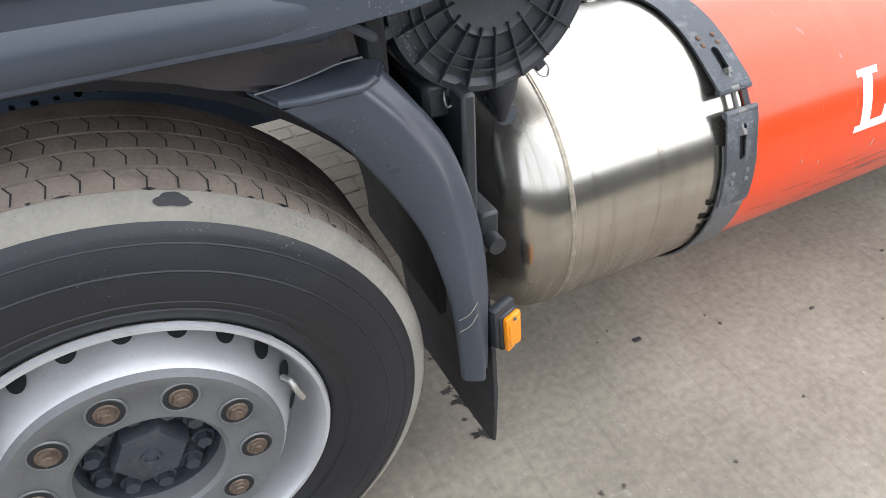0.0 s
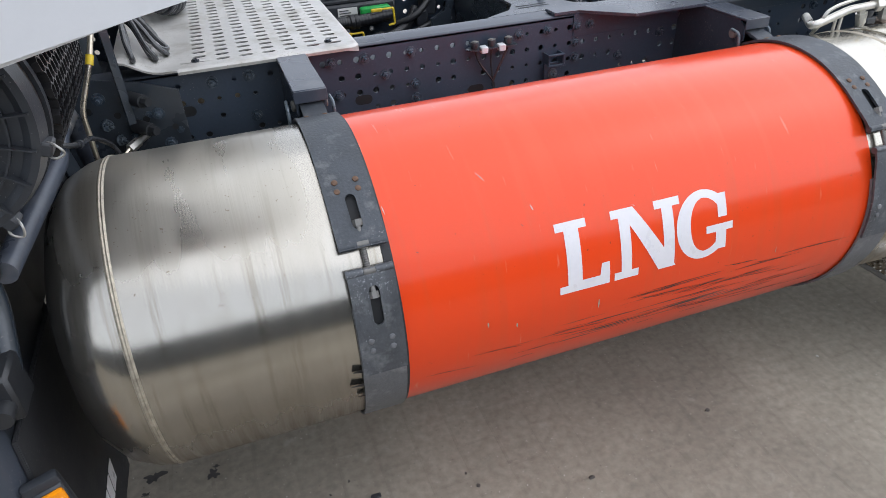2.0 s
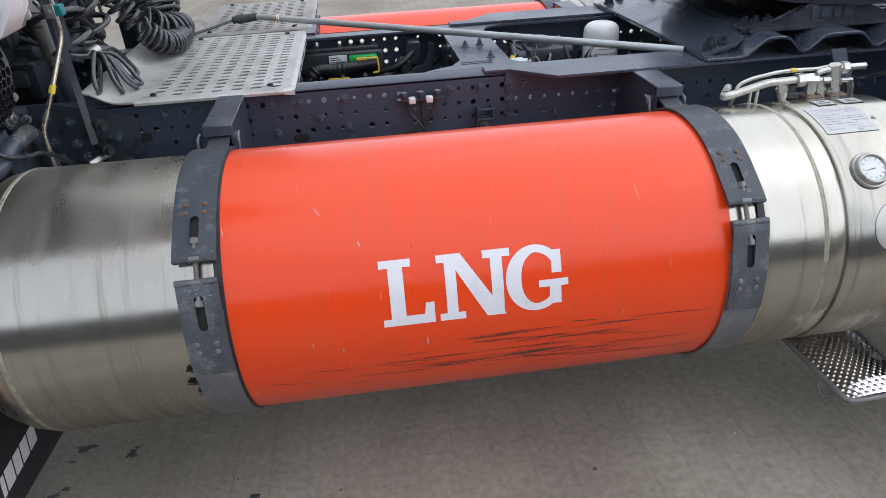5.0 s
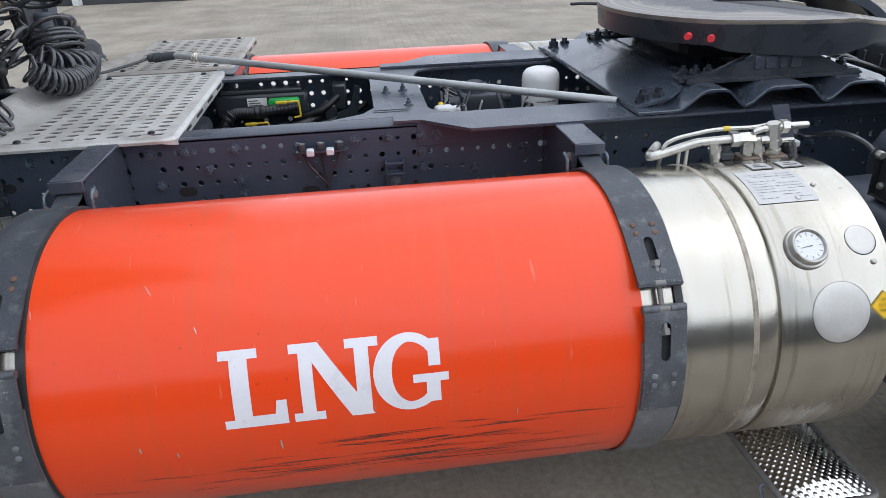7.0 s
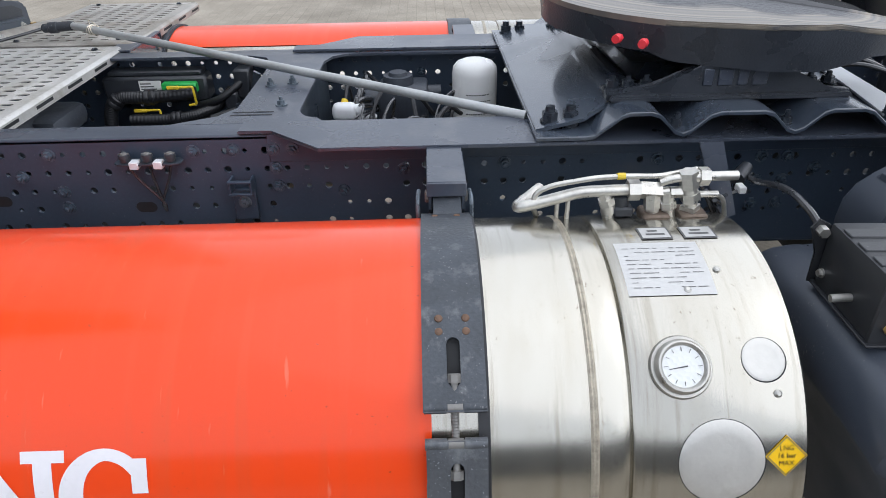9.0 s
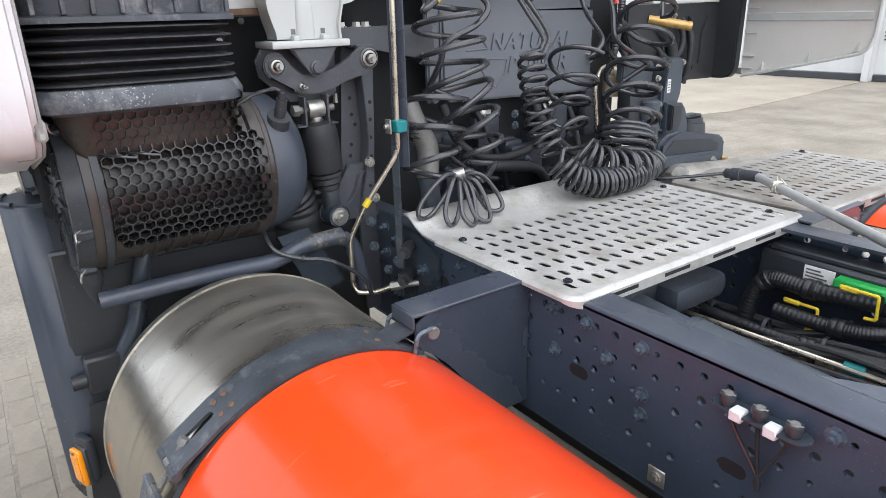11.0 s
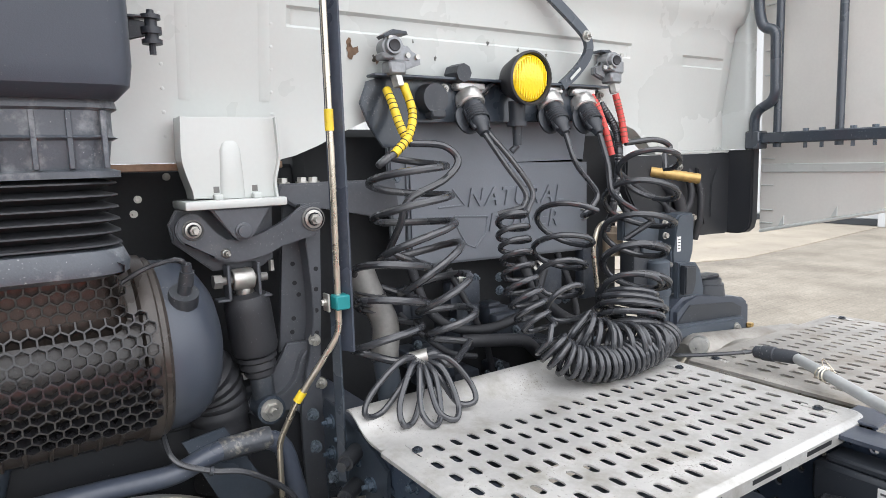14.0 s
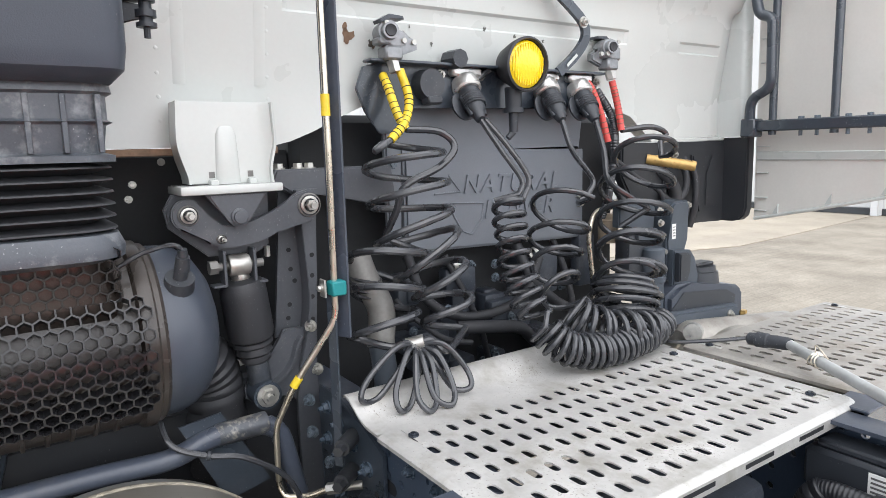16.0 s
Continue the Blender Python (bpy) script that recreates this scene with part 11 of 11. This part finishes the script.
sleeve_hose("yellow_hose_sleeve", [[(0.485, -0.198, 1.628), (0.512, -0.201, 1.597), (0.54, -0.197, 1.541), (0.552, -0.184, 1.507)],
                                   [(0.505, -0.165, 1.638), (0.53, -0.160, 1.575), (0.552, -0.186, 1.522), (0.560, -0.227, 1.484)]], M_YELLOW, "yellow spiral hose sleeves at the air coupling", True)
sleeve_hose("red_hose_sleeve", [[(0.49, 0.445, 1.635), (0.50, 0.458, 1.609), (0.51, 0.481, 1.546), (0.52, 0.499, 1.470)],
                                [(0.50, 0.535, 1.640), (0.505, 0.541, 1.61), (0.51, 0.552, 1.562), (0.52, 0.555, 1.502)]], M_REDSLV, "red spiral hose sleeves at the air coupling", True)
bm = B()
tube(bm, smooth_path([(0.475, 0.50, 1.615), (0.49, 0.548, 1.54), (0.50, 0.55, 1.458), (0.50, 0.53, 1.33), (0.48, 0.52, 1.25)], 24), lambda q: 0.012 * (1 + 0.10 * math.sin(q * 330)), 12)
solo("corrugated_conduit", bm, M_HOSE, "black corrugated conduit behind red sleeves", "conduit")


# ---- spiral hoses ----
def spiral(name, label, runs, category="spiral hose", per_seg=9):
    t = thing(name, label, category, runs[0][0][0], group="spiral hoses")
    for pts, r in runs:
        bm = B()
        tube(bm, pts, r, per_seg)
        part("hose", bm, M_HOSE, t)
    return t


ax1 = [(0.575, -0.20, 1.490), (0.585, -0.205, 1.376), (0.60, -0.195, 1.278), (0.62, -0.167, 1.202), (0.64, -0.150, 1.127), (0.66, -0.150, 1.050)]
h1 = helix(ax1, 6.6, lambda q: 0.080 + 0.012 * math.sin(q * 5), 0.95, 0.6, 24, 0.16, 3)
tie = Vector((0.665, -0.245, 1.058))
h1b = helix([(0.585, -0.235, 1.285), (0.595, -0.26, 1.215), (0.605, -0.285, 1.14), (0.62, -0.29, 1.075)], 3.0, 0.078, 0.95, 1.2, 24, 0.2, 8)
lead_b = smooth_path([(0.552, -0.184, 1.507), (0.57, -0.108, 1.500), (0.585, -0.078, 1.466), (0.59, -0.12, 1.425), (0.57, -0.20, 1.385), (0.56, -0.22, 1.33), h1b[2]], 8)
spiral("yellow_line_coil", "loose black spiral air hose hanging from yellow coupling", [
    (smooth_path([(0.560, -0.227, 1.484), (0.555, -0.262, 1.462), h1[3]], 8)[:-1] + h1[3:-6] + smooth_path([h1[-7], (0.70, -0.19, 1.045), tie + Vector((0.01, 0.03, 0.01)), tie], 6)[1:], HR),
    (lead_b[:-1] + h1b[2:-4] + smooth_path([h1b[-5], (0.655, -0.30, 1.062), tie + Vector((0, -0.03, 0.008)), tie], 6)[1:], HR)])
# drooping loops below the tie
star = []
for k, (y, z, x) in enumerate(((-0.395, 0.985, 0.700), (-0.335, 0.963, 0.745), (-0.283, 0.957, 0.770), (-0.232, 0.957, 0.770), (-0.165, 0.972, 0.745))):
    e = Vector((x, y, z))
    d = (e - tie)
    s = d.cross(Vector((1, 0, 0))).normalized() * 0.016
    star.append((smooth_path([tie, tie + d * 0.35 + s * 1.2 + Vector((0.01, 0, 0.02)), tie + d * 0.8 + s * 1.5, e, tie + d * 0.8 - s * 1.5, tie + d * 0.35 - s * 1.2 + Vector((0.01, 0, 0.02)), tie], 8), 0.0062))
spiral("hose_loops", "bundle of black hose loops tied together over catwalk", star)
bm = B()
rod(bm, (0.655, -0.262, 1.058), (0.675, -0.232, 1.066), 0.016, seg=12)
solo("hose_tie", bm, M_ZINC, "bright metal clip tying the hose loops", "clip")

ax2 = [(0.60, 0.062, 1.350), (0.63, 0.046, 1.27), (0.66, 0.034, 1.195), (0.69, 0.038, 1.127), (0.725, 0.045, 1.07)]
ax2b = [(0.725, 0.045, 1.07), (0.765, 0.078, 1.018), (0.79, 0.155, 0.996), (0.795, 0.262, 0.994), (0.78, 0.362, 1.000), (0.765, 0.430, 1.012)]
h2 = helix(ax2, 10, lambda q: 0.039 - 0.003 * q, 1.0, 0.0, 20, 0.12, 4)
h2b = helix(ax2b, 25, lambda q: 0.036, 1.0, 0.0, 18, 0.05, 5)
k0 = min(range(18), key=lambda k: (h2b[k] - h2[-6]).length)
h2 = h2[:-5] + h2b[k0 + 2:]
c1 = smooth_path([ENDS[0], (0.58, 0.063, 1.454), (0.60, 0.107, 1.385), (0.605, 0.095, 1.352)], 8)
c1b = smooth_path([ENDS[0] + Vector((0.0, 0.014, 0)), (0.582, 0.083, 1.462), (0.602, 0.127, 1.388), (0.607, 0.106, 1.340)], 8)
spiral("light_cable_coil", "tightly coiled black trailer cable resting on catwalk", [(c1 + h2[4:], 0.0066), (c1b, 0.0066)])

ax3 = [(0.585, 0.275, 1.340), (0.60, 0.228, 1.264), (0.62, 0.200, 1.198), (0.66, 0.165, 1.137), (0.72, 0.150, 1.075)]
h3 = helix(ax3, 4.2, lambda q: 0.074 - 0.018 * q, 0.9, 2.4, 20, 0.2, 6)
c2 = smooth_path([ENDS[1], (0.57, 0.309, 1.448), (0.582, 0.372, 1.372), (0.59, 0.345, 1.335)], 8)
h3b = helix([(0.72, 0.15, 1.07), (0.75, 0.19, 1.04), (0.775, 0.26, 1.025), (0.785, 0.33, 1.02), (0.785, 0.38, 1.005)], 10, lambda q: 0.052 - 0.018 * q, 1.0, 0.3, 18, 0.15, 9)
spiral("brake_cable_coil", "loose black coiled trailer cable", [
    (c2[:-1] + smooth_path([c2[-1], (0.59, 0.31, 1.315), h3[3]], 5)[:-1] + h3[3:-3] + smooth_path([h3[-4], (h3[-1] + h3b[3]) / 2, h3b[3]], 4)[1:-1] + h3b[3:], 0.0072)])
ax4 = [(0.56, 0.62, 1.475), (0.585, 0.58, 1.42), (0.60, 0.53, 1.349), (0.62, 0.485, 1.26), (0.66, 0.425, 1.162), (0.70, 0.360, 1.085)]
h4 = helix(ax4, 5.2, lambda q: 0.076 + 0.012 * math.sin(q * 4.0), 0.9, 1.0, 24, 0.2, 11)
c3 = smooth_path([ENDS[2], (0.57, 0.427, 1.445), (0.585, 0.430, 1.368), (0.60, 0.497, 1.32), (0.61, 0.57, 1.285)], 8)
h6 = helix([(0.615, 0.50, 1.265), (0.63, 0.47, 1.20), (0.66, 0.43, 1.13), (0.70, 0.38, 1.07)], 2.3, 0.078, 0.9, 0.4, 24, 0.2, 17)
spiral("red_line_coil", "loose black spiral air hose hanging from red coupling", [
    (smooth_path([(0.52, 0.555, 1.502), (0.54, 0.66, 1.510), (0.55, 0.715, 1.49), (0.555, 0.68, 1.462)], 8)[:-1] + h4[4:-3] + smooth_path([h4[-4], (0.735, 0.33, 1.03), (0.77, 0.29, 1.0)], 5)[1:], HR), (c3 + h6[2:-3] + smooth_path([h6[-4], (0.745, 0.40, 1.03), (0.775, 0.37, 1.0)], 5)[1:], HR)])
h5 = helix([(0.715, 0.350, 1.030), (0.705, 0.362, 1.065), (0.690, 0.385, 1.125)], 5.2, lambda q: 0.064 + 0.016 * math.sin(q * 3.1), 0.95, 0.5, 26, 0.16, 14)
spiral("hose_knot", "round knot of black hose above the coil", [(h5, HR)])
bm = B()
bent(bm, [(0.46, 0.63, 1.280), (0.455, 0.515, 1.268), (0.455, 0.492, 1.20), (0.46, 0.515, 1.02)], 0.0075, 0.03, 10)
solo("bare_line", bm, M_STEELPIPE, "thin bare metal line behind the coils", "pipe")
bm = B()
lathe(bm, (0.44, 0.595, 1.165), (0, 0, 1), [(0, 0), (0.002, 0.030), (0.07, 0.031), (0.074, 0.024), (0.09, 0.02), (0.09, 0)], 24)
solo("small_filter", bm, M_TAN, "small tan plastic filter behind the coils", "filter")

# ---- pipes, wiring and fasteners behind the cab ----
def under_cab_lines():
    """Hoses, brackets and bolts in the dark space under the engine cover."""
    t = thing("engine_bay_lines", "dark hoses and brackets below the engine cover", "hoses", (0.45, 0.1, 0.85))
    rnd = random.Random(61)
    runs = [([(0.40, -0.10, 1.20), (0.44, -0.08, 1.10), (0.46, 0.0, 1.04), (0.47, 0.12, 1.03), (0.45, 0.25, 1.06), (0.42, 0.33, 1.15)], 0.013),
            ([(0.42, 0.0, 1.19), (0.45, 0.04, 1.09), (0.44, 0.10, 0.98), (0.42, 0.14, 0.88)], 0.009),
            ([(0.40, 0.26, 1.19), (0.44, 0.28, 1.10), (0.46, 0.36, 1.02), (0.45, 0.46, 0.98), (0.42, 0.55, 1.0)], 0.016),
            ([(0.44, -0.16, 1.10), (0.50, -0.14, 1.06), (0.53, -0.08, 1.01), (0.53, 0.0, 0.985)], 0.007),
            ([(0.40, 0.40, 1.19), (0.43, 0.43, 1.08), (0.45, 0.44, 0.95), (0.44, 0.43, 0.85)], 0.010),
            ([(0.43, 0.60, 1.36), (0.47, 0.62, 1.30), (0.49, 0.64, 1.20), (0.49, 0.63, 1.08)], 0.011),
            ([(0.42, 0.64, 1.42), (0.47, 0.69, 1.36), (0.50, 0.75, 1.32), (0.50, 0.78, 1.28)], 0.008),
            ([(0.40, 0.80, 1.40), (0.44, 0.86, 1.36), (0.455, 0.90, 1.30), (0.45, 0.91, 1.20)], 0.020),
            ([(0.42, 0.97, 1.42), (0.455, 1.00, 1.36), (0.46, 1.0, 1.26), (0.44, 1.0, 1.18)], 0.012)]
    for pts, r in runs:
        bm = B()
        tube(bm, smooth_path(pts, 7), r, 10)
        part("hose", bm, M_RUBBER, t)
    for k in range(14):
        y, z = rnd.uniform(-0.12, 0.60), rnd.uniform(0.86, 1.16)
        bm = B()
        hexbolt(bm, (0.40 + rnd.uniform(0, 0.03), y, z), (1, rnd.uniform(-0.3, 0.3), rnd.uniform(-0.2, 0.2)), 0.009, 0.008, 0.013, 0.006)
        part("bolt", bm, M_BOLT, t)
    for y, z, w, h in ((0.05, 1.12, 0.05, 0.035), (0.22, 1.0, 0.07, 0.045), (0.36, 1.10, 0.04, 0.06), (-0.05, 0.95, 0.06, 0.05), (0.52, 1.12, 0.035, 0.08)):
        bm = B()
        box(bm, (0.385, y - w, z - h), (0.425, y + w, z + h), 0.010, seg=2)
        part("casting", bm, M_HUB, t)
    for y, z in ((0.02, 1.165), (0.30, 1.165), (0.48, 1.30)):
        bm = B()
        lathe(bm, (0.43, y, z), (0, 1, 0.2), [(-0.006, 0.014), (-0.006, 0.017), (0.006, 0.017), (0.006, 0.014)], 14)
        part("hose_clamp", bm, M_ZINC, t)
    return t


under_cab_lines()


def tower_fasteners():
    """Bolts, small bracket and pipe unions at the foot of the suspension tower."""
    t = thing("tower_foot", "bolted foot of the suspension tower on the rail", "bracket", (0.60, -0.40, 0.70))
    bm = B()
    prism(bm, [(0.50, 0.68), (0.78, 0.68), (0.78, 0.90), (0.70, 0.93), (0.56, 0.96), (0.50, 0.96)], 0.008, frame_of((0, -0.388, 0), (1, 0, 0), (0, 0, 1)), 0.0015)
    part("foot_plate", bm, M_CHASSIS, t)
    for x, z in ((0.54, 0.92), (0.60, 0.905), (0.54, 0.85), (0.60, 0.84), (0.66, 0.88), (0.66, 0.80), (0.72, 0.85), (0.73, 0.77), (0.60, 0.75), (0.67, 0.73)):
        bm = B()
        hexbolt(bm, (x, -0.396, z), (0, -1, 0), 0.011, 0.010, 0.0155, 0.010)
        part("bolt", bm, M_BOLT_RAIL, t)
    for x, z in ((0.57, 0.88), (0.63, 0.86), (0.69, 0.84), (0.75, 0.81)):
        bm = B()
        rod(bm, (x, -0.3965, z), (x, -0.3972, z), 0.008, seg=14)
        part("punched_hole", bm, M_DARK, t)
    for z0, y0 in ((0.90, -0.43), (0.83, -0.435)):
        bm = B()
        rod(bm, (0.665, y0 + 0.03, z0), (0.70, y0 - 0.012, z0), 0.017, 0.016, 16)
        rod(bm, (0.70, y0 - 0.012, z0), (0.712, y0 - 0.026, z0), 0.011, seg=6)
        part("rubber_mount", bm, M_BOX, t)
    return t


tower_fasteners()


def rail_wiring():
    """Wiring, clips and small lines that lie between the rails."""
    t = thing("rail_wiring", "thin black wires and lines between the rails", "wiring", (1.9, 0.1, 0.75))
    rnd = random.Random(19)
    for k in range(16):
        x0 = 1.96 + 0.02 * k
        y0 = rnd.uniform(-0.22, 0.02)
        pts = [(x0, y0, rnd.uniform(0.70, 0.78)), (x0 + rnd.uniform(-0.02, 0.06), y0 + 0.07, rnd.uniform(0.80, 0.88)), (x0 + rnd.uniform(0.0, 0.08), y0 + 0.16, rnd.uniform(0.80, 0.90)), (x0 + rnd.uniform(0.0, 0.12), y0 + 0.27, rnd.uniform(0.74, 0.86))]
        bm = B()
        tube(bm, smooth_path(pts, 6), rnd.choice((0.0035, 0.0045, 0.0065)), 7)
        part("wire", bm, M_HOSE if k % 3 else M_RUBBER, t)
    for k in range(9):
        y0 = 0.08 + 0.02 * k
        bm = B()
        pts = [(1.10, y0, 0.70 + 0.01 * (k % 3)), (1.30, y0 + rnd.uniform(-0.02, 0.03), 0.72), (1.48, y0 + rnd.uniform(-0.02, 0.03), 0.73 + 0.012 * (k % 4)), (1.70, y0 + rnd.uniform(0.0, 0.05), 0.75 + 0.01 * (k % 3))]
        tube(bm, smooth_path(pts, 6), rnd.choice((0.005, 0.007, 0.010)), 8)
        part("wire", bm, M_RUBBER, t)
    for k in range(5):
        bm = B()
        c = Vector((1.17 + 0.13 * k, 0.17 + 0.012 * k, 0.735))
        lathe(bm, c, (1, 0.1, 0), [(-0.004, 0.020), (-0.004, 0.0235), (0.004, 0.0235), (0.004, 0.020)], 12)
        part("cable_tie", bm, M_PLASTIC, t)
    bm = B()
    rod(bm, (1.50, 0.125, 0.743), (1.54, 0.13, 0.742), 0.014, seg=12)
    part("line_clip", bm, M_TEAL, t)
    return t


rail_wiring()


# hooks where the straps hang on their brackets
for xs0, xs1 in STRAPS:
    hk = thing("strap_hook", "thin bent steel hook beside the tank bracket", "hook", (xs0, -0.66, 0.86), group="strap hooks")
    bm = B()
    bent(bm, [(xs0 - 0.004, -0.640, 0.915), (xs0 - 0.006, -0.672, 0.912), (xs0 - 0.006, -0.680, 0.872), (xs0 - 0.004, -0.655, 0.862)], 0.0042, 0.012, 8)
    part("hook", bm, M_BOLT, hk)
    bm = B()
    bent(bm, [(xs1 + 0.004, -0.640, 0.915), (xs1 + 0.006, -0.672, 0.912), (xs1 + 0.006, -0.680, 0.872), (xs1 + 0.004, -0.655, 0.862)], 0.0042, 0.012, 8)
    part("hook", bm, M_BOLT, hk)

# wires at the rear end of the near tank
tw = thing("tank_wiring", "thin black wires behind the gas tank's end", "wiring", (2.8, -0.6, 0.8))
for k in range(4):
    bm = B()
    tube(bm, smooth_path([(2.72, -0.74 + 0.02 * k, 0.93), (2.78, -0.66, 0.90 - 0.02 * k), (2.86, -0.55 + 0.02 * k, 0.86), (2.92, -0.42, 0.85 - 0.015 * k)], 6), 0.004, 7)
    part("wire", bm, M_HOSE, tw)
bm = B()
rod(bm, (2.845, -0.56, 0.885), (2.875, -0.53, 0.90), 0.016, 0.012, 12)
part("connector", bm, M_PLASTIC, tw)
bm = B()
box(bm, (2.835, -0.60, 0.87), (2.85, -0.575, 0.885), 0.002)
part("tag", bm, M_LABEL, tw)

# ---- yard beyond the truck ----
def far_building():
    """Long light hall beyond the truck, with plinth and a row of posts."""
    h = thing("far_building", "light grey clad hall at the yard's edge", "building", (-8, 13.0, 0), kind="structure")
    bm = B()
    box(bm, (-40, 12.9, 0.12), (-1.5, 20, 6.0), 0.02)
    part("wall", bm, M_HALL_L, h)
    bm = B()
    box(bm, (-40, 12.87, 0), (-1.5, 20, 0.12), 0.01)
    part("plinth", bm, M_HALL, h)
    for k in range(9):
        x = -3.75 - 3.2 * k
        bm = B()
        box(bm, (x - 0.07, 12.70, 0), (x + 0.07, 12.90, 5.8), 0.012)
        part("post", bm, M_HALL_L, h)
    for z in (0.75, 0.82, 0.89):
        bm = B()
        box(bm, (-3.6, 12.86, z), (-1.5, 12.90, z + 0.025), 0.004)
        part("cladding_bead", bm, M_HALL, h)
    bm = B()
    box(bm, (-40.2, 12.8, 6.0), (-1.3, 20.2, 6.25), 0.03)
    part("roof_edge", bm, M_HALL, h)
    return h


far_building()

# smoother sandy apron in front of the hall
bm = B()
prism(bm, [(-3.75, 12.6), (-3.45, 9.2), (-3.35, 7.6), (-4.4, 4.0), (-30, 4.0), (-30, 12.6)], 0.012, Matrix.Identity(4), 0.003)
solo("pavement", bm, M_APRON, "smooth sandy concrete apron before the hall", "pavement", kind="structure")


def picket_fence():
    """White tubular fence at the far edge of the yard."""
    f = thing("picket_fence", "white painted metal picket fence across the yard", "fence", (15, 7.5, 0))
    for k in range(26):
        y = 4.5 + 0.25 * k
        bm = B()
        box(bm, (14.985, y - 0.022, 0.05), (15.015, y + 0.022, 1.35), 0.006)
        part("picket", bm, M_FENCE, f)
    for z in (0.16, 1.22):
        bm = B()
        box(bm, (15.015, 4.4, z), (15.05, 10.9, z + 0.06), 0.008)
        part("rail", bm, M_FENCE, f)
    for k in range(4):
        bm = B()
        box(bm, (15.05, 4.5 + 2.0 * k, 0), (15.13, 4.58 + 2.0 * k, 1.4), 0.008)
        part("post", bm, M_FENCE, f)
    return f


picket_fence()
bm = B()
box(bm, (8.32, 5.22, 0.0), (8.50, 5.40, 2.6), 0.015)
solo("white_post", bm, M_FENCE, "plain white painted post on the yard", "post")


# ---- stains and litter on the paving ----
def blot(name, x, y, r, mat, label, cat, seed, z=0.0035, group="oil stains"):
    rnd = random.Random(seed)
    n = 30
    ph = [(rnd.uniform(0, 6.28), rnd.randint(2, 9), rnd.uniform(0.05, 0.2)) for _ in range(6)]
    bm = B()
    ring = []
    for i in range(n):
        a = 2 * math.pi * i / n
        q = r * (0.8 + sum(w * math.sin(k * a + p) for p, k, w in ph))
        ring.append(bm.verts.new((x + q * math.cos(a), y + q * 0.8 * math.sin(a), z)))
    mid = bm.verts.new((x, y, z + 0.0006))
    for i in range(n):
        bm.faces.new((mid, ring[i], ring[(i + 1) % n]))
    return solo(name, bm, mat, label, cat, group)


for k, (x, y, r) in enumerate(((0.48, -0.658, 0.009), (0.483, -0.751, 0.026), (0.477, -0.903, 0.013), (0.472, -0.968, 0.030), (0.471, -1.090, 0.026), (0.480, -1.035, 0.009), (0.461, -0.80, 0.010),
                               (0.631, -0.799, 0.020), (0.640, -0.775, 0.009), (0.45, -0.925, 0.018), (0.448, -1.03, 0.008))):
    blot("oil_stain", x, y, r, M_OIL, "small dark oil drip on the paving", "stain", 30 + k)
rnd = random.Random(77)
for k in range(26):
    x, y = rnd.uniform(0.4, 2.6), rnd.uniform(-1.9, -0.7)
    s = rnd.uniform(0.004, 0.009)
    bm = B()
    m = Matrix.Translation((x, y, 0.004)) @ Matrix.Rotation(rnd.uniform(0, 3.1), 4, 'Z') @ Matrix.Diagonal((s, s * rnd.uniform(0.5, 0.9), s * 0.45, 1))
    bmesh.ops.create_icosphere(bm, subdivisions=1, radius=1, matrix=m)
    for v in bm.verts:
        v.co += Vector((rnd.uniform(-1, 1), rnd.uniform(-1, 1), rnd.uniform(-0.5, 0.5))) * s * 0.25
    solo("pebble", bm, M_GRIT if k % 3 else M_PALEGRIT, "small loose stone on the paving" if k % 3 else "small pale stone on the paving", "pebble", "loose stones", smooth=False)
bm = B()
box(bm, (-0.013, -0.007, 0), (0.013, 0.007, 0.005), 0.002, Matrix.Translation((1.018, -1.022, 0.001)))
solo("debris_bit", bm, M_RUBBER, "small dark rubber scrap on the paving", "debris")


# ---- paving blocks where the sand has worn off ----
def pavers():
    rnd = random.Random(21)
    L, W, G = 0.205, 0.103, 0.007
    shapes = []
    for k in range(6):
        bm = B()
        box(bm, (-L / 2, -W / 2, -0.03), (L / 2, W / 2, 0.0), 0.006)
        for v in bm.verts:
            if v.co.z > -0.01:
                v.co.z += rnd.uniform(-0.0007, 0.0007)
        bmesh.ops.recalc_face_normals(bm, faces=bm.faces)
        me = bpy.data.meshes.new("paver")
        bm.to_mesh(me)
        bm.free()
        me.materials.append(M_PAVER)
        shapes.append(me)
    n = 0
    for x0, y0, rows_, cols in ((-1.35, -1.215, 18, 7), (0.28, 1.05, 15, 4)):
        for r in range(rows_):
            y = y0 - r * (W + G)
            for c in range(cols):
                x = x0 + c * (L + G) + (0.5 * (L + G) if r % 2 else 0)
                ob = new("paver", shapes[(r * 5 + c * 3) % 6])
                ob.parent = ground
                ob.location = (x, y, 0.0028 + rnd.uniform(-0.0012, 0.0012))
                ob.rotation_euler = (rnd.uniform(-0.004, 0.004), rnd.uniform(-0.003, 0.003), rnd.uniform(-0.012, 0.012))
                n += 1
    return n


pavers()
